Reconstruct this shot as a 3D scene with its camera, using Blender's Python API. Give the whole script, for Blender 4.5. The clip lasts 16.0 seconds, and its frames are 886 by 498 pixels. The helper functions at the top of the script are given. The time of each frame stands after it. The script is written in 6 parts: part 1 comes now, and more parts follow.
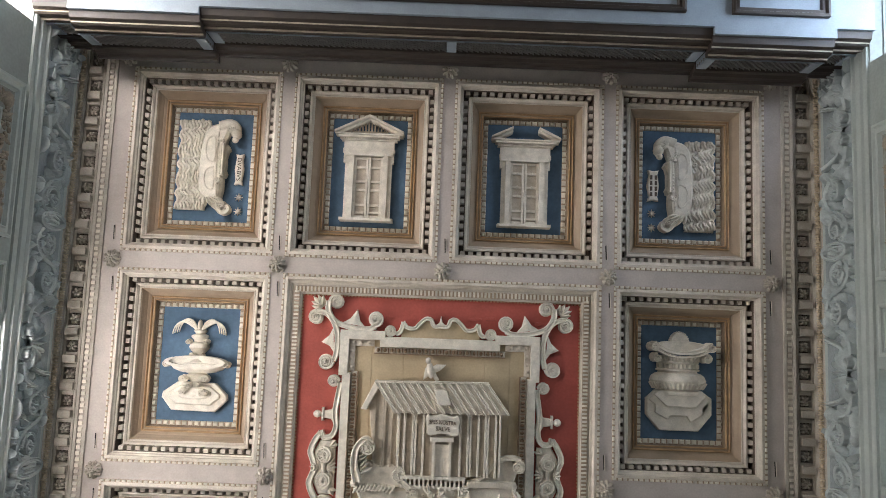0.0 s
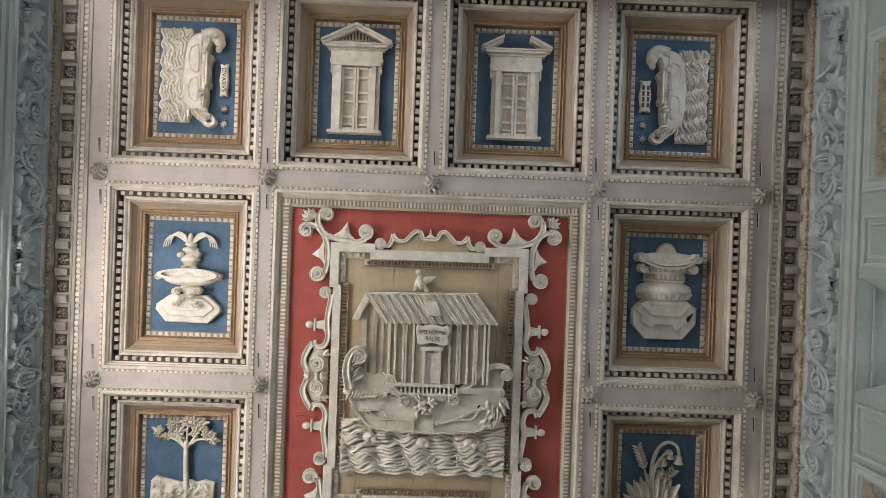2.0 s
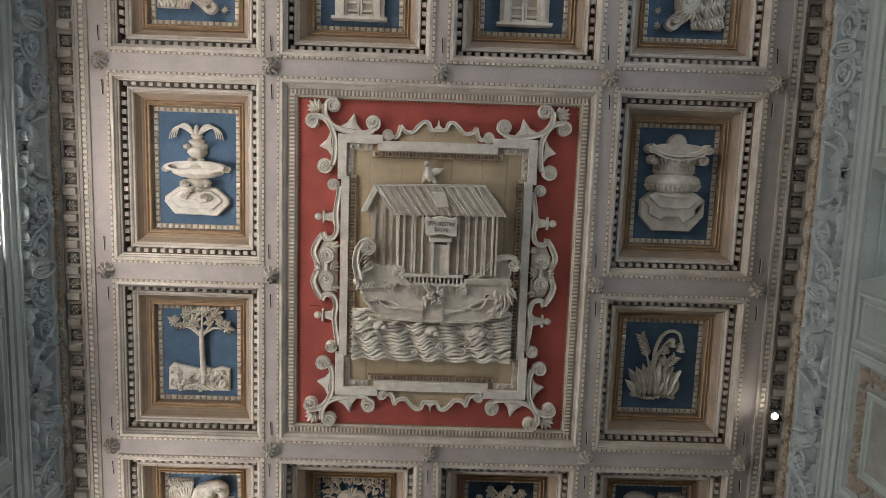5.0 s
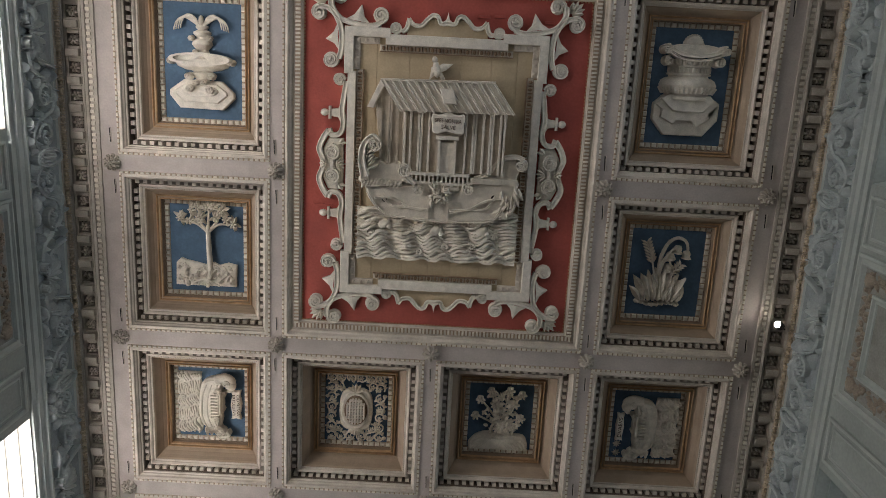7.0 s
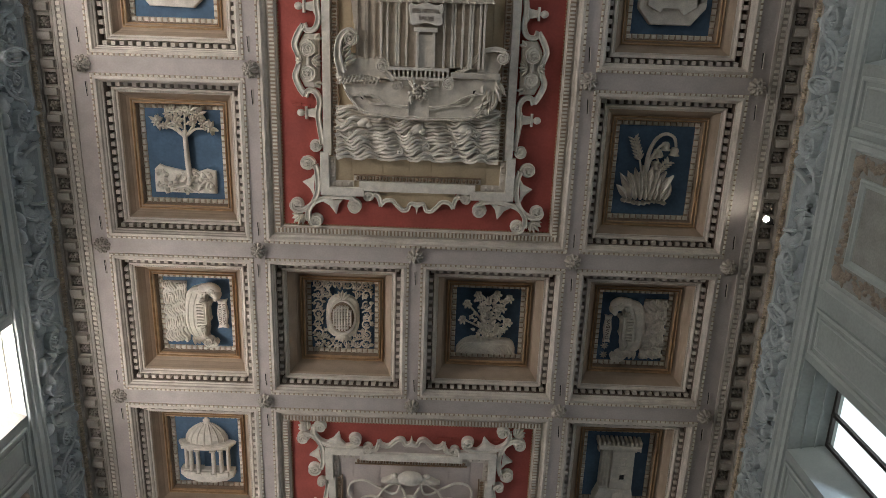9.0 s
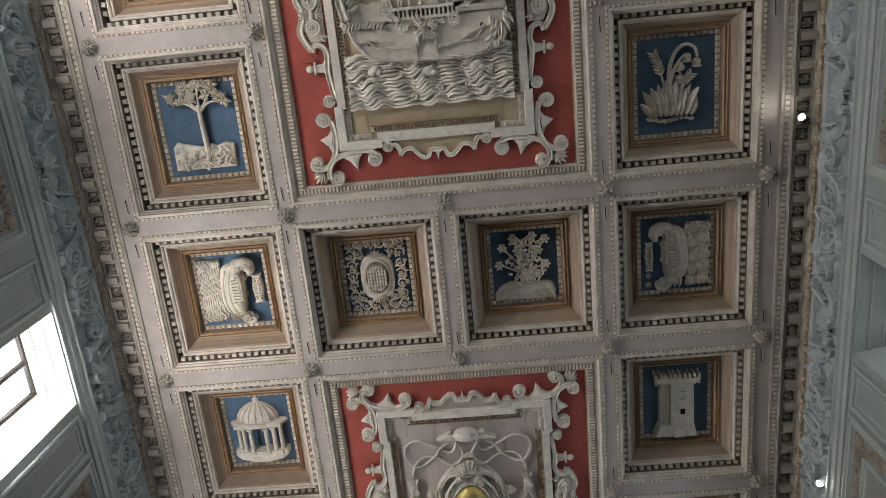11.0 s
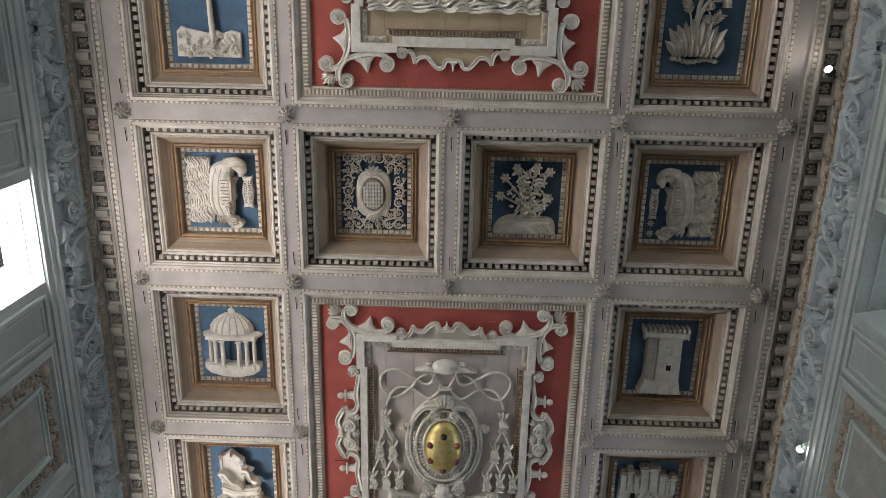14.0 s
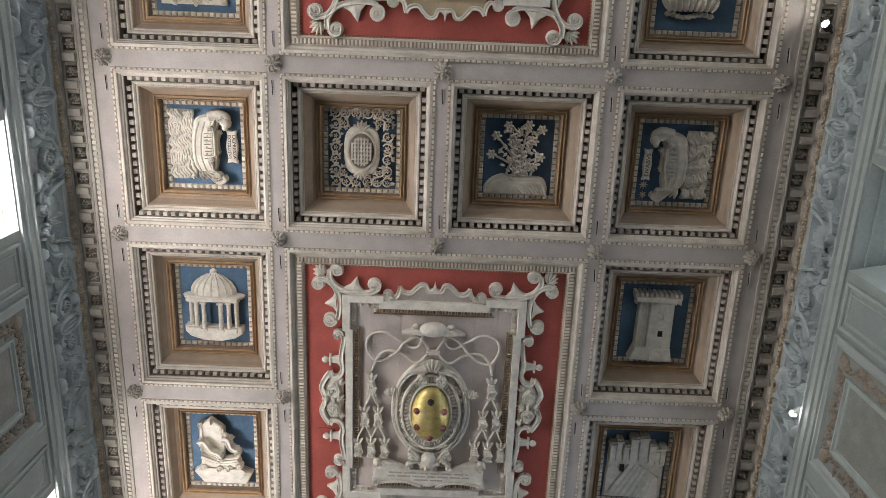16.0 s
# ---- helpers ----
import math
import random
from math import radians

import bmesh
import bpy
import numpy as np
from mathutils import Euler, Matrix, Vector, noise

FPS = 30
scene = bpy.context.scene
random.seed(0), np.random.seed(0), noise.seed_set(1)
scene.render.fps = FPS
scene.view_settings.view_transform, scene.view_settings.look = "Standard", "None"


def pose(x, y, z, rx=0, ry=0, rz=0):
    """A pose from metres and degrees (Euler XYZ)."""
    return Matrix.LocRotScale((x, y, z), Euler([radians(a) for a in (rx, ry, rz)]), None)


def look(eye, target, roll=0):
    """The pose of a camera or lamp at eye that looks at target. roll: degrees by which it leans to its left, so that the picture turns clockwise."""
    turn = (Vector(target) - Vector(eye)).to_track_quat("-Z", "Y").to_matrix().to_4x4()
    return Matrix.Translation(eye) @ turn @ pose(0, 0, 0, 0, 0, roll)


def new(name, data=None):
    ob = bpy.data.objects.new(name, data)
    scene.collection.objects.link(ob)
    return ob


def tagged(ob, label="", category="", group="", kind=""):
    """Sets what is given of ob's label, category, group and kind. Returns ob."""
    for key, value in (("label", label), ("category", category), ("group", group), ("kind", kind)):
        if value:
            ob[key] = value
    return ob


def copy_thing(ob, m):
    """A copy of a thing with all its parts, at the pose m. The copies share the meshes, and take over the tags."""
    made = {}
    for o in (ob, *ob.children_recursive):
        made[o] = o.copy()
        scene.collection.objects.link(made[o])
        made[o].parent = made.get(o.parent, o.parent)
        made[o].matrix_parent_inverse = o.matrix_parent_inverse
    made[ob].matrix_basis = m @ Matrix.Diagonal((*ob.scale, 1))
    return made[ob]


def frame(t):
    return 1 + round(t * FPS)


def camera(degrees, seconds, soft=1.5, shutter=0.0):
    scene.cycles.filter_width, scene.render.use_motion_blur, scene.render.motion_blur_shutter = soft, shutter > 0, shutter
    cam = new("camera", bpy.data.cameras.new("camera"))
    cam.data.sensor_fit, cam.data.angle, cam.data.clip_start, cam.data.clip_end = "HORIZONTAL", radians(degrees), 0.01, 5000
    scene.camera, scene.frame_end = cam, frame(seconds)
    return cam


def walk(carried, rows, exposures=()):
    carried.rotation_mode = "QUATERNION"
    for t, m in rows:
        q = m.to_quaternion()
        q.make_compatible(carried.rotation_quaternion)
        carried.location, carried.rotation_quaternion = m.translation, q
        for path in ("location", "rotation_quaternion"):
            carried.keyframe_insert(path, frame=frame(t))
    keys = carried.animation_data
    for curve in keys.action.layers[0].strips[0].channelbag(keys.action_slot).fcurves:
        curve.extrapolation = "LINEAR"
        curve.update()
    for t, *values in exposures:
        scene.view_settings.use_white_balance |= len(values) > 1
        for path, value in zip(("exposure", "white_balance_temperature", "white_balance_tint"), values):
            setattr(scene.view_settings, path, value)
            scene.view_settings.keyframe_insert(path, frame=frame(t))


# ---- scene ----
cam = camera(62.17, 16.0, soft=0.7)
PATH = [
    (0, -0.033, 0.299, 1.708, 186.411, 0.406, -2.204),
    (0.5, -0.023, 0.299, 1.702, 184.865, 0.681, -2.245),
    (1, -0.003, 0.304, 1.697, 182.449, 0.788, -2.247),
    (1.5, 0.016, 0.312, 1.699, 181.259, 0.833, -2.146),
    (2, 0.018, 0.321, 1.699, 179.745, 0.915, -2.014),
    (2.5, -0.004, 0.331, 1.691, 178.543, 1.068, -1.886),
    (3, -0.018, 0.339, 1.695, 177.533, 1.076, -1.780),
    (3.5, -0.028, 0.331, 1.684, 176.491, 0.995, -1.497),
    (4, -0.056, 0.345, 1.685, 174.798, 1.044, -1.393),
    (4.2, -0.063, 0.359, 1.699, 174.388, 1.109, -1.476),
    (6.3, 0.048, 0.635, 1.674, 167.525, -0.431, -2.603),
    (6.5, 0.060, 0.694, 1.659, 167.226, -0.385, -2.732),
    (7, 0.097, 0.875, 1.667, 166.762, -0.721, -2.973),
    (7.5, 0.155, 1.023, 1.671, 165.421, -1.252, -4.192),
    (8, 0.284, 1.154, 1.667, 164.133, -1.219, -3.189),
    (8.5, 0.332, 1.317, 1.665, 162.693, -0.702, -2.567),
    (9, 0.388, 1.470, 1.676, 162.357, -0.636, -1.919),
    (9.5, 0.489, 1.661, 1.654, 161.658, -0.420, -0.164),
    (10, 0.511, 1.859, 1.644, 161.120, -0.041, 4.863),
    (10.2, 0.500, 1.942, 1.625, 161.360, -0.025, 5.489),
    (12.5, 0.364, 2.909, 1.677, 163.537, -4.550, 2.735),
    (13, 0.250, 3.035, 1.678, 163.555, -3.994, 0.709),
    (13.5, 0.172, 3.184, 1.686, 163.095, -2.010, -0.665),
    (14, 0.123, 3.369, 1.673, 162.279, -1.538, -1.209),
    (14.5, 0.079, 3.556, 1.683, 161.733, -0.786, -1.535),
    (15, 0.021, 3.734, 1.685, 161.362, -0.592, -1.919),
    (15.5, 0.009, 3.903, 1.708, 161.480, -0.380, -2.102),
    (16, 0.068, 4.076, 1.703, 162.792, -0.514, -2.162),
]
EXPOSURES = [(0.0, 0.12, 6450, 10), (4.0, -0.1, 6400, 10), (6.5, -0.68, 6450, 11), (10.0, -0.56, 6400, 11), (12.5, 0.02, 6100, 10), (13.0, 0.02, 6100, 10), (13.5, -0.14, 6150, 10), (15.0, -0.22, 6150, 10), (15.5, -0.05, 6150, 10), (16.0, 0.03, 6200, 10)]
walk(cam, [(t, pose(x, y, z, rx, ry, rz)) for t, x, y, z, rx, ry, rz in PATH], EXPOSURES)

# ---- light ----
world = bpy.data.worlds.new("sky")
scene.world = world
world.use_nodes = True
wn = world.node_tree
sky = wn.nodes.new("ShaderNodeTexSky")
sky.sky_type = "NISHITA"
sky.sun_disc = False
sky.sun_elevation, sky.sun_rotation = radians(40), radians(250)
bg = next(n for n in wn.nodes if n.type == "BACKGROUND")
bg.inputs["Strength"].default_value = 0.12
wn.links.new(sky.outputs[0], bg.inputs["Color"])

Z = 11.4            # beam soffits of the ceiling
WALL = 5.0          # inner face of the nave walls, left and right
END = -6.2          # entrance wall behind the gallery
BACK = 24.0         # wall at the other end
COLS = (-4.36, -2.18, 0.0, 2.19, 4.36)          # long beams, centre lines
ROWS = (-3.24, -0.5, 2.22, 4.68, 7.03, 9.46, 11.94)   # cross beams, centre lines
BX, BY = 0.15, 0.18                              # half widths of long and cross beams
WINDOWS = (-4.5, 0.42, 5.35, 10.28)                    # where each window opening begins along a wall; the first is unseen, added for light
WIN_W, WIN_TOP, WIN_H = 1.31, 10.14, 2.2
SHIFT = {-1: 0.0, 1: 0.1}     # the right wall is set out a little further on
EXPOSURE = 0.0


def area(name, m, sx, sy, power, colour):
    d = bpy.data.lights.new(name, "AREA")
    d.shape, d.size, d.size_y, d.energy, d.color = "RECTANGLE", sx, sy, power, colour
    ob = new(name, d)
    ob.matrix_world = m
    return ob


LEFT_LIGHT, RIGHT_LIGHT = (1.0, 0.96, 0.94), (0.66, 0.79, 1.0)
# the first pair is out of view, added and aimed to brighten the gallery end
for y, left, right in zip(WINDOWS, (190, 148, 148, 175), (95, 24, 20, 80)):
    first = y == WINDOWS[0]
    for side, power, colour, target in ((-1, left, LEFT_LIGHT, (-2.2, 0.5, Z)), (1, right, RIGHT_LIGHT, (-4.5, 2.8, 9.8) if first else (-1.0, 0.5, WIN_TOP - 4.6))):
        yc = y + SHIFT[side] + WIN_W / 2
        area("window_daylight", look((side * (WALL + 0.3), yc, WIN_TOP - 1.2), (target[0], yc + target[1], target[2])), 0.9, 1.4, power, colour)
# added lamp in a made-up gap low in the left wall, out of view
FILL_GAP = (-5.6, -3.4, 5.0)
area("added_aisle_fill", look((-WALL - 0.1, -4.5, 3.2), (-2.4, 1.5, Z)), 0.9, 1.2, 150, (1.0, 0.94, 0.90))
# added lamp before the closed entrance wall, lifts the walls near the gallery
area("added_entrance_fill", look((1.5, END + 0.1, 2.4), (3.6, 1.5, 10.5)), 1.8, 2.4, 50, (0.93, 0.96, 1.0))
# added fill lamp; the far wall has no opening behind it
area("added_far_fill", look((-2.5, BACK - 0.2, 4.0), (0, 10, 8.0)), 2.0, 3.0, 50, (1.0, 0.95, 0.92))
scene.view_settings.exposure = EXPOSURE


# ---- materials ----
def mat(name, col, rough=0.75, var=0.18, scale=6.0, fine=60.0, bump=0.25, metal=0.0, dirt=None, dirt_amount=0.35, island=0.0):
    """A painted or plastered surface: broad stains, fine grain and a little relief."""
    m = bpy.data.materials.new(name)
    m.use_nodes = True
    t = m.node_tree
    N, L = t.nodes, t.links
    b = next(n for n in N if n.type == "BSDF_PRINCIPLED")
    geo = N.new("ShaderNodeNewGeometry")
    n1, n2 = N.new("ShaderNodeTexNoise"), N.new("ShaderNodeTexNoise")
    n1.inputs["Scale"].default_value, n1.inputs["Detail"].default_value, n1.inputs["Roughness"].default_value = scale, 6.0, 0.62
    n2.inputs["Scale"].default_value, n2.inputs["Detail"].default_value = fine, 4.0
    for n in (n1, n2):
        L.new(geo.outputs["Position"], n.inputs["Vector"])
    r = N.new("ShaderNodeValToRGB")
    lo = [c * (1 - var) for c in col]
    hi = [min(1, c * (1 + var)) for c in col]
    r.color_ramp.elements[0].position, r.color_ramp.elements[0].color = 0.3, (*lo, 1)
    r.color_ramp.elements[1].position, r.color_ramp.elements[1].color = 0.7, (*hi, 1)
    L.new(n1.outputs[0], r.inputs[0])
    r2 = N.new("ShaderNodeValToRGB")
    g0, g1 = 1 - 0.5 * var, 1 + 0.3 * var
    r2.color_ramp.elements[0].position, r2.color_ramp.elements[0].color = 0.35, (g0, g0, g0, 1)
    r2.color_ramp.elements[1].position, r2.color_ramp.elements[1].color = 0.65, (g1, g1, g1, 1)
    L.new(n2.outputs[0], r2.inputs[0])
    mul = N.new("ShaderNodeMix")
    mul.data_type, mul.blend_type = "RGBA", "MULTIPLY"
    mul.inputs[0].default_value = 1.0
    L.new(r.outputs[0], mul.inputs[6])
    L.new(r2.outputs[0], mul.inputs[7])
    out = mul.outputs[2]
    if dirt:
        n3, r3 = N.new("ShaderNodeTexNoise"), N.new("ShaderNodeValToRGB")
        n3.inputs["Scale"].default_value, n3.inputs["Detail"].default_value, n3.inputs["Roughness"].default_value = scale * 0.45, 8.0, 0.7
        L.new(geo.outputs["Position"], n3.inputs["Vector"])
        r3.color_ramp.elements[0].position, r3.color_ramp.elements[0].color = 0.5, (0, 0, 0, 1)
        r3.color_ramp.elements[1].position, r3.color_ramp.elements[1].color = 0.72, (dirt_amount,) * 3 + (1,)
        L.new(n3.outputs[0], r3.inputs[0])
        mx = N.new("ShaderNodeMix")
        mx.data_type = "RGBA"
        L.new(r3.outputs[0], mx.inputs[0])
        L.new(out, mx.inputs[6])
        mx.inputs[7].default_value = (*dirt, 1)
        out = mx.outputs[2]
    if island:
        mr = N.new("ShaderNodeMapRange")
        mr.inputs["To Min"].default_value, mr.inputs["To Max"].default_value = 1 - island, 1 + island
        L.new(geo.outputs["Random Per Island"], mr.inputs["Value"])
        vm = N.new("ShaderNodeVectorMath")
        vm.operation = "SCALE"
        L.new(out, vm.inputs[0])
        L.new(mr.outputs[0], vm.inputs["Scale"])
        out = vm.outputs[0]
    L.new(out, b.inputs["Base Color"])
    b.inputs["Roughness"].default_value, b.inputs["Metallic"].default_value = rough, metal
    if bump:
        ad = N.new("ShaderNodeMath")
        ad.operation = "ADD"
        L.new(n1.outputs[0], ad.inputs[0])
        L.new(n2.outputs[0], ad.inputs[1])
        bp = N.new("ShaderNodeBump")
        bp.inputs["Strength"].default_value, bp.inputs["Distance"].default_value = bump, 0.01
        L.new(ad.outputs[0], bp.inputs["Height"])
        L.new(bp.outputs[0], b.inputs["Normal"])
    return m


BEAM = mat("mauve_grey_distemper", (0.46, 0.40, 0.36), 0.8, 0.12, 2.2, 40, 0.15, dirt=(0.30, 0.25, 0.22), dirt_amount=0.5)
CREAM = mat("cream_stucco", (0.60, 0.53, 0.445), 0.7, 0.16, 5.0, 70, 0.3, dirt=(0.33, 0.27, 0.2), dirt_amount=0.65)
BEADS = mat("cream_stucco_beads", (0.66, 0.60, 0.50), 0.7, 0.12, 5.0, 70, 0.15, dirt=(0.36, 0.28, 0.2), island=0.16)
COVE = mat("tan_cove_paint", (0.36, 0.27, 0.19), 0.75, 0.13, 4.0, 60, 0.15, dirt=(0.34, 0.25, 0.15))
GILT = mat("worn_ochre_gilding", (0.46, 0.29, 0.15), 0.5, 0.25, 9.0, 80, 0.2, metal=0.25, dirt=(0.36, 0.22, 0.12), dirt_amount=0.6)
BLUE = mat("blue_distemper_field", (0.078, 0.135, 0.205), 0.85, 0.2, 3.0, 30, 0.2, dirt=(0.06, 0.11, 0.18), dirt_amount=0.7)
RED = mat("red_distemper_field", (0.36, 0.075, 0.055), 0.85, 0.17, 2.5, 30, 0.2, dirt=(0.27, 0.06, 0.05), dirt_amount=0.6)
TAN = mat("tan_field", (0.46, 0.36, 0.23), 0.85, 0.13, 2.0, 40, 0.2, dirt=(0.32, 0.24, 0.14), dirt_amount=0.5)
ARMS_FIELD = mat("pale_mauve_field", (0.54, 0.46, 0.41), 0.85, 0.12, 2.0, 40, 0.2, dirt=(0.36, 0.3, 0.26), dirt_amount=0.5)
WHITE = mat("ivory_stucco_relief", (0.70, 0.64, 0.545), 0.6, 0.16, 9.0, 75, 0.4, dirt=(0.40, 0.33, 0.25), dirt_amount=0.45)
# dark colour for the shade in the sunk squares of the cornice
DARKBROWN = mat("rosette_shade_brown", (0.10, 0.075, 0.055), 0.75, 0.2, 8.0, 60, 0.1)
# dark colour standing in for the shade between the dentils
CHANNEL = mat("dentil_shade_brown", (0.15, 0.11, 0.08), 0.75, 0.2, 8.0, 60, 0.1)
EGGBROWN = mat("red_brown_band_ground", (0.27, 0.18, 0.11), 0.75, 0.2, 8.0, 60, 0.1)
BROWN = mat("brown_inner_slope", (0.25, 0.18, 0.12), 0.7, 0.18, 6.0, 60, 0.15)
# worn stucco toned darker to stand for shade on recessed boards
BOARD = mat("worn_shade_tinted_boards", (0.52, 0.45, 0.36), 0.65, 0.16, 9.0, 75, 0.35, dirt=(0.30, 0.24, 0.17), dirt_amount=0.6)
WALLM = mat("grey_green_wall_paint", (0.32, 0.35, 0.325), 0.75, 0.13, 1.3, 25, 0.15, dirt=(0.26, 0.30, 0.29), dirt_amount=0.6)
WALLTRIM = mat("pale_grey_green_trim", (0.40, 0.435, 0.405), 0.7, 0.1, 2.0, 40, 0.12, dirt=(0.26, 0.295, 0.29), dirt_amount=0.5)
FRIEZE_BG = mat("slate_blue_frieze_ground", (0.27, 0.305, 0.31), 0.8, 0.2, 3.0, 40, 0.2)
FRIEZE = mat("pale_sea_green_stucco", (0.46, 0.50, 0.49), 0.7, 0.15, 5.0, 50, 0.25, dirt=(0.30, 0.35, 0.36), dirt_amount=0.6)
STONE = mat("grey_buff_stucco", (0.45, 0.40, 0.335), 0.75, 0.15, 6.0, 60, 0.2, dirt=(0.27, 0.22, 0.17), dirt_amount=0.6)
LATTICE = mat("grey_brown_lattice", (0.17, 0.155, 0.145), 0.5, 0.2, 9, 60, 0.1)
BUFF = mat("buff_egg_and_dart", (0.54, 0.44, 0.31), 0.7, 0.15, 6.0, 60, 0.15, dirt=(0.33, 0.22, 0.12), dirt_amount=0.6, island=0.15)
GARLAND = mat("brown_garland_relief", (0.30, 0.25, 0.19), 0.75, 0.25, 7.0, 50, 0.3)
WOOD = mat("dark_brown_gallery_wood", (0.034, 0.023, 0.017), 0.5, 0.25, 5.0, 60, 0.15)
PALEBLUE = mat("pale_blue_gallery_paint", (0.26, 0.30, 0.34), 0.65, 0.12, 3.0, 50, 0.12, dirt=(0.3, 0.34, 0.38))
# near-black that stands in for the shade inside openings
DARKIN = mat("opening_shade_black", (0.02, 0.018, 0.016), 0.9, 0.2, 5, 40, 0.0)
IRON = mat("dark_iron", (0.05, 0.045, 0.04), 0.5, 0.2, 20, 80, 0.1, metal=0.7)
# floor stays out of view; its dark tone limits light bounced upwards
FLOOR = mat("unseen_dark_floor", (0.13, 0.11, 0.095), 0.35, 0.2, 1.0, 20, 0.05)
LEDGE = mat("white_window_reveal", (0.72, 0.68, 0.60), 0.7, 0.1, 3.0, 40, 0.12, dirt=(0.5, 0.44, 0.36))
GOLD = mat("bright_gilded_shield", (0.72, 0.56, 0.20), 0.38, 0.25, 9, 40, 0.3, metal=0.6, dirt=(0.75, 0.66, 0.36), dirt_amount=0.8)
LEADRED = mat("dull_red_ball", (0.22, 0.07, 0.05), 0.5, 0.2, 10, 60, 0.2)
LETTER = mat("dark_brown_lettering", (0.10, 0.07, 0.05), 0.8, 0.1, 20, 60, 0.0)


def lamp_mat(name, col, power):
    m = bpy.data.materials.new(name)
    m.use_nodes = True
    b = next(n for n in m.node_tree.nodes if n.type == "BSDF_PRINCIPLED")
    b.inputs["Emission Color"].default_value = (*col, 1)
    b.inputs["Emission Strength"].default_value = power
    return m


GLOW = lamp_mat("lit_lamp_lens", (1.0, 0.95, 0.86), 40.0)


def glass_mat():
    m = bpy.data.materials.new("window_glass")
    m.use_nodes = True
    b = next(n for n in m.node_tree.nodes if n.type == "BSDF_PRINCIPLED")
    b.inputs["Base Color"].default_value = (0.95, 0.98, 1, 1)
    b.inputs["Roughness"].default_value = 0.02
    b.inputs["Transmission Weight"].default_value = 1.0
    b.inputs["IOR"].default_value = 1.02
    return m


GLASS = glass_mat()
OUTSIDE = lamp_mat("overcast_daylight", (0.93, 0.97, 1.0), 1.6)


# ---- building kit: x right, y ahead, z out of the surface, in a thing's own frame ----
def link(name, bm, material, smooth=False):
    me = bpy.data.meshes.new(name)
    bm.to_mesh(me)
    bm.free()
    me.materials.append(material)
    if smooth:
        me.polygons.foreach_set("use_smooth", [True] * len(me.polygons))
    return new(name, me)


def part(name, bm, material, parent, label="", smooth=False, kind=""):
    ob = link(name, bm, material, smooth)
    ob.parent = parent
    return tagged(ob, label, kind=kind)


def thing(name, m, label, category, group="", kind=""):
    ob = new(name)
    ob.empty_display_size = 0.1
    ob.matrix_world = m
    return tagged(ob, label, category, group, kind)


def box(bm, x0, x1, y0, y1, z0, z1, taper=0.0):
    v = [bm.verts.new(p) for p in ((x0, y0, z0), (x1, y0, z0), (x1, y1, z0), (x0, y1, z0),
                                   (x0 + taper, y0 + taper, z1), (x1 - taper, y0 + taper, z1), (x1 - taper, y1 - taper, z1), (x0 + taper, y1 - taper, z1))]
    for f in ((3, 2, 1, 0), (4, 5, 6, 7), (0, 1, 5, 4), (1, 2, 6, 5), (2, 3, 7, 6), (3, 0, 4, 7)):
        bm.faces.new([v[i] for i in f])


def turned_box(bm, cx, cy, w, l, z0, z1, angle, taper=0.0):
    """A box w by l turned by angle about its middle."""
    c, s = math.cos(angle), math.sin(angle)
    old = set(bm.verts)
    box(bm, -w / 2, w / 2, -l / 2, l / 2, z0, z1, taper)
    for v in bm.verts:
        if v not in old:
            x, y = v.co.x, v.co.y
            v.co.x, v.co.y = cx + c * x - s * y, cy + s * x + c * y


def slab(bm, pts, z0, z1, edge=0.006):
    """A flat piece with the outline pts and a softened upper edge."""
    n = len(pts)
    area2 = sum(pts[i][0] * pts[(i + 1) % n][1] - pts[(i + 1) % n][0] * pts[i][1] for i in range(n))
    if area2 < 0:
        pts = pts[::-1]
    ins = []
    for i in range(n):
        a, b, c = Vector(pts[i - 1]), Vector(pts[i]), Vector(pts[(i + 1) % n])
        d1, d2 = (b - a).normalized(), (c - b).normalized()
        nn = Vector((-d1.y - d2.y, d1.x + d2.x))
        nn = nn.normalized() if nn.length > 1e-6 else Vector((-d1.y, d1.x))
        k = max(0.35, nn.dot(Vector((-d1.y, d1.x))))
        ins.append(b + nn * (edge / k))
    lo = [bm.verts.new((x, y, z0)) for x, y in pts]
    mid = [bm.verts.new((x, y, z1 - edge)) for x, y in pts]
    hi = [bm.verts.new((p.x, p.y, z1)) for p in ins]
    for i in range(n):
        j = (i + 1) % n
        bm.faces.new((lo[i], lo[j], mid[j], mid[i]))
        bm.faces.new((mid[i], mid[j], hi[j], hi[i]))
    bmesh.ops.triangulate(bm, faces=[bm.faces.new(hi)])


def tube(bm, pts, r, flat=1.0, r_end=None, sides=7):
    """A rounded rope or stem along pts (x, y, z); flat squeezes it towards the ground."""
    n = len(pts)
    rings = []
    for i, p in enumerate(pts):
        a, b = Vector(pts[max(0, i - 1)]), Vector(pts[min(n - 1, i + 1)])
        d = b - a
        side = Vector((-d.y, d.x, 0))
        side = side.normalized() if side.length > 1e-9 else Vector((1, 0, 0))
        rr = r if r_end is None else r + (r_end - r) * i / max(1, n - 1)
        rings.append([bm.verts.new(Vector(p) + side * (rr * math.cos(k * math.tau / sides)) + Vector((0, 0, rr * flat * math.sin(k * math.tau / sides)))) for k in range(sides)])
    for i in range(n - 1):
        for k in range(sides):
            l = (k + 1) % sides
            bm.faces.new((rings[i][k], rings[i][l], rings[i + 1][l], rings[i + 1][k]))
    bm.faces.new(rings[0][::-1])
    bm.faces.new(rings[-1])


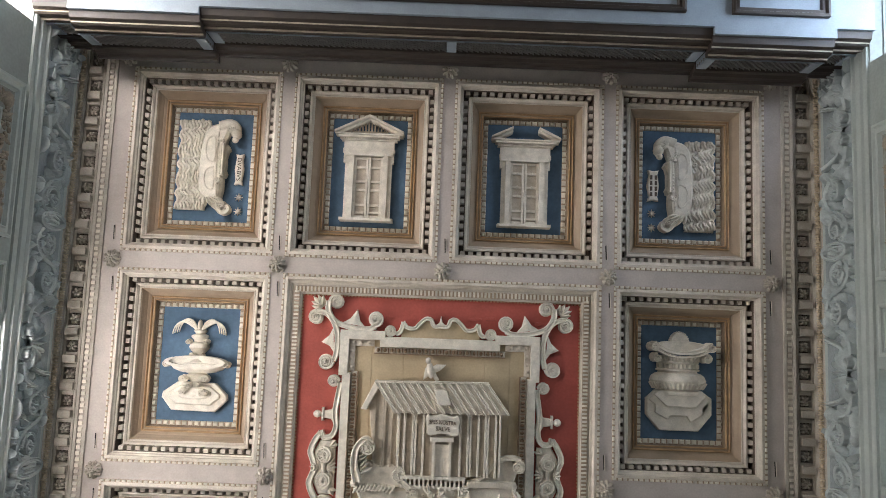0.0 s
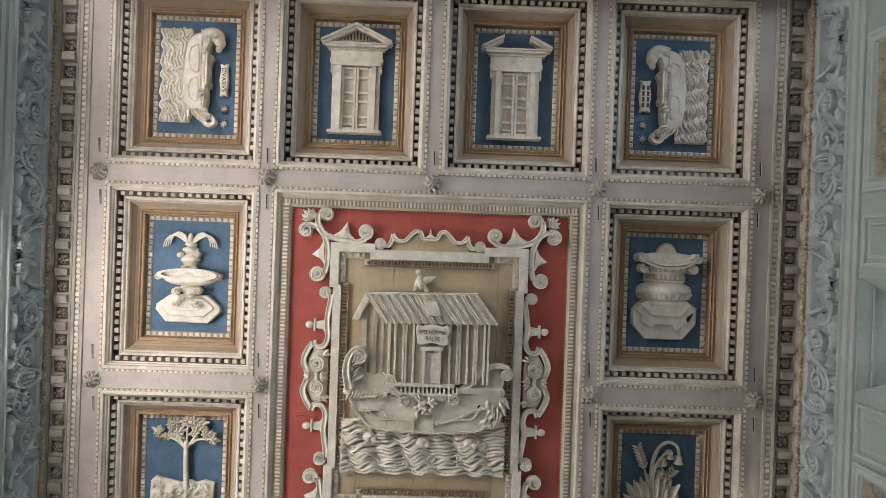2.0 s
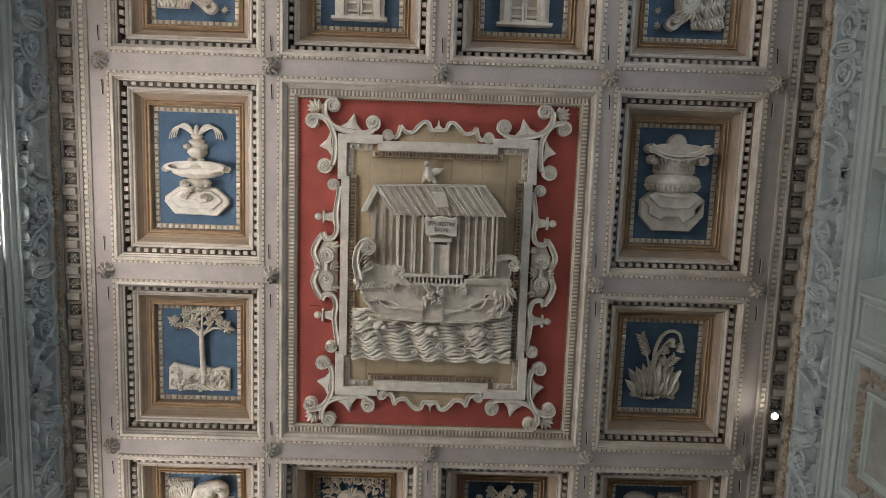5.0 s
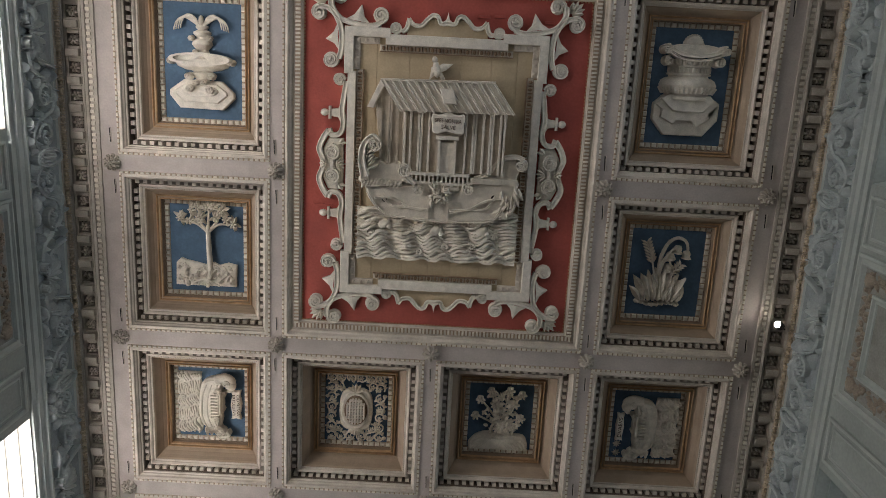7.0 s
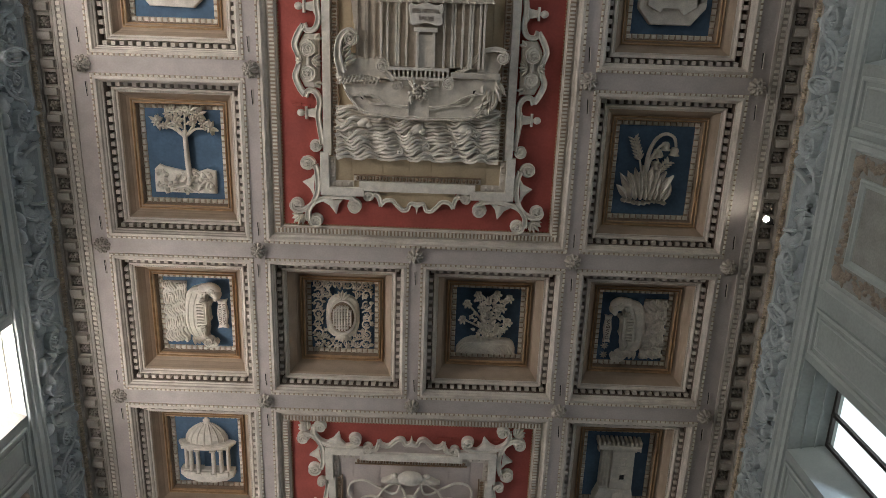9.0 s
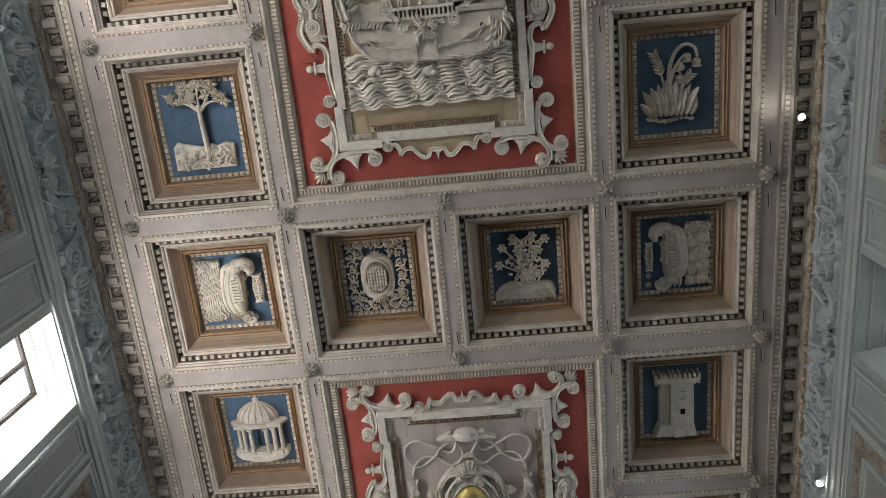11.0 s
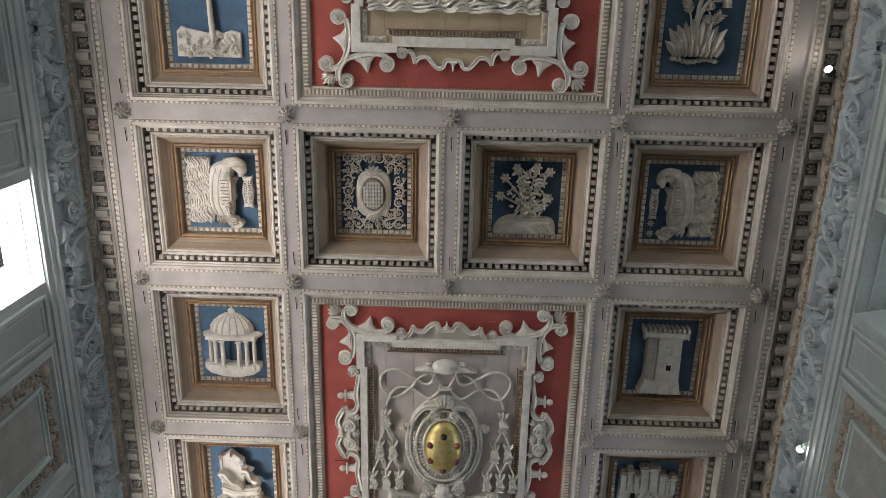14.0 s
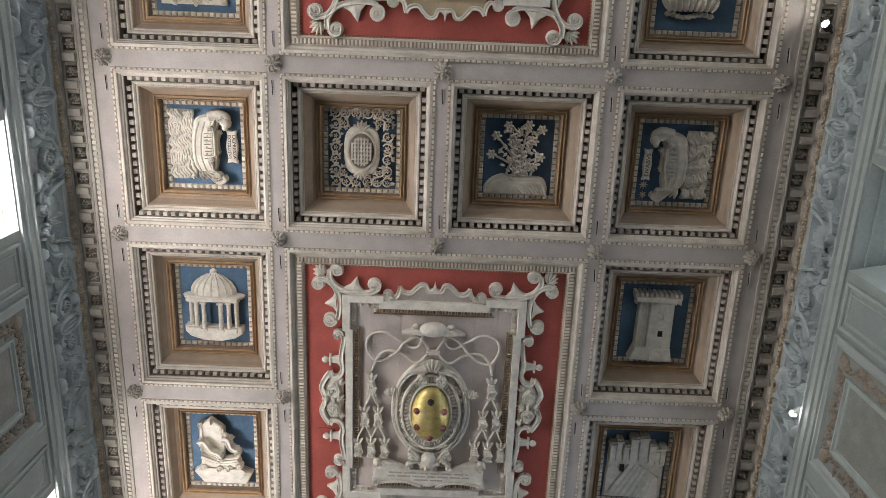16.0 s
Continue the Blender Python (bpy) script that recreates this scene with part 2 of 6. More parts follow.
def strap(bm, pts, w, z0, z1, w_end=None, edge=0.008):
    """A flat band with softened edges along pts (x, y)."""
    n = len(pts)
    rows = []
    for i, p in enumerate(pts):
        a, b = Vector(pts[max(0, i - 1)]), Vector(pts[min(n - 1, i + 1)])
        d = (b - a).normalized()
        s = Vector((-d.y, d.x))
        h = 0.5 * (w if w_end is None else w + (w_end - w) * i / max(1, n - 1))
        e = min(edge, h * 0.6)
        c = Vector(p)
        f = min(1.7 * e, h * 0.9)
        rows.append([bm.verts.new((*(c + s * o), z)) for o, z in ((-h, z0), (-h, z1 - 0.5 * e), (-h + 0.6 * e, z1), (-h + f, z1 - e), (0, z1 - 1.1 * e), (h - f, z1 - e), (h - 0.6 * e, z1), (h, z1 - 0.5 * e), (h, z0))])
    for i in range(n - 1):
        for k in range(8):
            bm.faces.new((rows[i][k], rows[i + 1][k], rows[i + 1][k + 1], rows[i][k + 1]))
    bm.faces.new(rows[0])
    bm.faces.new(rows[-1][::-1])


BALLS = {}


def ball(bm, x, y, z, rx, ry=None, rz=None, angle=0.0, sub=1):
    """A rounded lump."""
    if sub not in BALLS:
        t = bmesh.new()
        bmesh.ops.create_icosphere(t, subdivisions=sub, radius=1)
        BALLS[sub] = ([v.co.copy() for v in t.verts], [[v.index for v in f.verts] for f in t.faces])
        t.free()
    co, faces = BALLS[sub]
    ry, rz = ry or rx, rz or rx
    c, s = math.cos(angle), math.sin(angle)
    vs = [bm.verts.new((x + c * p.x * rx - s * p.y * ry, y + s * p.x * rx + c * p.y * ry, z + p.z * rz)) for p in co]
    for f in faces:
        bm.faces.new([vs[i] for i in f])


def leaf(bm, x, y, z, angle, length, width, rise=0.02, curl=0.0):
    """A pointed leaf with a raised middle rib."""
    n = 5
    L, M, R = [], [], []
    px, py, a = x, y, angle
    for i in range(n + 1):
        f = i / n
        w = width * 0.5 * math.sin(math.pi * (0.12 + 0.88 * f)) if i < n else 0.001
        c, s = math.cos(a), math.sin(a)
        M.append(bm.verts.new((px, py, z + rise * (0.6 + math.sin(math.pi * f) * 0.8))))
        L.append(bm.verts.new((px - s * w, py + c * w, z + rise * 0.25)))
        R.append(bm.verts.new((px + s * w, py - c * w, z + rise * 0.25)))
        px, py, a = px + c * length / n, py + s * length / n, a + curl / n
    for i in range(n):
        bm.faces.new((M[i], M[i + 1], L[i + 1], L[i]))
        bm.faces.new((R[i], R[i + 1], M[i + 1], M[i]))
    for side in (L, R):
        lo = [bm.verts.new((v.co.x, v.co.y, z - 0.01)) for v in side]
        for i in range(n):
            bm.faces.new((side[i], side[i + 1], lo[i + 1], lo[i]))


def spiral(cx, cy, r0, r1, turns, start, steps=18):
    """Points from radius r0 to r1; turns above nought go round to the left."""
    return [(cx + (r0 + (r1 - r0) * (i / steps) ** 0.8) * math.cos(start + math.tau * turns * i / steps),
             cy + (r0 + (r1 - r0) * (i / steps) ** 0.8) * math.sin(start + math.tau * turns * i / steps)) for i in range(steps + 1)]


def volute(bm, cx, cy, r, z0, z1, start=0.0, turns=1.5, w=None):
    """A rolled scroll end with an open groove between its turns."""
    w = w or r * 0.34
    turns *= 1.2
    strap(bm, spiral(cx, cy, r - w / 2, r * 0.2, turns, start, 26), w, z0, z1, w * 0.6)
    ball(bm, cx, cy, z1 - r * 0.12, r * 0.2, r * 0.2, r * 0.2)
    disc(bm, cx, cy, r * 0.85, z0, z0 + (z1 - z0) * 0.25)


def disc(bm, cx, cy, r, z0, z1, sides=14, ry=None):
    ry = ry or r
    slab(bm, [(cx + r * math.cos(k * math.tau / sides), cy + ry * math.sin(k * math.tau / sides)) for k in range(sides)], z0, z1, min(0.01, r * 0.3, (z1 - z0) * 0.5))


def flower(bm, cx, cy, z, r, petals=6, rise=0.03):
    for k in range(petals):
        a = k * math.tau / petals
        ball(bm, cx + 0.62 * r * math.cos(a), cy + 0.62 * r * math.sin(a), z + rise * 0.5, r * 0.42, r * 0.28, rise * 0.7, a)
    ball(bm, cx, cy, z + rise, r * 0.24, r * 0.24, rise * 0.7)


def curve_pts(ctrl, steps=6):
    """A smooth line through the points ctrl."""
    out = []
    n = len(ctrl)
    P = [Vector(p) for p in ctrl]
    for i in range(n - 1):
        p0, p1, p2, p3 = P[max(0, i - 1)], P[i], P[i + 1], P[min(n - 1, i + 2)]
        for s in range(steps):
            t = s / steps
            out.append(0.5 * ((2 * p1) + (p2 - p0) * t + (2 * p0 - 5 * p1 + 4 * p2 - p3) * t * t + (3 * p1 - p0 - 3 * p2 + p3) * t ** 3))
    out.append(P[-1])
    return [tuple(p) for p in out]


def rect_sweep(bm, a, b, profile, x=0.0, y=0.0):
    """A moulding round a rectangle of half sizes a, b: profile rows are (inset, height)."""
    rings = [[bm.verts.new((x + sx * (a - i), y + sy * (b - i), h)) for sx, sy in ((-1, -1), (1, -1), (1, 1), (-1, 1))] for i, h in profile]
    for r0, r1 in zip(rings, rings[1:]):
        for k in range(4):
            l = (k + 1) % 4
            bm.faces.new((r0[k], r0[l], r1[l], r1[k]))


def course(bm, a, b, pitch, width, depth, z0, z1, x=0.0, y=0.0, taper=0.0):
    """Small blocks in a row round a rectangle, their outer sides at half sizes a, b."""
    for along, other, turned in ((a, b, False), (b, a, True)):
        n = max(2, int(round(2 * along / pitch)))
        for i in range(n):
            c = -along + (i + 0.5) * 2 * along / n
            for s in (-1, 1):
                lo, hi = sorted((s * other, s * (other - depth)))
                if turned and abs(c) > along - depth:
                    continue
                if turned:
                    box(bm, x + lo, x + hi, y + c - width / 2, y + c + width / 2, z0, z1, taper)
                else:
                    box(bm, x + c - width / 2, x + c + width / 2, y + lo, y + hi, z0, z1, taper)


def extrude_line(bm, profile, y0, y1):
    """A straight moulding along y: profile rows are (x, z)."""
    a = [bm.verts.new((x, y0, z)) for x, z in profile]
    b = [bm.verts.new((x, y1, z)) for x, z in profile]
    for i in range(len(profile) - 1):
        bm.faces.new((a[i], a[i + 1], b[i + 1], b[i]))


def ceiling_pose(x, y, z=Z, turn=0.0):
    """A thing that hangs on the ceiling: its z points down, its y towards the gallery."""
    return pose(x, y, z, 180, 0, 0) @ pose(0, 0, 0, 0, 0, turn)


# ---- floor, walls, ceiling ----
bm = bmesh.new()
box(bm, -9.0, 9.0, END - 0.5, BACK + 0.5, -0.3, 0.0)
tagged(link("floor", bm, FLOOR), "unseen church floor, toned dark to limit bounced light", "floor", kind="structure")


def side_wall(side):
    """A nave wall with its window openings cut through."""
    bm = bmesh.new()
    x0, x1 = sorted((side * WALL, side * (WALL + 0.6)))
    lo, hi = WIN_TOP - WIN_H, WIN_TOP
    # unseen gap, made only to hold the added lamp
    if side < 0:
        box(bm, x0, x1, END, FILL_GAP[0], 0.0, lo)
        box(bm, x0, x1, FILL_GAP[0], FILL_GAP[1], FILL_GAP[2], lo)
        box(bm, x0, x1, FILL_GAP[1], BACK, 0.0, lo)
    else:
        box(bm, x0, x1, END, BACK, 0.0, lo)
    box(bm, x0, x1, END, BACK, hi, Z + 1.2)
    edges = [END] + [e for y in WINDOWS for e in (y + SHIFT[side], y + SHIFT[side] + WIN_W)] + [BACK]
    for a, b in zip(edges[0::2], edges[1::2]):
        box(bm, x0, x1, a, b, lo, hi)
    return tagged(link("wall_left" if side < 0 else "wall_right", bm, WALLM), "grey-green painted upper nave wall", "wall", kind="structure")


side_wall(-1)
side_wall(1)
bm = bmesh.new()
box(bm, -WALL - 0.6, WALL + 0.6, END - 0.6, END, 0.0, Z + 1.2)
tagged(link("wall_entrance", bm, WALLM), "grey-green painted entrance wall", "wall", kind="structure")
bm = bmesh.new()
box(bm, -WALL - 0.6, WALL + 0.6, BACK, BACK + 0.6, 0.0, Z + 1.2)
tagged(link("wall_apse", bm, WALLM), "plain painted far end wall", "wall", kind="structure")

bm = bmesh.new()
box(bm, -WALL - 0.6, WALL + 0.6, END - 0.6, BACK + 0.6, Z + 0.62, Z + 0.8)          # boards above the coffers
for x in (COLS[0], COLS[1], COLS[3], COLS[4]):
    box(bm, x - BX, x + BX, ROWS[0] - BY, ROWS[-1] + BY, Z, Z + 0.61)
for i, y in enumerate(ROWS):
    for k in (0, 3):
        box(bm, COLS[k] + BX, COLS[k + 1] - BX, y - BY, y + BY, Z, Z + 0.61)
    if i not in (2, 5):
        box(bm, COLS[1] + BX, COLS[3] - BX, y - BY, y + BY, Z, Z + 0.61)
for r in (0, 3):
    box(bm, -BX, BX, ROWS[r] + BY, ROWS[r + 1] - BY, Z, Z + 0.61)
box(bm, -WALL, WALL, ROWS[-1] + BY, BACK, Z, Z + 0.61)
box(bm, -WALL, WALL, END, ROWS[0] - BY, Z, Z + 0.61)
for s in (-1, 1):
    x0, x1 = sorted((s * (4.36 + BX), s * WALL))
    box(bm, x0, x1, ROWS[0] - BY, ROWS[-1] + BY, Z + 0.12, Z + 0.61)
tagged(link("ceiling", bm, BEAM), "coffered ceiling of mauve-grey painted wooden beams", "ceiling", kind="structure")


# ---- coffers ----
def coffer(cx, cy, A, B, field, label, wide=0.0, deep=0.0):
    """A sunk box of mouldings round a painted field; wide and deep enlarge its cove."""
    def m(*rows):
        return [(i + wide * min(1.0, max(0.0, (i - 0.187) / 0.098)), h - deep * min(1.0, max(0.0, (-0.2 - h) / 0.14) if i > 0.187 else 0.0)) for i, h in rows]
    c = thing("coffer", ceiling_pose(cx, cy), label, "ceiling coffer", "coffers of the ceiling")
    bm = bmesh.new()
    rect_sweep(bm, A, B, m((-0.035, 0.0), (-0.035, 0.012), (0.0, 0.022), (0.006, 0.02), (0.012, -0.02), (0.03, -0.035), (0.036, -0.06), (0.05, -0.065), (0.052, -0.09)))
    part("outer_moulding", bm, CREAM, c)
    # shade of the dentil gaps is put into this channel's colour
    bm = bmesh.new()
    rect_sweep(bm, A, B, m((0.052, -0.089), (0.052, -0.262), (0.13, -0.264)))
    part("dentil_channel", bm, CHANNEL, c, "channel behind the dentils, coloured dark as shade")
    bm = bmesh.new()
    course(bm, A + 0.068, B + 0.068, 0.07, 0.05, 0.03, 0.003, 0.022, taper=0.004)
    part("bead_course", bm, BEADS, c, kind="stuff")
    # tan under the beads puts shade into their gaps
    bm = bmesh.new()
    rect_sweep(bm, A + 0.07, B + 0.07, [(0, -0.001), (0.001, 0.0045), (0.035, 0.0045)])
    part("bead_ground", bm, COVE, c)
    bm = bmesh.new()
    course(bm, A - 0.053, B - 0.053, 0.112, 0.066, 0.058, -0.263, -0.13, taper=0.004)
    part("dentil_course", bm, CREAM, c, "row of small cream dentils", kind="stuff")
    bm = bmesh.new()
    rect_sweep(bm, A, B, m((0.122, -0.264), (0.123, -0.15), (0.14, -0.148), (0.155, -0.165), (0.165, -0.19), (0.185, -0.195), (0.187, -0.2)))
    course(bm, A - 0.165, B - 0.165, 0.034, 0.02, 0.018, -0.2, -0.182)
    part("bed_moulding", bm, CREAM, c)
    bm = bmesh.new()
    rect_sweep(bm, A, B, m((0.187, -0.199), (0.2, -0.215), (0.215, -0.26), (0.24, -0.31), (0.27, -0.335), (0.285, -0.34)))
    part("cove", bm, COVE, c)
    bm = bmesh.new()
    rect_sweep(bm, A, B, m((0.281, -0.345), (0.282, -0.318), (0.290, -0.312), (0.298, -0.32), (0.301, -0.338), (0.306, -0.342)))
    part("outer_gilt_fillet", bm, GILT, c, "worn ochre-gilt fillet")
    bm = bmesh.new()
    rect_sweep(bm, A, B, m((0.304, -0.342), (0.322, -0.338), (0.326, -0.342)))
    part("hollow", bm, COVE, c)
    bm = bmesh.new()
    rect_sweep(bm, A, B, m((0.325, -0.342), (0.326, -0.322), (0.333, -0.317), (0.341, -0.325), (0.344, -0.345)))
    part("inner_gilt_fillet", bm, GILT, c, "worn ochre-gilt fillet")
    bm = bmesh.new()
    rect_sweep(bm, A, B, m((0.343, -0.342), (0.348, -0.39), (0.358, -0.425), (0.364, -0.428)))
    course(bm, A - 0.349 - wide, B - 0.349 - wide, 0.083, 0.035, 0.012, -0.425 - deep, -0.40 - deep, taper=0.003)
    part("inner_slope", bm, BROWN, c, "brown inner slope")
    bm = bmesh.new()
    rect_sweep(bm, A, B, m((0.350, -0.432), (0.354, -0.424), (0.360, -0.424), (0.364, -0.434)))
    course(bm, A - 0.356 - wide, B - 0.356 - wide, 0.083, 0.07, 0.062, -0.44 - deep, -0.412 - deep, taper=0.012)
    part("leaf_course", bm, BEADS, c, "row of cream leaf tips")
    # tan under the leaf tips, darker to stand for shade between them
    bm = bmesh.new()
    rect_sweep(bm, A, B, m((0.362, -0.434), (0.415, -0.436), (0.42, -0.45)))
    part("leaf_ground", bm, COVE, c)
    bm = bmesh.new()
    box(bm, -A + 0.3, A - 0.3, -B + 0.3, B - 0.3, -0.49 - deep, -0.45 - deep)
    part("field", bm, field, c)
    return c


CENTRES = [(COLS[i] + COLS[i + 1]) / 2 for i in range(4)]
MIDS = [(ROWS[i] + ROWS[i + 1]) / 2 for i in range(6)]


def cove_of(col, row):
    """How much wider and deeper a coffer's cove is than in the first rows."""
    return (0.0, 0.0) if row < 3 else (0.045, 0.1) if col in (1, 2) else (0.025, 0.06)


for r in range(6):
    for k in range(4):
        if r in (1, 2, 4, 5) and k in (1, 2):
            continue
        coffer(CENTRES[k], MIDS[r], (COLS[k + 1] - COLS[k]) / 2 - BX, (ROWS[r + 1] - ROWS[r]) / 2 - BY, BLUE,
               "deep coffer with dentils, gilt mouldings and a blue field", *cove_of(k, r))


# ---- rosette bosses where the beams cross ----
bm = bmesh.new()
for k in range(9):
    a = k * math.tau / 9
    leaf(bm, 0.03 * math.cos(a), 0.03 * math.sin(a), 0.0, a, 0.085, 0.07, 0.06)
    ball(bm, 0.1 * math.cos(a), 0.1 * math.sin(a), 0.02, 0.022, 0.03, 0.028, a)
for k in range(7):
    a = k * math.tau / 7 + 0.2
    ball(bm, 0.055 * math.cos(a), 0.055 * math.sin(a), 0.07, 0.034, 0.026, 0.035, a)
boss = thing("rosette_boss", ceiling_pose(COLS[0], ROWS[0]), "carved stucco rosette boss where two beams cross", "ceiling boss", "rosette bosses on the ceiling")
part("leaf_ring", bm, STONE, boss)
bm = bmesh.new()
for k in range(5):
    a = k * math.tau / 5
    ball(bm, 0.024 * math.cos(a), 0.024 * math.sin(a), 0.11, 0.024, 0.02, 0.028, a)
ball(bm, 0, 0, 0.13, 0.02, 0.02, 0.022)
part("bud", bm, STONE, boss, kind="stuff")
for r, y in enumerate(ROWS):
    for i, x in enumerate(COLS):
        if (r, i) != (0, 0) and not (i == 2 and r in (2, 5)):
            copy_thing(boss, ceiling_pose(x, y, Z, random.uniform(-20, 20)))

# narrow marks beside the bosses: a flat black bar for the dark edge, a pale lip
bm = bmesh.new()
turned_box(bm, 0, 0, 0.013, 0.19, -0.002, 0.004, 0.05)
slit = thing("beam_mark", ceiling_pose(COLS[0] + 0.02, ROWS[1] + 0.33), "narrow mark on a beam, flat black bar with pale lip", "vent", "vent slits in the beams")
part("slot", bm, DARKIN, slit)
bm = bmesh.new()
turned_box(bm, 0.014, 0, 0.011, 0.2, -0.002, 0.014, 0.03, 0.003)
part("lip", bm, CREAM, slit)
for r, y in enumerate(ROWS[1:], 1):
    for i, x in enumerate(COLS):
        for s in (-1, 1):
            if (r, i, s) == (1, 0, 1) or (i == 2 and (r in (2, 5) or s * (1 if r in (1, 4) else -1) > 0)):
                continue
            copy_thing(slit, ceiling_pose(x + random.uniform(-0.03, 0.03), y + s * random.uniform(0.29, 0.36)))


# ---- cornice between ceiling and walls ----
def cornice(side):
    """Fillets, modillion band and egg-and-dart along one wall."""
    y0, y1 = ROWS[0] - 0.2, ROWS[-1] + 0.2
    c = thing("cornice_left" if side < 0 else "cornice_right", pose(0, 0, Z, 0, 0, 0), "stucco cornice with teeth and egg-and-dart", "cornice", kind="structure")
    bm = bmesh.new()
    extrude_line(bm, [(side * x, z) for x, z in ((4.50, 0.02), (4.50, -0.03), (4.535, -0.035), (4.54, -0.015), (4.60, -0.015), (4.61, -0.05), (4.642, -0.06), (4.645, 0.02))], y0, y1)
    extrude_line(bm, [(side * x, z) for x, z in ((4.905, 0.02), (4.905, -0.02), (4.915, -0.03), (4.92, -0.05), (4.972, -0.09), (4.976, -0.13), (4.99, -0.14), (4.996, -0.22))], y0, y1)
    extrude_line(bm, [(side * x, z) for x, z in ((4.664, 0.06), (4.664, -0.025), (4.676, -0.03), (4.68, 0.0))], y0, y1)
    part("fillet", bm, STONE, c)
    # board toned dark so the recesses round the rosettes look shaded
    bm = bmesh.new()
    a, b = sorted((side * 4.645, side * 4.91))
    box(bm, a, b, y0, y1, 0.085, 0.119)
    part("recess_board", bm, DARKBROWN, c, "recess board behind the rosettes, coloured dark as shade")
    bm = bmesh.new()
    n = int((y1 - y0) / 0.075)
    for i in range(n):
        y = y0 + (i + 0.5) * (y1 - y0) / n
        a, b = sorted((side * 4.545, side * 4.598))
        box(bm, a, b, y - 0.022, y + 0.022, -0.045, -0.01, 0.005)
    part("tooth_course", bm, BEADS, c, kind="stuff")
    bm = bmesh.new()
    n = int((y1 - y0) / 0.12)
    for i in range(n):
        y = y0 + (i + 0.5) * (y1 - y0) / n
        ball(bm, side * 4.945, y, -0.078, 0.03, 0.036, 0.034)
        a, b = sorted((side * 4.922, side * 4.97))
        box(bm, a, b, y + 0.052, y + 0.068, -0.11, -0.05, 0.004)
        for d in (-0.044, 0.044):
            tube(bm, [(side * 4.92, y + d * 0.7, -0.055), (side * 4.945, y + d, -0.085), (side * 4.965, y + d * 0.6, -0.105)], 0.008, sides=4)
    part("egg_and_dart", bm, BUFF, c, "buff egg-and-dart course", kind="stuff")


cornice(-1)
cornice(1)

bm = bmesh.new()
box(bm, -0.08, 0.085, -0.15, -0.064, -0.004, 0.05, 0.003)
box(bm, -0.088, 0.092, -0.157, -0.057, -0.002, 0.01, 0.002)
box(bm, -0.086, 0.09, -0.155, -0.059, 0.05, 0.068, 0.004)
modillion = thing("modillion", ceiling_pose(-4.79, ROWS[0] + 0.1), "stucco modillion block with a flower rosette sunk beside it", "modillion", "modillions of the cornice")
part("block", bm, STONE, modillion)
bm = bmesh.new()
for x0, x1, y0, y1 in ((-0.112, -0.076, -0.175, 0.176), (0.076, 0.118, -0.175, 0.176), (-0.076, 0.076, -0.175, -0.024), (-0.076, 0.076, 0.128, 0.176)):
    box(bm, x0, x1, y0, y1, -0.086, -0.002, 0.002)
part("surround", bm, STONE, modillion)
bm = bmesh.new()
disc(bm, 0.0, 0.052, 0.034, -0.085, -0.02, 12)
ball(bm, 0.0, 0.052, -0.012, 0.015, 0.015, 0.014)
rosette = part("rosette", bm, STONE, modillion, "grey-buff flower rosette", smooth=True)
for k in range(6):
    bm = bmesh.new()
    a = k * math.tau / 6
    ball(bm, 0.044 * math.cos(a), 0.052 + 0.044 * math.sin(a), -0.015, 0.028, 0.023, 0.02, a)
    ball(bm, 0.05 * math.cos(a), 0.052 + 0.05 * math.sin(a), -0.05, 0.026, 0.026, 0.03, a)
    part("petal", bm, STONE, rosette, smooth=True)
PITCH = 0.351
for s in (-1, 1):
    for i in range(43):
        if s < 0 and i == 0:
            continue
        copy_thing(modillion, ceiling_pose(s * 4.79, ROWS[0] + 0.1 + i * PITCH))


# ---- walls: frieze, windows, framed panels ----
def wall_pose(side, y, z):
    """A thing on a nave wall: its z points into the nave, its y up."""
    return pose(side * WALL, y, z, 90, 0, 90 if side < 0 else -90)


FRIEZE_TOP, FRIEZE_LOW = 11.21, 10.47


def frieze(side):
    """A long stucco band of scrolls, shells and cartouches."""
    rnd = random.Random(5 + side)
    s = side
    f = thing("frieze_left" if s < 0 else "frieze_right", pose(s * WALL, 0, 0), "sea-green stucco frieze of scrolls, shells and cartouches", "frieze", kind="structure")
    y0, y1 = END + 0.3, 16.0
    bm = bmesh.new()
    box(bm, min(0, -s * 0.012), max(0, -s * 0.012), y0, y1, FRIEZE_LOW, FRIEZE_TOP)
    part("ground", bm, FRIEZE_BG, f)
    bm = bmesh.new()
    for prof in ([(0, 10.165), (0.03, 10.17), (0.035, 10.2), (0.02, 10.22), (0.022, 10.27), (0.05, 10.285), (0.055, 10.33), (0.04, 10.345), (0.045, 10.39), (0.075, 10.405), (0.075, 10.44), (0.05, 10.455), (0.03, 10.47), (0.01, 10.475)],):
        extrude_line(bm, [(-s * x, z) for x, z in prof], y0, y1)
    extrude_line(bm, [(-s * x, z) for x, z in ((0.004, 11.19), (0.01, 11.2), (0.012, 11.24), (0.02, 11.26))], y0, y1)
    part("moulding", bm, WALLTRIM, f)
    return f


frieze(-1)
frieze(1)


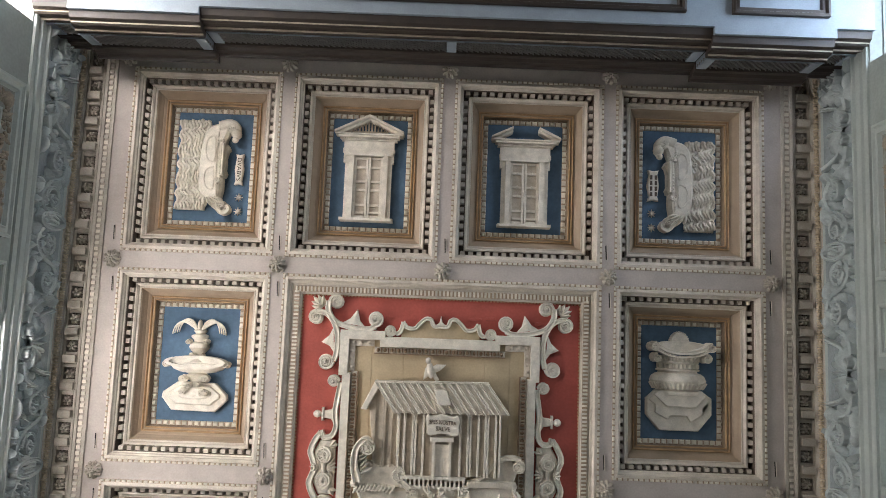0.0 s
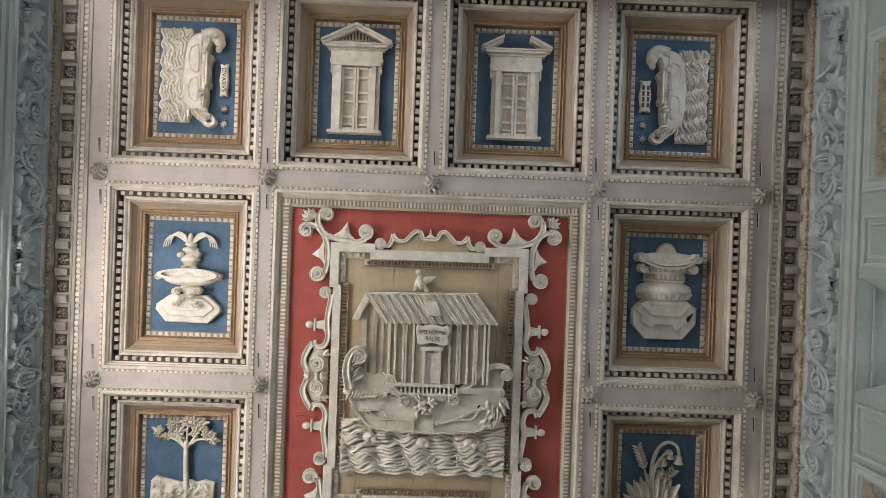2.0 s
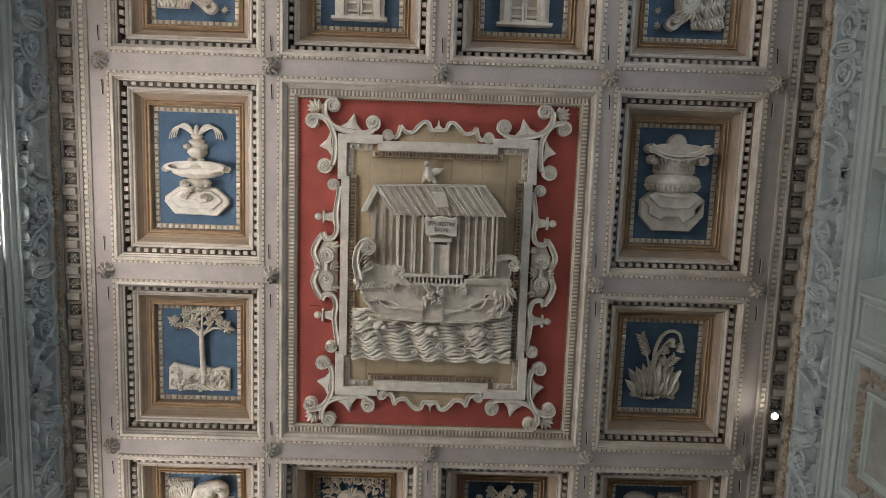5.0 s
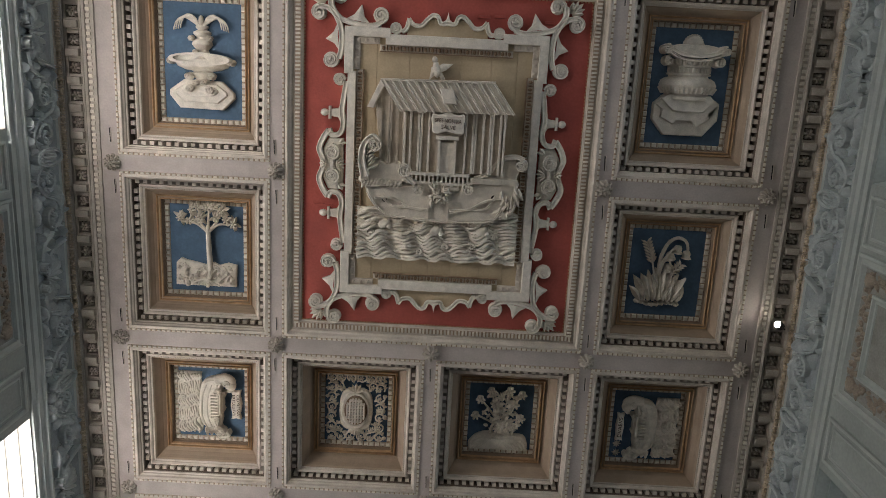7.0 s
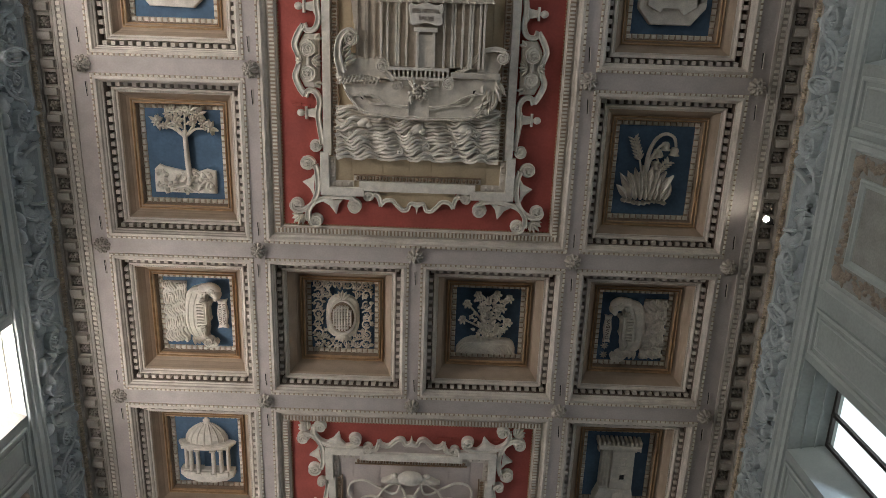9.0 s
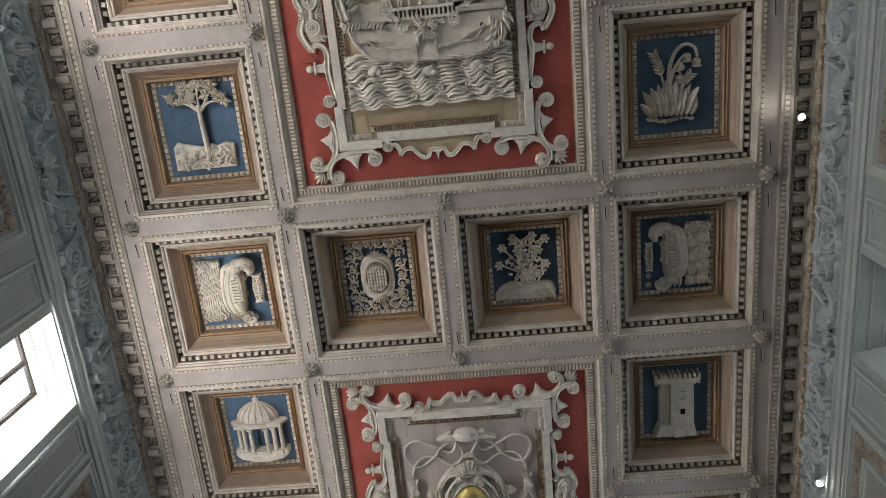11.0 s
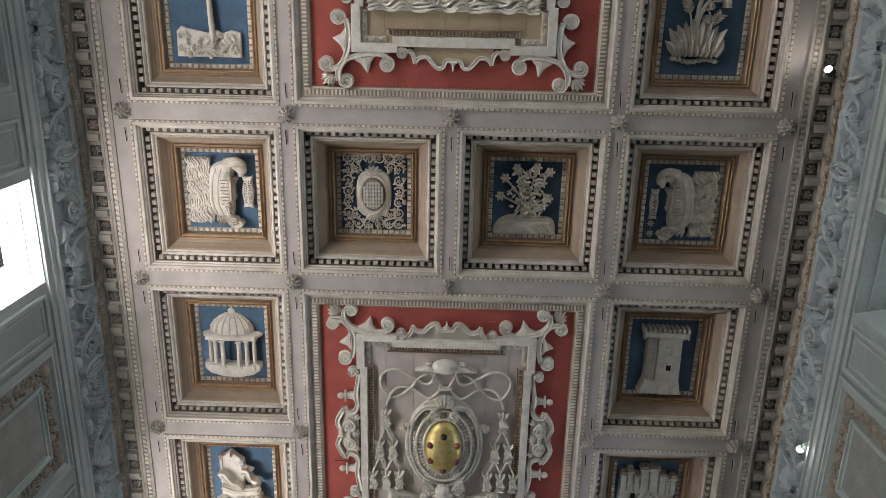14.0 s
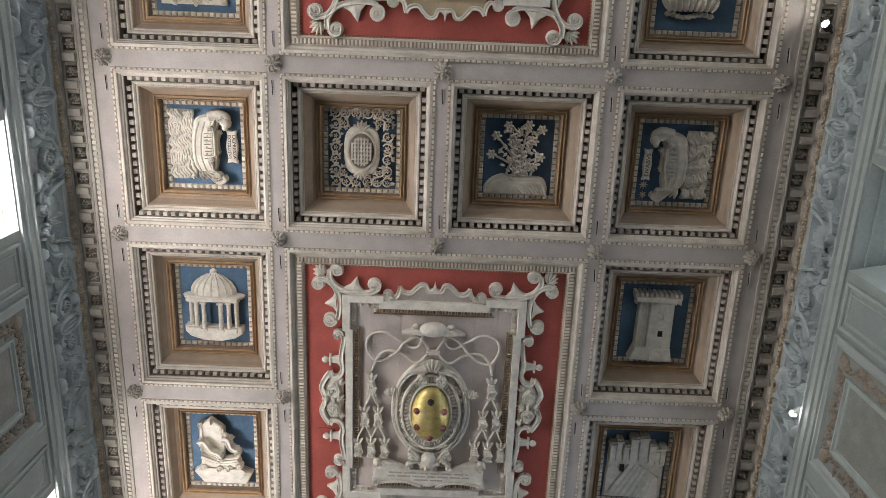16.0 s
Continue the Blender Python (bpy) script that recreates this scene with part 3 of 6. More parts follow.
def frieze_relief(side, y, rnd):
    """One bay of the frieze: a shell between rolling acanthus stems, oval cartouches and ribbons."""
    mid = (FRIEZE_TOP + FRIEZE_LOW) / 2
    g = thing("frieze_relief", wall_pose(side, y, mid) @ pose(0, 0, 0.012) @ Matrix.Diagonal((1, 1, 1.5, 1)), "pale sea-green stucco shell, scroll and leaf relief", "relief", "relief bays of the frieze")
    for k in range(9):
        bm = bmesh.new()
        a = math.radians(10 + 20 * k)
        leaf(bm, 0.04 * math.cos(a), -0.2 + 0.04 * math.sin(a), 0, a, 0.36 - 0.06 * abs(k - 4) / 4, 0.11, 0.06)
        part("shell_rib", bm, FRIEZE, g)
    for k in (-1, 1):
        bm = bmesh.new()
        volute(bm, k * 0.13, -0.24, 0.09, 0, 0.075, 0.0 if k < 0 else math.pi, -1.4 * k)
        strap(bm, curve_pts([(k * 0.4, 0.3), (k * 0.36, 0.1), (k * 0.3, -0.08), (k * 0.2, -0.18)], 5), 0.05, 0, 0.06, 0.03, 0.012)
        part("volute", bm, FRIEZE, g)
    for s in (-1, 1):
        bm = bmesh.new()
        stem = curve_pts([(s * 0.24, -0.28), (s * 0.44, -0.2), (s * 0.56, 0.06), (s * 0.74, 0.24), (s * 0.94, 0.16), (s * 1.04, -0.1), (s * 1.2, -0.26), (s * 1.36, -0.2), (s * 1.48, 0.0)], 5)
        strap(bm, stem, 0.06, 0, 0.055, 0.035, 0.014)
        strap(bm, spiral(s * 0.76, 0.02, 0.17, 0.05, 1.3 * s, math.pi / 2, 20), 0.05, 0, 0.06, 0.03, 0.012)
        strap(bm, spiral(s * 1.24, 0.0, 0.18, 0.05, -1.3 * s, -math.pi / 2, 20), 0.05, 0, 0.06, 0.03, 0.012)
        part("scroll", bm, FRIEZE, g)
        for x, yy, r in ((0.76, 0.02, 0.07), (1.24, 0.0, 0.075)):
            bm = bmesh.new()
            flower(bm, s * x, yy, 0.01, r, 6, 0.05)
            part("rosette", bm, FRIEZE, g, smooth=True, kind="stuff")
        for k in range(3, len(stem) - 2, 2):
            bm = bmesh.new()
            px, py = stem[k]
            d = math.atan2(stem[k + 1][1] - py, stem[k + 1][0] - px)
            up = 1 if k % 4 == 1 else -1
            leaf(bm, px, py, 0, d + up * rnd.uniform(0.5, 1.1), rnd.uniform(0.16, 0.26), rnd.uniform(0.07, 0.12), 0.05, up * rnd.uniform(0.3, 1.4))
            leaf(bm, px, py, 0, d - up * rnd.uniform(0.6, 1.2), rnd.uniform(0.1, 0.16), 0.06, 0.04, -up * 0.8)
            part("leaf", bm, FRIEZE, g)
        for k in range(6):
            bm = bmesh.new()
            leaf(bm, s * (0.44 + 0.02 * k), 0.27 - 0.05 * k, 0, (0.2 - 0.35 * k) if s > 0 else math.pi - (0.2 - 0.35 * k), rnd.uniform(0.14, 0.22), 0.075, 0.055, -0.5 * s)
            part("wing_feather", bm, FRIEZE, g)
        for k in range(4):
            bm = bmesh.new()
            x0 = rnd.uniform(0.45, 1.3)
            ball(bm, s * x0, rnd.choice((-0.27, 0.29)) + rnd.uniform(-0.04, 0.02), 0.0, rnd.uniform(0.09, 0.14), rnd.uniform(0.04, 0.06), 0.07, rnd.uniform(-0.5, 0.5), 2)
            part("fruit", bm, FRIEZE, g, smooth=True)
    bm = bmesh.new()
    ring = oval(1.51, 0.02, 0.1, 0.27)
    strap(bm, ring + ring[:1], 0.045, 0, 0.07, edge=0.012)
    slab(bm, oval(1.51, 0.02, 0.085, 0.25), 0, 0.03, 0.01)
    for k in range(3):
        tube(bm, [(1.46 + 0.05 * k, -0.16, 0.035), (1.44 + 0.06 * k, 0.03, 0.05), (1.47 + 0.05 * k, 0.2, 0.035)], 0.016)
    part("cartouche", bm, FRIEZE, g)
    return g


def oval(cx, cy, a, b, n=28):
    return [(cx + a * math.cos(i * math.tau / n), cy + b * math.sin(i * math.tau / n)) for i in range(n)]


rnd = random.Random(11)
for side in (-1, 1):
    for i in range(6):
        frieze_relief(side, -2.4 + i * 3.02, rnd)


def window(side, y):
    """A clerestory window: splayed lining, iron frame, two panes high and wide, all behind the wall's face."""
    w = thing("window_left" if side < 0 else "window_right", wall_pose(side, y + WIN_W / 2, WIN_TOP), "bright clerestory window in a deep pale lining", "window", kind="structure")
    a, h, d = WIN_W / 2, WIN_H, 0.44
    near, far, top = 0.24, 0.14, 0.1
    # linings: white on the left wall; grey-green on the right, its head darker
    for name, ring in (("side_lining", [(-a, 0.0), (-a + far, -d), (-a, -d)]), ("side_lining", [(a, 0.0), (a, -d), (a - near, -d)])):
        bm = bmesh.new()
        lo = [bm.verts.new((x, -h, z)) for x, z in ring]
        hi = [bm.verts.new((x, 0.0, z)) for x, z in ring]
        for k in range(3):
            l = (k + 1) % 3
            bm.faces.new((lo[k], lo[l], hi[l], hi[k]))
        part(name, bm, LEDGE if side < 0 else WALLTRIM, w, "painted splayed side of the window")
    bm = bmesh.new()
    v = [bm.verts.new(p) for p in ((-a, -0.002, 0.0), (a, -0.002, 0.0), (a, -top, -d), (-a, -top, -d))]
    bm.faces.new(v)
    for k in (0.14, 0.3):
        box(bm, -a + 0.05, a - 0.05, -top * k / d - 0.025, -top * k / d - 0.004, -k - 0.02, -k, 0.002)
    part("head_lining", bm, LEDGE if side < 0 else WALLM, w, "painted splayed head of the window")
    bm = bmesh.new()
    box(bm, -a, a, -h, -h + 0.04, -d, 0.0)
    part("window_sill", bm, WALLTRIM, w)
    g0, g1 = -a + far, a - near
    bm = bmesh.new()
    mid = (g0 + g1) / 2
    for x0, x1 in ((g0, g0 + 0.045), (g1 - 0.045, g1), (mid - 0.025, mid + 0.025)):
        box(bm, x0, x1, -h + 0.04, -top, -d - 0.03, -d + 0.02)
    for q in (-top - 0.045, -h + 0.04):
        box(bm, g0 + 0.046, mid - 0.026, q, q + 0.045, -d - 0.028, -d + 0.018)
        box(bm, mid + 0.026, g1 - 0.046, q, q + 0.045, -d - 0.028, -d + 0.018)
    part("window_frame", bm, IRON, w)
    for x0, x1 in ((g0 + 0.02, mid), (mid, g1 - 0.02)):
        bm = bmesh.new()
        box(bm, x0, x1, -h + 0.06, -top - 0.02, -d - 0.012, -d - 0.008)
        p = part("pane", bm, GLASS, w)
        p.visible_shadow = False
    return w


for side in (-1, 1):
    for y in (w + SHIFT[side] for w in WINDOWS):
        window(side, y)
        bm = bmesh.new()
        x0, x1 = sorted((side * (WALL + 1.6), side * (WALL + 1.62)))
        box(bm, x0, x1, y - 2.0, y + WIN_W + 2.0, WIN_TOP - WIN_H - 2.0, WIN_TOP + 3.0)
        tagged(link("backdrop", bm, OUTSIDE), "bright overcast sky outside the windows", "sky", kind="structure")


def wall_panel(side, y, width):
    """A framed panel with a brown garland border between two windows."""
    p = thing("wall_panel", wall_pose(side, y, 9.0), "framed wall panel with a brown garland border", "wall panel", "framed panels on the nave walls")
    a, b = width / 2, 1.08
    bm = bmesh.new()
    rect_sweep(bm, a, b, [(0, 0), (0, 0.05), (0.03, 0.055), (0.05, 0.03), (0.1, 0.03), (0.12, 0.05), (0.14, 0.012), (0.15, 0.004)])
    rect_sweep(bm, a - 0.4, b - 0.4, [(0, 0.004), (0.0, 0.04), (0.03, 0.045), (0.05, 0.02), (0.08, 0.02), (0.09, 0.004)])
    part("frame", bm, WALLTRIM, p)
    bm = bmesh.new()
    box(bm, -a + 0.14, a - 0.14, -b + 0.14, b - 0.14, 0.0, 0.006)
    part("ground", bm, mat_ground, p)
    bm = bmesh.new()
    rn = random.Random(int(y * 10) + side)
    for k in range(150):
        t = k / 150 * 2 * (2 * a + 2 * b - 1.2)
        u, v = a - 0.27, b - 0.27
        per = 4 * (u + v)
        q = k / 150 * per
        if q < 2 * u:
            px, py = -u + q, -v
        elif q < 2 * u + 2 * v:
            px, py = u, -v + q - 2 * u
        elif q < 4 * u + 2 * v:
            px, py = u - (q - 2 * u - 2 * v), v
        else:
            px, py = -u, v - (q - 4 * u - 2 * v)
        ball(bm, px + rn.uniform(-0.07, 0.07), py + rn.uniform(-0.07, 0.07), 0.01, rn.uniform(0.03, 0.055), rn.uniform(0.025, 0.04), 0.035, rn.uniform(0, 3))
        if k % 2:
            leaf(bm, px, py, 0.006, rn.uniform(0, math.tau), 0.14, 0.06, 0.02)
    part("garland", bm, GARLAND, p, "brown fruit and leaf garland")
    for sx in (-1, 1):
        for sy in (-1, 1):
            bm = bmesh.new()
            ball(bm, sx * (a - 0.27), sy * (b - 0.27), 0.01, 0.1, 0.1, 0.05, 0, 2)
            part("corner_boss", bm, GARLAND, p, smooth=True)
    return p


mat_ground = mat("brown_grey_panel_ground", (0.27, 0.27, 0.24), 0.8, 0.2, 3.0, 40, 0.15)
for side in (-1, 1):
    for y in (-1.48, 3.44, 8.37):
        wall_panel(side, y + SHIFT[side], 1.82)


def sunk_strip(side, y):
    """A narrow sunk panel with a raised rim beside a window."""
    p = thing("strip_panel", wall_pose(side, y, 9.12), "narrow sunk grey-green wall panel with raised rim", "wall panel", "narrow panels beside the windows")
    bm = bmesh.new()
    rect_sweep(bm, 0.3, 0.95, [(0, 0), (0, 0.035), (0.025, 0.04), (0.045, 0.03), (0.05, 0.006)])
    part("rim", bm, WALLTRIM, p)
    bm = bmesh.new()
    box(bm, -0.255, 0.255, -0.905, 0.905, 0.0, 0.008)
    part("ground", bm, WALLM, p)
    bm = bmesh.new()
    rect_sweep(bm, 0.2, 0.85, [(0, 0.007), (0, 0.02), (0.02, 0.024), (0.035, 0.008)])
    part("inner_rim", bm, WALLTRIM, p)


for side in (-1, 1):
    for y in WINDOWS[1:]:
        sunk_strip(side, y + SHIFT[side] - 0.43)
        sunk_strip(side, y + SHIFT[side] + WIN_W + 0.43)


# ---- gallery at the entrance end ----
def gallery():
    g = thing("organ_gallery", pose(0, -3.2, 10.95), "gallery with brown wooden mouldings, lattice front and pale blue soffit", "gallery")
    zones = ((-WALL, -4.55, -0.03), (-4.55, -3.0, 0.09), (-3.0, 3.1, 0.0), (3.1, 4.55, 0.09), (4.55, WALL, -0.03))
    top = [(-0.3, 0.0), (0.06, 0.0), (0.07, -0.05), (0.04, -0.08), (0.03, -0.16), (0.0, -0.2), (-0.01, -0.26), (-0.08, -0.27)]
    low = [(-0.09, -0.6), (-0.035, -0.61), (-0.035, -0.68), (-0.06, -0.7), (-0.065, -0.79), (-0.1, -0.81), (-0.13, -0.86), (-0.22, -0.88), (-0.3, -0.88)]
    for x0, x1, dy in zones:
        for name, prof in (("top_rail", top), ("cornice", low)):
            bm = bmesh.new()
            a = [bm.verts.new((x0, y + dy, z)) for y, z in prof]
            b = [bm.verts.new((x1, y + dy, z)) for y, z in prof]
            for i in range(len(prof) - 1):
                bm.faces.new((a[i], a[i + 1], b[i + 1], b[i]))
            bm.faces.new(a)
            bm.faces.new(b[::-1])
            part(name, bm, WOOD, g)
        bm = bmesh.new()
        n = max(2, int((x1 - x0) / 0.07))
        for i in range(n + 5):
            for s in (-1, 1):
                p0, p1 = x0 + (i - 5 if s > 0 else i) * 0.07, 0.34 * s
                lo, hi = (p0, p0 + p1)
                f0 = 0.0 if x0 <= lo <= x1 else ((x0 if lo < x0 else x1) - lo) / p1
                f1 = 1.0 if x0 <= hi <= x1 else ((x0 if hi < x0 else x1) - lo) / p1
                if not 0 <= f0 < f1 <= 1:
                    continue
                pts = [(lo + p1 * f, -0.045 + dy + 0.006 * s, -0.61 + 0.35 * f) for f in (f0, f1)]
                tube(bm, pts, 0.011, 1.0, sides=4)
        part("lattice", bm, LATTICE, g, "grey-brown diagonal lattice")
        for x in [x0 + 0.07, x1 - 0.07] + ([0.0] if x0 < 0 < x1 else []):
            bm = bmesh.new()
            box(bm, x - 0.06, x + 0.06, -0.12 + dy, -0.02 + dy, -0.605, -0.265)
            part("post", bm, PALEBLUE, g, "pale blue post")
        # near-black sheet added for the darkness behind the lattice
        bm = bmesh.new()
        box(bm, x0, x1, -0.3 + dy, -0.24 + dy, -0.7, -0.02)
        part("shade_backing", bm, DARKIN, g)
        bm = bmesh.new()
        box(bm, x0, x1, -0.1 + dy, -0.018 + dy, -0.608, -0.596, 0.002)
        part("ledge", bm, PALEBLUE, g, "thin pale blue ledge")
        # lighter thin bars along the steps of the cornice
        bm = bmesh.new()
        box(bm, x0, x1, -0.07 + dy, -0.03 + dy, -0.696, -0.684, 0.003)
        box(bm, x0, x1, -0.12 + dy, -0.085 + dy, -0.815, -0.803, 0.003)
        part("bead_moulding", bm, GARLAND, g, "light brown bead lines")
        bm = bmesh.new()
        box(bm, x0, x1, -2.88, -0.21 + dy, -0.93, -0.876)
        part("soffit", bm, PALEBLUE, g, "pale blue underside")
    for x0, x1 in ((-4.4, -3.15), (-2.7, 2.75), (3.3, 4.45)):
        bm = bmesh.new()
        cx, w = (x0 + x1) / 2, (x1 - x0) / 2
        rect_sweep(bm, w, 0.5, [(0, -0.93), (0.0, -0.99), (0.03, -1.0), (0.05, -0.96), (0.08, -0.97), (0.1, -0.93)], cx, -0.86)
        part("soffit_moulding", bm, WOOD, g)
    return g


gallery()

# ---- lamps on the cornice and wall ----
def spotlight(m, power, label):
    s = thing("spotlight", m, label, "spotlight", "spotlights")
    bm = bmesh.new()
    disc(bm, 0, 0, 0.055, -0.1, 0.0, 16)
    part("housing", bm, IRON, s)
    bm = bmesh.new()
    disc(bm, 0, 0, 0.046, 0.0, 0.008, 20)
    part("lens", bm, GLOW, s, "lit lens")
    bm = bmesh.new()
    box(bm, -0.012, 0.012, -0.012, 0.012, -0.22, -0.1)
    part("bracket", bm, IRON, s)
    d = bpy.data.lights.new("spotlight_beam", "SPOT")
    d.energy, d.color, d.spot_size, d.spot_blend, d.shadow_soft_size = power, (1.0, 0.95, 0.86), radians(165), 0.5, 0.05
    o = new("spotlight_beam", d)
    o.matrix_world = m @ pose(0, 0, 0.03, 180, 0, 0)
    return s


spotlight(look((4.7, 3.93, Z - 0.17), (3.9, 3.4, Z - 0.75), 0) @ pose(0, 0, 0, 180, 0, 0), 11, "small lit spotlight on the cornice edge")
spotlight(look((WALL - 0.1, 8.95, 10.56), (3.5, 7.4, 8.0), 0) @ pose(0, 0, 0, 180, 0, 0), 14, "small lit spotlight on the frieze")


# ---- the two great red panels with strapwork frames ----
def letters(text, size, parent, material, x, y, z, turn=0.0, width=None):
    cu = bpy.data.curves.new("lettering", "FONT")
    cu.body, cu.size, cu.extrude, cu.align_x, cu.align_y = text, size, 0.002, "CENTER", "CENTER"
    tmp = new("lettering_source", cu)
    bpy.context.view_layer.update()
    me = bpy.data.meshes.new_from_object(tmp.evaluated_get(bpy.context.evaluated_depsgraph_get()))
    bpy.data.objects.remove(tmp)
    me.materials.clear()
    me.materials.append(material)
    ob = new("lettering", me)
    if width:
        w = max(v.co.x for v in me.vertices) - min(v.co.x for v in me.vertices)
        for v in me.vertices:
            v.co.x *= width / w
    ob.parent = parent
    ob.matrix_local = pose(x, y, z, 0, 0, turn)
    return ob


def spike(bm, b0, b1, tip, z0, z1):
    """A thorn-shaped leaf with hollow sides between the base ends b0, b1 and its tip."""
    c = Vector(((b0[0] + b1[0]) / 2, (b0[1] + b1[1]) / 2))
    mids = [Vector(b) * 0.42 + Vector(tip) * 0.34 + c * 0.24 for b in (b0, b1)]
    ring = [Vector(b0), mids[0], Vector(tip), mids[1], Vector(b1)]
    lo = [bm.verts.new((*p, z0)) for p in ring]
    hi = [bm.verts.new((*p, z0 + (z1 - z0) * 0.7)) for p in ring]
    top = bm.verts.new((*c, z1))
    ridge = bm.verts.new((*(c * 0.45 + Vector(tip) * 0.55), z1))
    for i in range(4):
        bm.faces.new((lo[i], lo[i + 1], hi[i + 1], hi[i]))
    for f in ((hi[0], hi[1], ridge), (hi[1], hi[2], ridge), (hi[2], hi[3], ridge), (hi[3], hi[4], ridge), (hi[0], ridge, top), (hi[4], top, ridge)):
        bm.faces.new(f)


def strapwork_frame(cy, B, field, label):
    """The sunk red field, its moulding and the scrolled frame round the inner field."""
    A, k = 2.035, B / 2.41
    p = thing("great_panel", ceiling_pose(0.005, cy), label, "ceiling panel", "great panels of the ceiling")
    bm = bmesh.new()
    rect_sweep(bm, A, B, [(-0.035, 0.0), (-0.035, 0.012), (0.0, 0.02), (0.01, 0.0), (0.02, -0.03), (0.05, -0.035), (0.055, -0.06), (0.075, -0.065), (0.08, -0.05), (0.16, -0.045), (0.165, -0.07), (0.185, -0.075), (0.19, -0.1)])
    part("outer_moulding", bm, CREAM, p)
    bm = bmesh.new()
    course(bm, A + 0.068, B + 0.068, 0.07, 0.05, 0.03, 0.003, 0.022, taper=0.004)
    part("bead_course", bm, BEADS, p, kind="stuff")
    # tan under beads and tongues, painted in for the shade of their gaps
    bm = bmesh.new()
    rect_sweep(bm, A + 0.07, B + 0.07, [(0, -0.001), (0.001, 0.0045), (0.035, 0.0045)])
    rect_sweep(bm, A, B, [(0.082, -0.049), (0.158, -0.042)])
    part("bead_ground", bm, COVE, p)
    bm = bmesh.new()
    course(bm, A - 0.085, B - 0.085, 0.05, 0.03, 0.07, -0.05, -0.03, taper=0.005)
    part("tongue_course", bm, BEADS, p, "row of small cream tongues", kind="stuff")
    bm = bmesh.new()
    course(bm, A - 0.188, B - 0.188, 0.045, 0.028, 0.018, -0.1, -0.078, taper=0.005)
    part("gilt_bead_course", bm, GILT, p, "ochre-gilt bead row", kind="stuff")
    bm = bmesh.new()
    box(bm, -A + 0.15, A - 0.15, -B + 0.15, B - 0.15, -0.2, -0.1)
    part("red_field", bm, RED, p, "red painted field")
    F = -0.1
    bm = bmesh.new()
    box(bm, -1.2, 1.2, -1.66 * k, 1.66 * k, F, F + 0.024)
    inner = part("inner_field", bm, field, p)
    x = -1.2
    for w in (0.31, 0.42, 0.36, 0.3, 0.4, 0.33, 0.28):
        bm = bmesh.new()
        box(bm, x + 0.003, x + w - 0.003, -1.66 * k, 1.66 * k, F + 0.022, F + 0.03, 0.002)
        part("plank", bm, field, inner)
        x += w
    for x, y, l, a in ((0.46, 1.97, 0.16, 0.02), (0.66, 1.98, 0.14, 0.03), (1.3, 1.94, 0.12, 0.0), (-1.62, -0.57, 0.13, 0.05), (-1.5, -0.58, 0.12, -0.05)):
        bm = bmesh.new()
        turned_box(bm, x, y * k, l, 0.04, F - 0.002, F + 0.016, a, 0.004)
        part("red_cleat", bm, RED, p, "small red painted wooden cleat")
    T0, T1 = F + 0.028, F + 0.1
    for s in (-1, 1):
        bm = bmesh.new()
        y0, y1 = sorted((s * 1.56 * k, s * 1.70 * k))
        box(bm, -0.79, 0.79, y0, y1, T0, T1, 0.008)
        part("frame_rail", bm, WHITE, p)
        bm = bmesh.new()
        x0, x1 = sorted((s * 1.15, s * 1.27))
        box(bm, x0, x1, -1.22 * k, 1.22 * k, T0 - 0.02, T1, 0.008)
        part("frame_stile", bm, WHITE, p)
        bm = bmesh.new()
        y0, y1 = sorted((s * 1.475 * k, s * 1.565 * k))
        box(bm, -0.86, 0.86, y0, y1, T0, T0 + 0.02, 0.012)
        part("egg_ground", bm, CREAM, p)
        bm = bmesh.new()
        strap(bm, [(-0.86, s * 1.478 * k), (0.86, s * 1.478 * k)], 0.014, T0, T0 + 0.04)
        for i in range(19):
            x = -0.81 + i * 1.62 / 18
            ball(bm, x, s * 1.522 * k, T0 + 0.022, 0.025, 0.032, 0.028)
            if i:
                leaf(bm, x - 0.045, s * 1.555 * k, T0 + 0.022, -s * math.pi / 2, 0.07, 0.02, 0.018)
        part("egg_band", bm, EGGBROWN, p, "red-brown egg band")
        bm = bmesh.new()
        x0, x1 = sorted((s * 1.055, s * 1.152))
        box(bm, x0, x1, -1.24 * k, 1.24 * k, T0, T0 + 0.02, 0.012)
        part("egg_ground", bm, CREAM, p)
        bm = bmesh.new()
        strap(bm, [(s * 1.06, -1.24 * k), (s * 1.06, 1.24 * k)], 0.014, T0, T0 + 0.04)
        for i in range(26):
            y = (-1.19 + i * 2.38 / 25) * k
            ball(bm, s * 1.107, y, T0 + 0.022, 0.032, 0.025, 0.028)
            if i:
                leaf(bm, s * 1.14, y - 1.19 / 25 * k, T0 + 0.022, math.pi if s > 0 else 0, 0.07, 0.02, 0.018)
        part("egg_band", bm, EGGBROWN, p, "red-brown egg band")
    for sx in (-1, 1):
        for sy in (-1, 1):
            q = lambda pts: [(sx * x, sy * y * k) for x, y in pts]
            w = -1 if sx * sy > 0 else 1
            bm = bmesh.new()
            slab(bm, q([(0.72, 1.77), (1.31, 1.77), (1.31, 1.18), (1.19, 1.18), (1.19, 1.65), (0.72, 1.65)]), T0 - 0.02, T1 + 0.004, 0.008)
            part("frame_corner", bm, WHITE, p)
            bm = bmesh.new()
            for i in range(3):
                ball(bm, sx * (0.93 + i * 0.1), sy * 1.61 * k, T0 + 0.03, 0.03, 0.032, 0.026)
                ball(bm, sx * 1.15, sy * (1.3 + i * 0.1) * k, T0 + 0.03, 0.032, 0.03, 0.026)
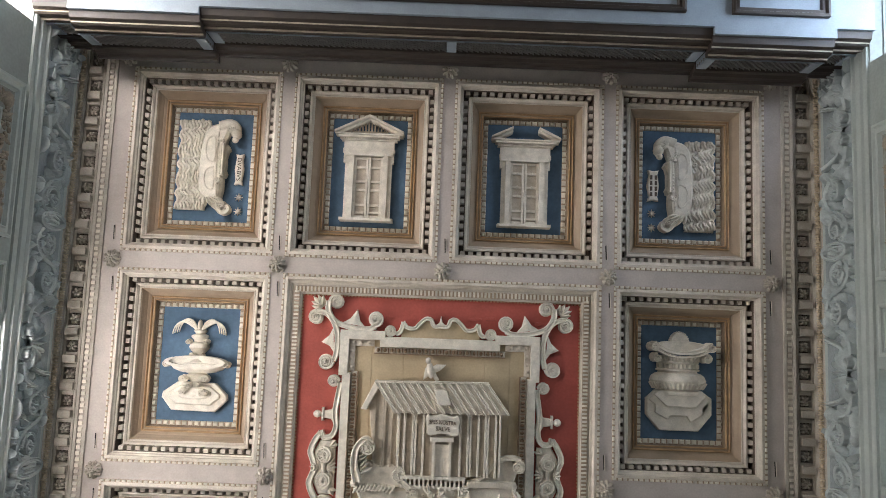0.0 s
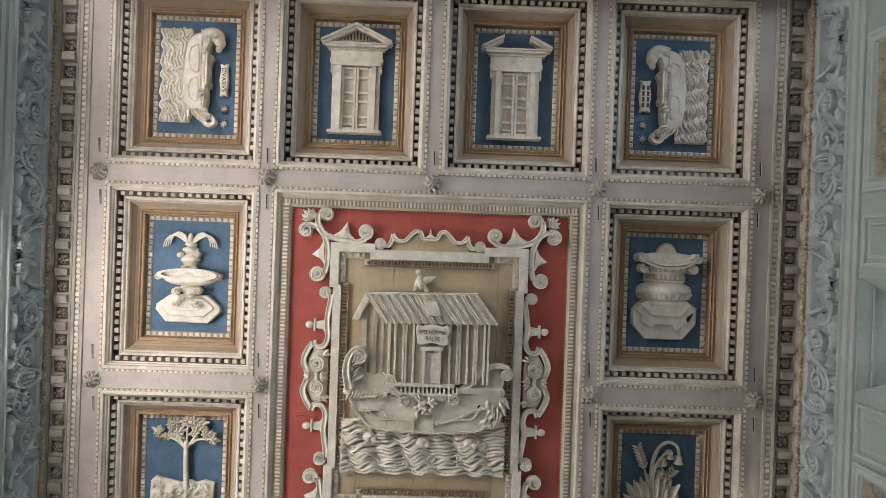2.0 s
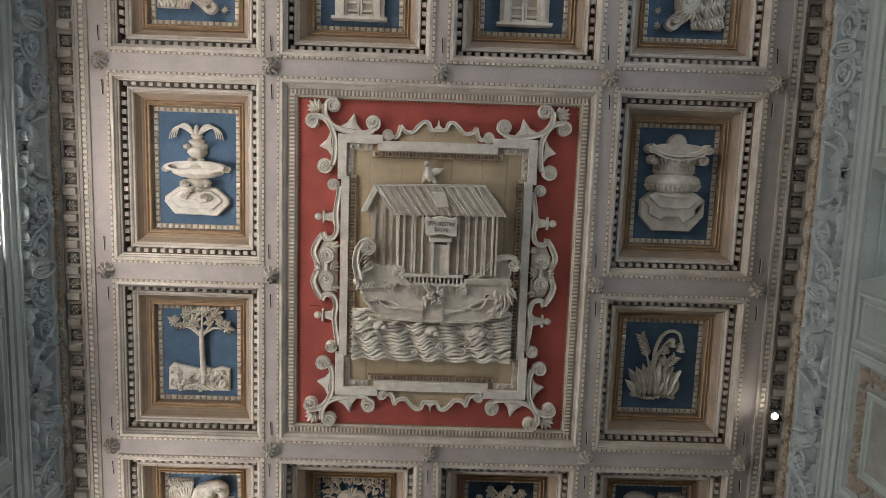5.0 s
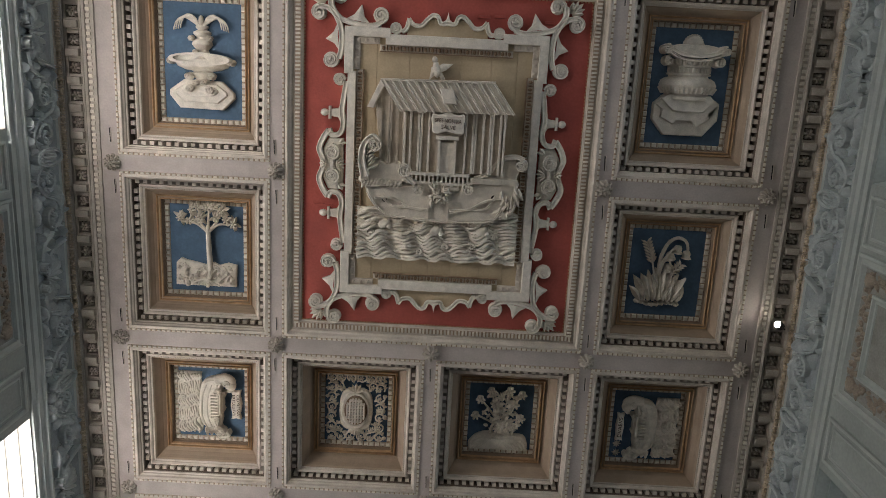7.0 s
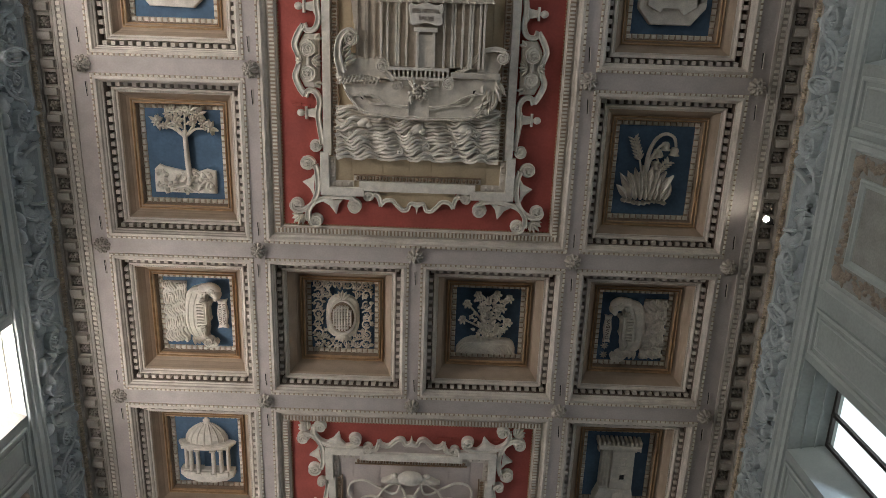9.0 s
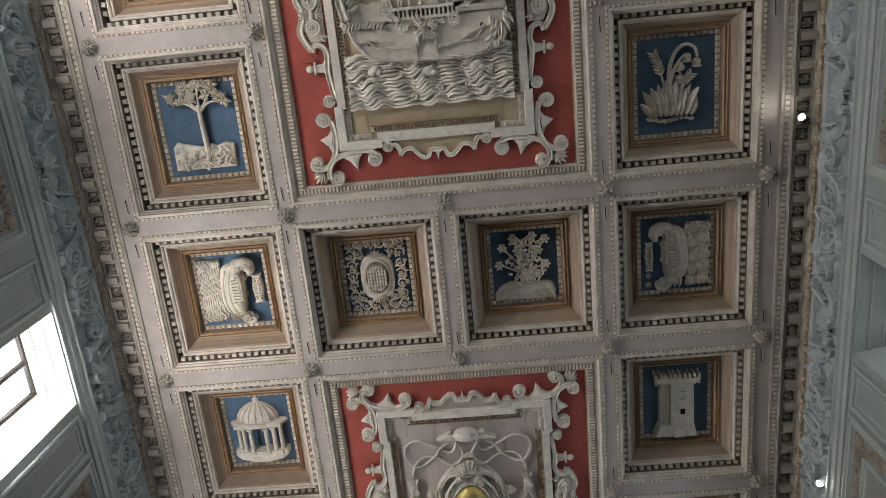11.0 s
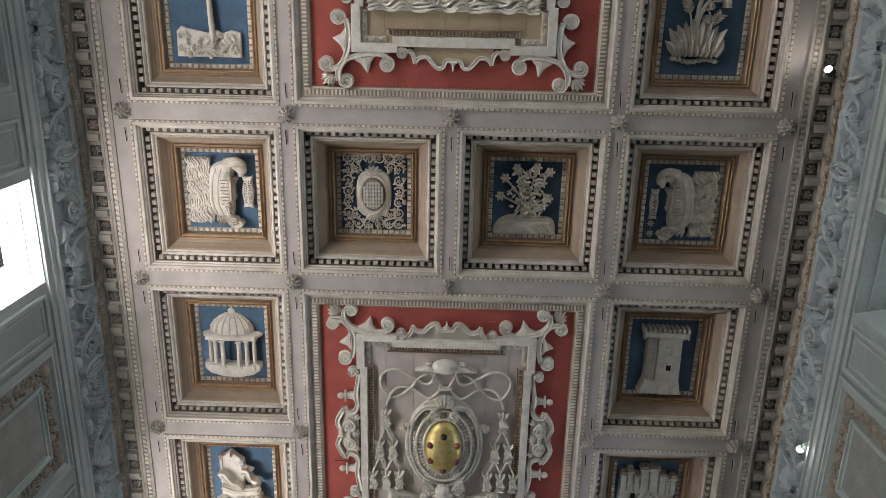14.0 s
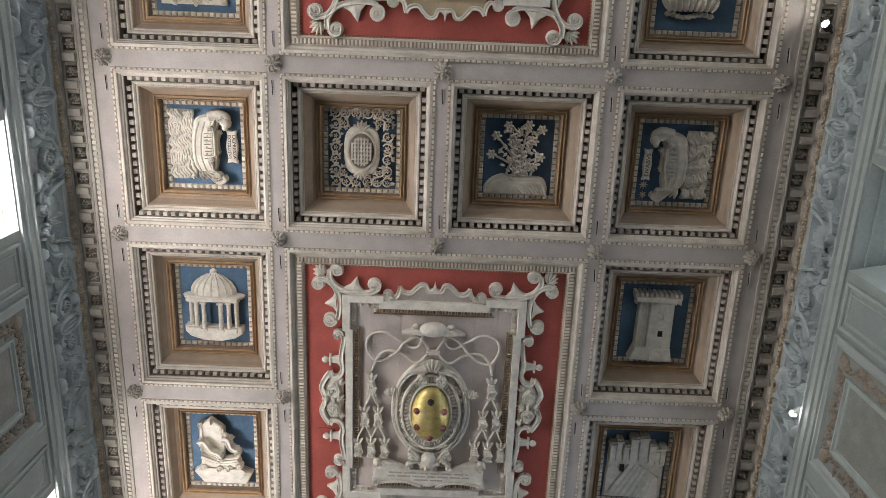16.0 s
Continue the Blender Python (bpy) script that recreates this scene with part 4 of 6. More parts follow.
            slab(bm, q([(0.86, 1.65), (1.19, 1.65), (1.19, 1.24), (1.11, 1.24), (1.11, 1.565), (0.86, 1.565)]), T0, T0 + 0.03, 0.008)
            part("egg_corner", bm, CREAM, p)
            # crossing straps that end in four volutes
            bm = bmesh.new()
            Z0, Z1 = F, F + 0.09
            for pts in ([(1.645, 2.0), (1.52, 1.975), (1.42, 1.88), (1.355, 1.70), (1.355, 1.48), (1.385, 1.36)],
                        [(1.485, 2.14), (1.49, 2.02), (1.42, 1.9), (1.31, 1.835), (1.11, 1.79), (0.95, 1.79), (0.86, 1.825)]):
                strap(bm, curve_pts(q(pts), 7), 0.07, Z0, Z1, edge=0.014)
            for x, y, r, st, tn in ((1.645, 1.92, 0.112, 0.5, -1.5), (1.385, 2.135, 0.112, 0.0, 1.5), (1.49, 1.345, 0.118, 1.0, 1.5), (0.86, 1.925, 0.118, 1.5, -1.5)):
                a = math.atan2(sy * math.sin(st * math.pi), sx * math.cos(st * math.pi))
                volute(bm, sx * x, sy * y * k, r, Z0, Z1 + 0.01, a, tn * sx * sy)
            spike(bm, *q([(1.0, 1.815), (1.3, 1.86), (1.105, 2.04)]), Z0, Z1 - 0.01)
            spike(bm, *q([(1.385, 1.46), (1.41, 1.8), (1.56, 1.60)]), Z0, Z1 - 0.01)
            part("corner_scroll", bm, WHITE, p)
            bm = bmesh.new()
            for d in (-0.75, -0.38, 0.0, 0.38, 0.75):
                a = math.atan2(sy * math.sin(math.pi / 4 + d), sx * math.cos(math.pi / 4 + d))
                leaf(bm, sx * 1.57, sy * 2.06 * k, F + 0.01, a, 0.19 - 0.05 * abs(d), 0.075, 0.05)
            part("corner_leaf", bm, WHITE, p)
    for s in (-1, 1):
        for v in (-1, 1):
            q = lambda pts: [(s * x, v * y * k) for x, y in pts]
            bm = bmesh.new()
            Z0, Z1 = F, F + 0.085
            strap(bm, curve_pts(q([(1.285, 1.08), (1.29, 1.0), (1.31, 0.88), (1.33, 0.7), (1.31, 0.52), (1.36, 0.4), (1.46, 0.38), (1.5, 0.46)]), 5), 0.07, Z0, Z1, edge=0.014)
            strap(bm, curve_pts(q([(1.5, 0.44), (1.57, 0.34), (1.62, 0.2), (1.58, 0.08), (1.56, 0.0)]), 5), 0.075, Z0, Z1, edge=0.014)
            volute(bm, s * 1.375, v * 1.1 * k, 0.095, Z0, Z1 + 0.01, 0 if s < 0 else math.pi, -1.5 * s * v)
            volute(bm, s * 1.45, v * 0.15 * k, 0.125, Z0 + 0.03, Z1 + 0.035, 1.57 * v, 1.7 * s * v)
            part("side_scroll", bm, WHITE, p)
            bm = bmesh.new()
            ball(bm, s * 1.56, v * 0.67 * k, F + 0.045, 0.055, 0.05, 0.045, 0, 2)
            x0, x1 = sorted((s * 1.475, s * 1.51))
            box(bm, x0, x1, v * 0.67 * k - 0.085, v * 0.67 * k + 0.085, F, F + 0.075, 0.006)
            slab(bm, q([(1.34, 0.8), (1.38, 0.73), (1.48, 0.715), (1.48, 0.625), (1.38, 0.61), (1.34, 0.54)]), F, F + 0.06, 0.01)
            part("finial", bm, WHITE, p)
            # top and bottom cresting
            bm = bmesh.new()
            g = lambda pts: [(s * x, v * y * k) for x, y in pts]
            strap(bm, curve_pts(g([(0.585, 1.76), (0.56, 1.745), (0.52, 1.79), (0.49, 1.9)]), 5), 0.06, Z0, Z1, edge=0.014)
            strap(bm, curve_pts(g([(0.5, 1.9), (0.44, 1.83), (0.34, 1.82), (0.27, 1.89), (0.2, 1.95), (0.13, 1.94), (0.09, 1.86), (0.0, 1.86)]), 5), 0.055, Z0, Z1, edge=0.014)
            volute(bm, s * 0.665, v * 1.775 * k, 0.09, Z0, Z1 + 0.01, 0 if s < 0 else math.pi, 1.5 * s * v)
            if s > 0:
                slab(bm, g([(-0.07, 1.87), (-0.02, 1.91), (0.0, 2.0), (0.02, 1.91), (0.07, 1.87)]), Z0, Z1, 0.01)
            part("cresting", bm, WHITE, p)
            if s > 0:
                bm = bmesh.new()
                half = [(0.1, 1.86), (0.17, 1.93), (0.36, 1.82), (0.5, 1.84), (0.52, 1.7), (0.6, 1.65)]
                slab(bm, [(x, v * y * k) for x, y in half] + [(-x, v * y * k) for x, y in half[::-1]], Z0, Z1 - 0.045, 0.006)
                part("cresting_ground", bm, field, p)
        bm = bmesh.new()
        slab(bm, [(s * 1.3, 0.34 * k), (s * 1.5, 0.34 * k), (s * 1.57, 0.2 * k), (s * 1.55, 0.0), (s * 1.57, -0.2 * k), (s * 1.5, -0.34 * k), (s * 1.3, -0.34 * k)], F, F + 0.04, 0.01)
        tube(bm, [(s * 1.44, -0.15, F + 0.08), (s * 1.44, 0.15, F + 0.08)], 0.028)
        shell = part("side_shell", bm, WHITE, p)
        fan = [(1.40, 0.0, math.pi + a, 0.13) for a in (-0.9, -0.45, 0, 0.45, 0.9)] + [(1.52, 0.0, a, 0.1) for a in (-0.6, 0, 0.6)]
        fan += [(1.36, v * 0.27 * k, math.pi - v * a, 0.1) for v in (-1, 1) for a in (0.2, 0.9)]
        for x, y, a, size in fan:
            bm = bmesh.new()
            leaf(bm, s * x, y, F + 0.05, a if s > 0 else math.pi - a, size, 0.058, 0.045)
            part("shell_leaf", bm, WHITE, shell)
    return p


ARK_Y, ARMS_Y = (ROWS[1] + ROWS[3]) / 2, (ROWS[4] + ROWS[6]) / 2
strapwork_frame(ARK_Y, (ROWS[3] - ROWS[1]) / 2 - BY, TAN, "red panel with ivory strapwork frame round a tan field")
strapwork_frame(ARMS_Y, (ROWS[6] - ROWS[4]) / 2 - BY, ARMS_FIELD, "red panel with ivory strapwork frame round a pale field")


DEEP = Matrix.Diagonal((1, 1, 1.25, 1))      # how boldly the reliefs stand out


def waves(g, x0, x1, y0, y1, z0, rows, amp, length, r, seed):
    """Rolling water: many wavy ridges over a slab, as parts of g."""
    rn = random.Random(seed)
    n = 16
    top = [(x1 - (x1 - x0) * i / n, y1 - amp * 0.6 + amp * 0.5 * math.sin(i * 2.1)) for i in range(n + 1)]
    bm = bmesh.new()
    slab(bm, [(x0, y0), (x1, y0)] + top, z0, z0 + r * 1.4, 0.012)
    part("water", bm, WHITE, g, "rolling stucco waves")
    for j in range(rows):
        yb = y0 + r * 0.7 + (y1 - y0 - r * 2) * j / max(1, rows - 1)
        ph, l2 = 0.3 * j + rn.uniform(-0.7, 0.7), length * rn.uniform(0.95, 1.06)
        ph2 = 0.4 * j + rn.uniform(-0.6, 0.6)
        xs = x0 + rn.uniform(0, 0.03)
        steps = max(14, int((x1 - x0) / length * 12))
        pts = []
        for i in range(steps + 1):
            x = xs + (x1 - rn.uniform(0, 0.004) - xs) * i / steps
            y = yb + amp * math.sin(x / l2 * math.tau + ph) * (0.6 + 0.4 * math.sin(x * 3 / length + ph2)) + amp * 0.3 * math.sin(x / length * 9 + ph2)
            pts.append((x, min(max(y, y0), y1), z0 + r * (2.0 + 1.1 * math.sin(x / l2 * math.tau + ph + 1.0))))
        bm = bmesh.new()
        tube(bm, pts, r, 1.3, sides=6)
        part("wave", bm, WHITE, g)
    for k in range(int(rows * 0.5)):
        cx, cy = rn.uniform(x0 + 0.1, x1 - 0.1), rn.uniform(y0 + 0.05, y1 - 0.06)
        sp = spiral(cx, cy, r * 2.2, r * 0.5, rn.choice((-1.2, 1.2)), rn.uniform(0, 6.28), 12)
        bm = bmesh.new()
        tube(bm, [(a, b, z0 + r * 2.6) for a, b in sp], r * 0.75, 1.0, sides=5)
        part("curl", bm, WHITE, g)


# ---- the ark ----
def ark():
    g = thing("ark_relief", ceiling_pose(0.005, ARK_Y - 0.08, Z + 0.07) @ DEEP, "ivory stucco relief of a wooden ark riding on waves", "relief")
    waves(g, -1.1, 1.07, -1.33, -0.62, 0.0, 16, 0.042, 0.36, 0.024, 3)
    for x, y in ((-0.72, -0.84), (-0.02, -0.9), (0.6, -0.88)):
        bm = bmesh.new()
        ball(bm, x, y, 0.08, 0.09, 0.06, 0.05, 0.4, 2)
        ball(bm, x + 0.07, y - 0.03, 0.09, 0.045, 0.04, 0.045, 0, 2)
        part("wave_crest", bm, WHITE, g, smooth=True)
    bm = bmesh.new()
    slab(bm, curve_pts([(-1.0, -0.3), (-0.93, -0.5), (-0.78, -0.68)], 4) + curve_pts([(-0.6, -0.74), (0.0, -0.78), (0.62, -0.76)], 5) + curve_pts([(0.78, -0.7), (0.95, -0.5), (1.05, -0.2)], 4)
         + [(0.3, -0.22), (-0.3, -0.26), (-0.62, -0.3)], 0.0, 0.15, 0.03)
    part("hull", bm, WHITE, g)
    bm = bmesh.new()
    for off in (0.0, 0.1):
        strap(bm, curve_pts([(-0.86 + off, -0.48 + off * 0.3), (-0.62, -0.47 - off), (-0.4, -0.58), (-0.14, -0.6 - off * 0.3)], 5), 0.026, 0.14, 0.19)
        strap(bm, curve_pts([(0.14, -0.6 - off * 0.3), (0.4, -0.57), (0.62, -0.45 - off), (0.84 - off, -0.4 + off * 0.2)], 5), 0.026, 0.14, 0.19)
    box(bm, -0.15, -0.13, -0.75, -0.35, 0.14, 0.18)
    box(bm, 0.11, 0.13, -0.75, -0.35, 0.14, 0.18)
    strap(bm, curve_pts([(-0.95, -0.4), (-0.8, -0.62), (-0.6, -0.71), (0.0, -0.745), (0.62, -0.72), (0.8, -0.62), (0.93, -0.42)], 5), 0.03, 0.13, 0.18)
    part("strake", bm, WHITE, g)
    for x, y in ((-0.72, -0.5), (0.72, -0.4)):
        # black disc painted in for the shade of the hole
        bm = bmesh.new()
        disc(bm, x, y, 0.032, 0.148, 0.153)
        part("port_hole", bm, DARKIN, g, "round port hole, a black disc for its inner shade")
    bm = bmesh.new()
    for i in range(11):
        x = -1.0 + i * 0.046
        turned_box(bm, x, -0.3 + 0.03 * math.sin(i * 0.3), 0.032, 0.11, 0.12, 0.215, -0.5, 0.008)
    tube(bm, [(-1.03, -0.31, 0.14), (-0.8, -0.28, 0.16), (-0.5, -0.27, 0.16)], 0.035)
    part("rope_rail", bm, WHITE, g)
    # bow and stern
    bm = bmesh.new()
    slab(bm, [(-1.0, -0.28), (-0.98, 0.0), (-0.88, 0.04), (-0.7, -0.01), (-0.55, 0.03), (-0.42, -0.08), (-0.4, -0.27)], 0.0, 0.14, 0.02)
    strap(bm, curve_pts([(-0.98, -0.2), (-1.03, 0.02), (-1.0, 0.22), (-0.9, 0.32), (-0.81, 0.26)], 6), 0.11, 0.1, 0.24, 0.06, 0.02)
    volute(bm, -0.87, 0.22, 0.1, 0.1, 0.26, 0.5, -1.5)
    volute(bm, -0.47, -0.1, 0.11, 0.12, 0.22, 2.0, -1.6)
    volute(bm, -0.27, -0.33, 0.085, 0.13, 0.22, 3.0, 1.6)
    strap(bm, [(-0.44, -0.16), (-0.32, -0.27)], 0.07, 0.13, 0.21)
    part("bow", bm, WHITE, g, "scrolled and leafy bow")
    rn = random.Random(8)
    for i in range(10):
        bm = bmesh.new()
        leaf(bm, -0.97 + rn.uniform(-0.02, 0.05), -0.2 + i * 0.035, 0.15, rn.uniform(0.3, 1.5), 0.14, 0.06, 0.06)
        part("bow_acanthus", bm, WHITE, g)
    for i in range(12):
        bm = bmesh.new()
        a = -1.2 - i * 0.1
        leaf(bm, 0.98 + rn.uniform(-0.03, 0.05), -0.24 - 0.025 * i, 0.12, a, 0.18, 0.075, 0.06, 0.6)
        leaf(bm, 0.86 + rn.uniform(-0.05, 0.08), -0.3 - 0.025 * i, 0.13, a + rn.uniform(-1.0, 0.4), 0.13, 0.06, 0.05, 0.6)
        part("stern_acanthus", bm, WHITE, g)
    for x, y in ((0.86, -0.63), (-1.02, -0.24)):
        bm = bmesh.new()
        ball(bm, x, y, 0.13, 0.058, 0.053, 0.05, 0, 2)
        part("knob", bm, WHITE, g)
    bm = bmesh.new()
    slab(bm, [(0.46, -0.18), (0.62, -0.1), (0.78, 0.08), (0.98, 0.13), (1.06, 0.0), (1.0, -0.18)], 0.0, 0.12, 0.02)
    strap(bm, curve_pts([(0.46, -0.16), (0.62, -0.08), (0.78, 0.1), (0.96, 0.15), (1.08, 0.12)], 5), 0.06, 0.1, 0.18)
    volute(bm, 1.05, 0.04, 0.1, 0.08, 0.19, 1.5, -1.6)
    volute(bm, 0.38, -0.3, 0.1, 0.12, 0.21, 1.0, 1.6)
    part("stern", bm, WHITE, g)
    bm = bmesh.new()
    box(bm, -0.44, 0.38, -0.14, -0.1, 0.16, 0.22)
    box(bm, -0.44, 0.38, -0.26, -0.225, 0.14, 0.2)
    for i in range(15):
        x = -0.425 + i * 0.056
        box(bm, x - 0.013, x + 0.013, -0.226, -0.139, 0.16, 0.2)
    box(bm, 0.4, 1.02, -0.22, -0.15, 0.12, 0.2)
    for i in range(16):
        x = 0.42 + i * 0.037
        box(bm, x - 0.01, x + 0.01, -0.215, -0.155, 0.2, 0.212)
    part("balustrade", bm, WHITE, g)
    bm = bmesh.new()
    box(bm, -0.3, 0.26, -0.34, -0.255, 0.14, 0.18, 0.008)
    rb = random.Random(21)
    for a in range(18):
        leaf(bm, rb.uniform(-0.09, 0.07), -0.38 + rb.uniform(-0.08, 0.06), 0.15 + rb.uniform(0, 0.03), a * math.tau / 18 + rb.uniform(-0.2, 0.2), rb.uniform(0.09, 0.16), 0.06, 0.05, 0.6)
    for a in range(14):
        ball(bm, rb.uniform(-0.13, 0.11), -0.37 + rb.uniform(-0.12, 0.07), 0.18 + rb.uniform(0, 0.02), 0.03, 0.03, 0.03, 0, 2)
    ball(bm, -0.01, -0.45, 0.17, 0.05, 0.07, 0.05, 0, 2)
    part("leaf_boss", bm, WHITE, g, "leafy boss at mid hull")
    # house
    # wall toned darker than its battens, as if shaded between them
    bm = bmesh.new()
    slab(bm, [(-0.5, -0.1), (0.8, -0.1), (0.83, 0.72), (-0.52, 0.72)], 0.0, 0.17, 0.006)
    part("front_wall", bm, BOARD, g)
    for x in (-0.485, -0.41, -0.3, -0.27, -0.17, 0.3, 0.4, 0.43, 0.53, 0.62, 0.65, 0.75, 0.8):
        bm = bmesh.new()
        box(bm, x - 0.016, x + 0.016, -0.1, 0.7, 0.17, 0.205, 0.005)
        part("batten", bm, WHITE, g)
    bm = bmesh.new()
    slab(bm, [(-0.8, 0.02), (-0.5, -0.1), (-0.52, 0.7), (-0.78, 1.02), (-0.88, 0.74)], 0.0, 0.13, 0.008)
    for x, y1 in ((-0.8, 0.84), (-0.7, 0.9), (-0.67, 0.88), (-0.58, 0.78)):
        box(bm, x - 0.012, x + 0.012, -0.02, y1, 0.12, 0.15)
    part("gable_wall", bm, BOARD, g)
    bm = bmesh.new()
    slab(bm, [(-0.54, 0.67), (0.92, 0.69), (0.64, 1.08), (-0.81, 1.05)], 0.05, 0.24, 0.01)
    slab(bm, [(-0.81, 1.06), (-0.73, 1.04), (-0.9, 0.69), (-0.98, 0.70)], 0.0, 0.2, 0.008)
    strap(bm, [(-0.81, 1.05), (0.64, 1.08)], 0.03, 0.2, 0.262)
    part("roof", bm, WHITE, g)
    for i in range(15):
        f = i / 14
        bm = bmesh.new()
        strap(bm, [(-0.52 + 1.42 * f, 0.672 + 0.02 * f), (-0.78 + 1.4 * f, 1.045 + 0.03 * f)], 0.034 if i % 3 else 0.05, 0.235, 0.265)
        part("roof_batten", bm, WHITE, g)
    bm = bmesh.new()
    slab(bm, [(0.0, 0.79), (0.17, 0.79), (0.11, 0.98), (-0.06, 0.98)], 0.24, 0.3, 0.008)
    part("roof_hatch", bm, WHITE, g)
    bm = bmesh.new()
    box(bm, -0.02, 0.16, -0.1, 0.3, 0.16, 0.2, 0.004)
    box(bm, -0.05, -0.015, -0.1, 0.33, 0.17, 0.23)
    box(bm, 0.155, 0.19, -0.1, 0.33, 0.17, 0.23)
    box(bm, -0.08, 0.22, 0.33, 0.39, 0.17, 0.25, 0.006)
    part("door", bm, WHITE, g)
    bm = bmesh.new()
    slab(bm, curve_pts([(-0.13, 0.44), (-0.08, 0.41), (0.07, 0.44), (0.22, 0.41), (0.28, 0.44), (0.27, 0.52), (0.29, 0.6), (0.26, 0.67), (0.2, 0.65), (0.07, 0.68), (-0.06, 0.65), (-0.12, 0.67), (-0.15, 0.6), (-0.13, 0.52), (-0.13, 0.44)][:-1], 3), 0.2, 0.27, 0.01)
    tab = part("tablet", bm, WHITE, g, "scrolled tablet with lettering")
    letters("SPES NOSTRA", 0.072, tab, LETTER, 0.07, 0.575, 0.272, -2, 0.34)
    letters("SALVE", 0.072, tab, LETTER, 0.075, 0.495, 0.272, -2, 0.18)
    return g


ark()

dove = thing("dove_relief", ceiling_pose(-0.09, ARK_Y - 1.31, Z + 0.07) @ Matrix.Diagonal((1.1, 1.1, 1.3, 1)), "small ivory stucco flying bird shape over the ark roof", "relief")
bm = bmesh.new()
ball(bm, -0.02, -0.02, 0.06, 0.045, 0.1, 0.045, 0.15, 2)
slab(bm, [(-0.02, 0.0), (0.05, 0.05), (0.17, 0.05), (0.1, -0.02), (0.02, -0.06)], 0.05, 0.08, 0.006)
slab(bm, [(-0.02, 0.02), (-0.08, 0.0), (-0.1, -0.14), (-0.05, -0.1), (-0.01, -0.04)], 0.05, 0.08, 0.006)
slab(bm, [(-0.01, -0.06), (0.05, -0.15), (0.09, -0.13), (0.04, -0.04)], 0.04, 0.07, 0.006)
ball(bm, -0.045, 0.09, 0.07, 0.035, 0.04, 0.03, 0, 2)
part("body", bm, WHITE, dove, smooth=True)


# ---- coat of arms ----
def arms():
    g = thing("arms_relief", ceiling_pose(0.005, ARMS_Y, Z + 0.07) @ DEEP, "stucco coat of arms with gilded oval shield, hat and tassels", "relief")
    cy = -0.11
    bm = bmesh.new()
    for a, b, z, r in ((0.56, 0.79, 0.03, 0.03), (0.515, 0.735, 0.05, 0.024), (0.42, 0.6, 0.09, 0.026), (0.30, 0.47, 0.11, 0.018)):
        tube(bm, [(a * math.cos(i * math.tau / 48), cy + b * math.sin(i * math.tau / 48), z) for i in range(49)], r, 1.0, sides=6)
    disc(bm, 0, cy, 0.54, 0.0, 0.03, 40, 0.77)
    disc(bm, 0, cy, 0.42, 0.02, 0.08, 40, 0.6)
    part("oval_frame", bm, WHITE, g)
    bm = bmesh.new()
    for i in range(44):
        a = i * math.tau / 44
        ball(bm, 0.46 * math.cos(a), cy + 0.67 * math.sin(a), 0.04, 0.03, 0.045, 0.03, a)
    part("egg_ring", bm, WHITE, g, kind="stuff")
    bm = bmesh.new()
    for i in range(56):
        a = i * math.tau / 56
        leaf(bm, 0.305 * math.cos(a), cy + 0.48 * math.sin(a), 0.08, a, 0.11, 0.035, 0.03)
    part("gadroon_ring", bm, WHITE, g, kind="stuff")
    bm = bmesh.new()
    ball(bm, 0, cy - 0.02, 0.08, 0.29, 0.455, 0.16, 0, 4)
    shield = part("shield", bm, GOLD, g, "gilded convex oval shield", smooth=True)
    for i, (x, y) in enumerate(((0.0, 0.26), (0.2, 0.1), (0.19, -0.17), (0.0, -0.34), (-0.19, -0.17), (-0.2, 0.1))):
        bm = bmesh.new()
        h = 0.08 + 0.15 * math.sqrt(max(0.05, 1 - (x / 0.31) ** 2 - (y / 0.47) ** 2))
        ball(bm, x, cy - 0.02 + y, h, 0.052, 0.052, 0.04, 0, 2)
        part("shield_ball", bm, LEADRED if i else IRON, shield, "dull red ball" if i else "dark blue-black ball", smooth=True)
    bm = bmesh.new()
    for d in range(-3, 4):
        a = math.pi / 2 + d * 0.36
        leaf(bm, 0.03 * math.cos(a), cy + 0.66, 0.09, a, 0.2 - 0.02 * abs(d), 0.08, 0.06)
    part("shell_crest", bm, WHITE, g)
    for s in (-1, 1):
        bm = bmesh.new()
        volute(bm, s * 0.13, cy + 0.54, 0.1, 0.08, 0.18, math.pi / 2, -1.6 * s)
        strap(bm, curve_pts([(s * 0.1, cy + 0.66), (s * 0.3, cy + 0.64), (s * 0.45, cy + 0.46), (s * 0.5, cy + 0.3)], 5), 0.07, 0.06, 0.13, 0.03)
        for d in range(5):
            leaf(bm, s * 0.57, cy + 0.24, 0.05, (0.3 + d * 0.4) if s > 0 else math.pi - (0.3 + d * 0.4), 0.13, 0.06, 0.05)
        part("crest_scroll", bm, WHITE, g)
    bm = bmesh.new()
    for s in (-1, 1):
        volute(bm, s * 0.24, cy - 0.78, 0.1, 0.04, 0.14, 0, 1.5 * s)
        volute(bm, s * 0.3, cy - 0.94, 0.06, 0.04, 0.12, 0, -1.5 * s)
        strap(bm, curve_pts([(s * 0.3, cy - 0.64), (s * 0.2, cy - 0.72), (s * 0.1, cy - 0.9)], 5), 0.06, 0.04, 0.12)
    ball(bm, 0, cy - 0.82, 0.09, 0.13, 0.14, 0.08, 0, 2)
    for a in range(7):
        leaf(bm, 0, cy - 0.82, 0.1, -0.3 - a * 0.42, 0.17, 0.07, 0.05)
    part("foot_ornament", bm, WHITE, g)
    # hat
    bm = bmesh.new()
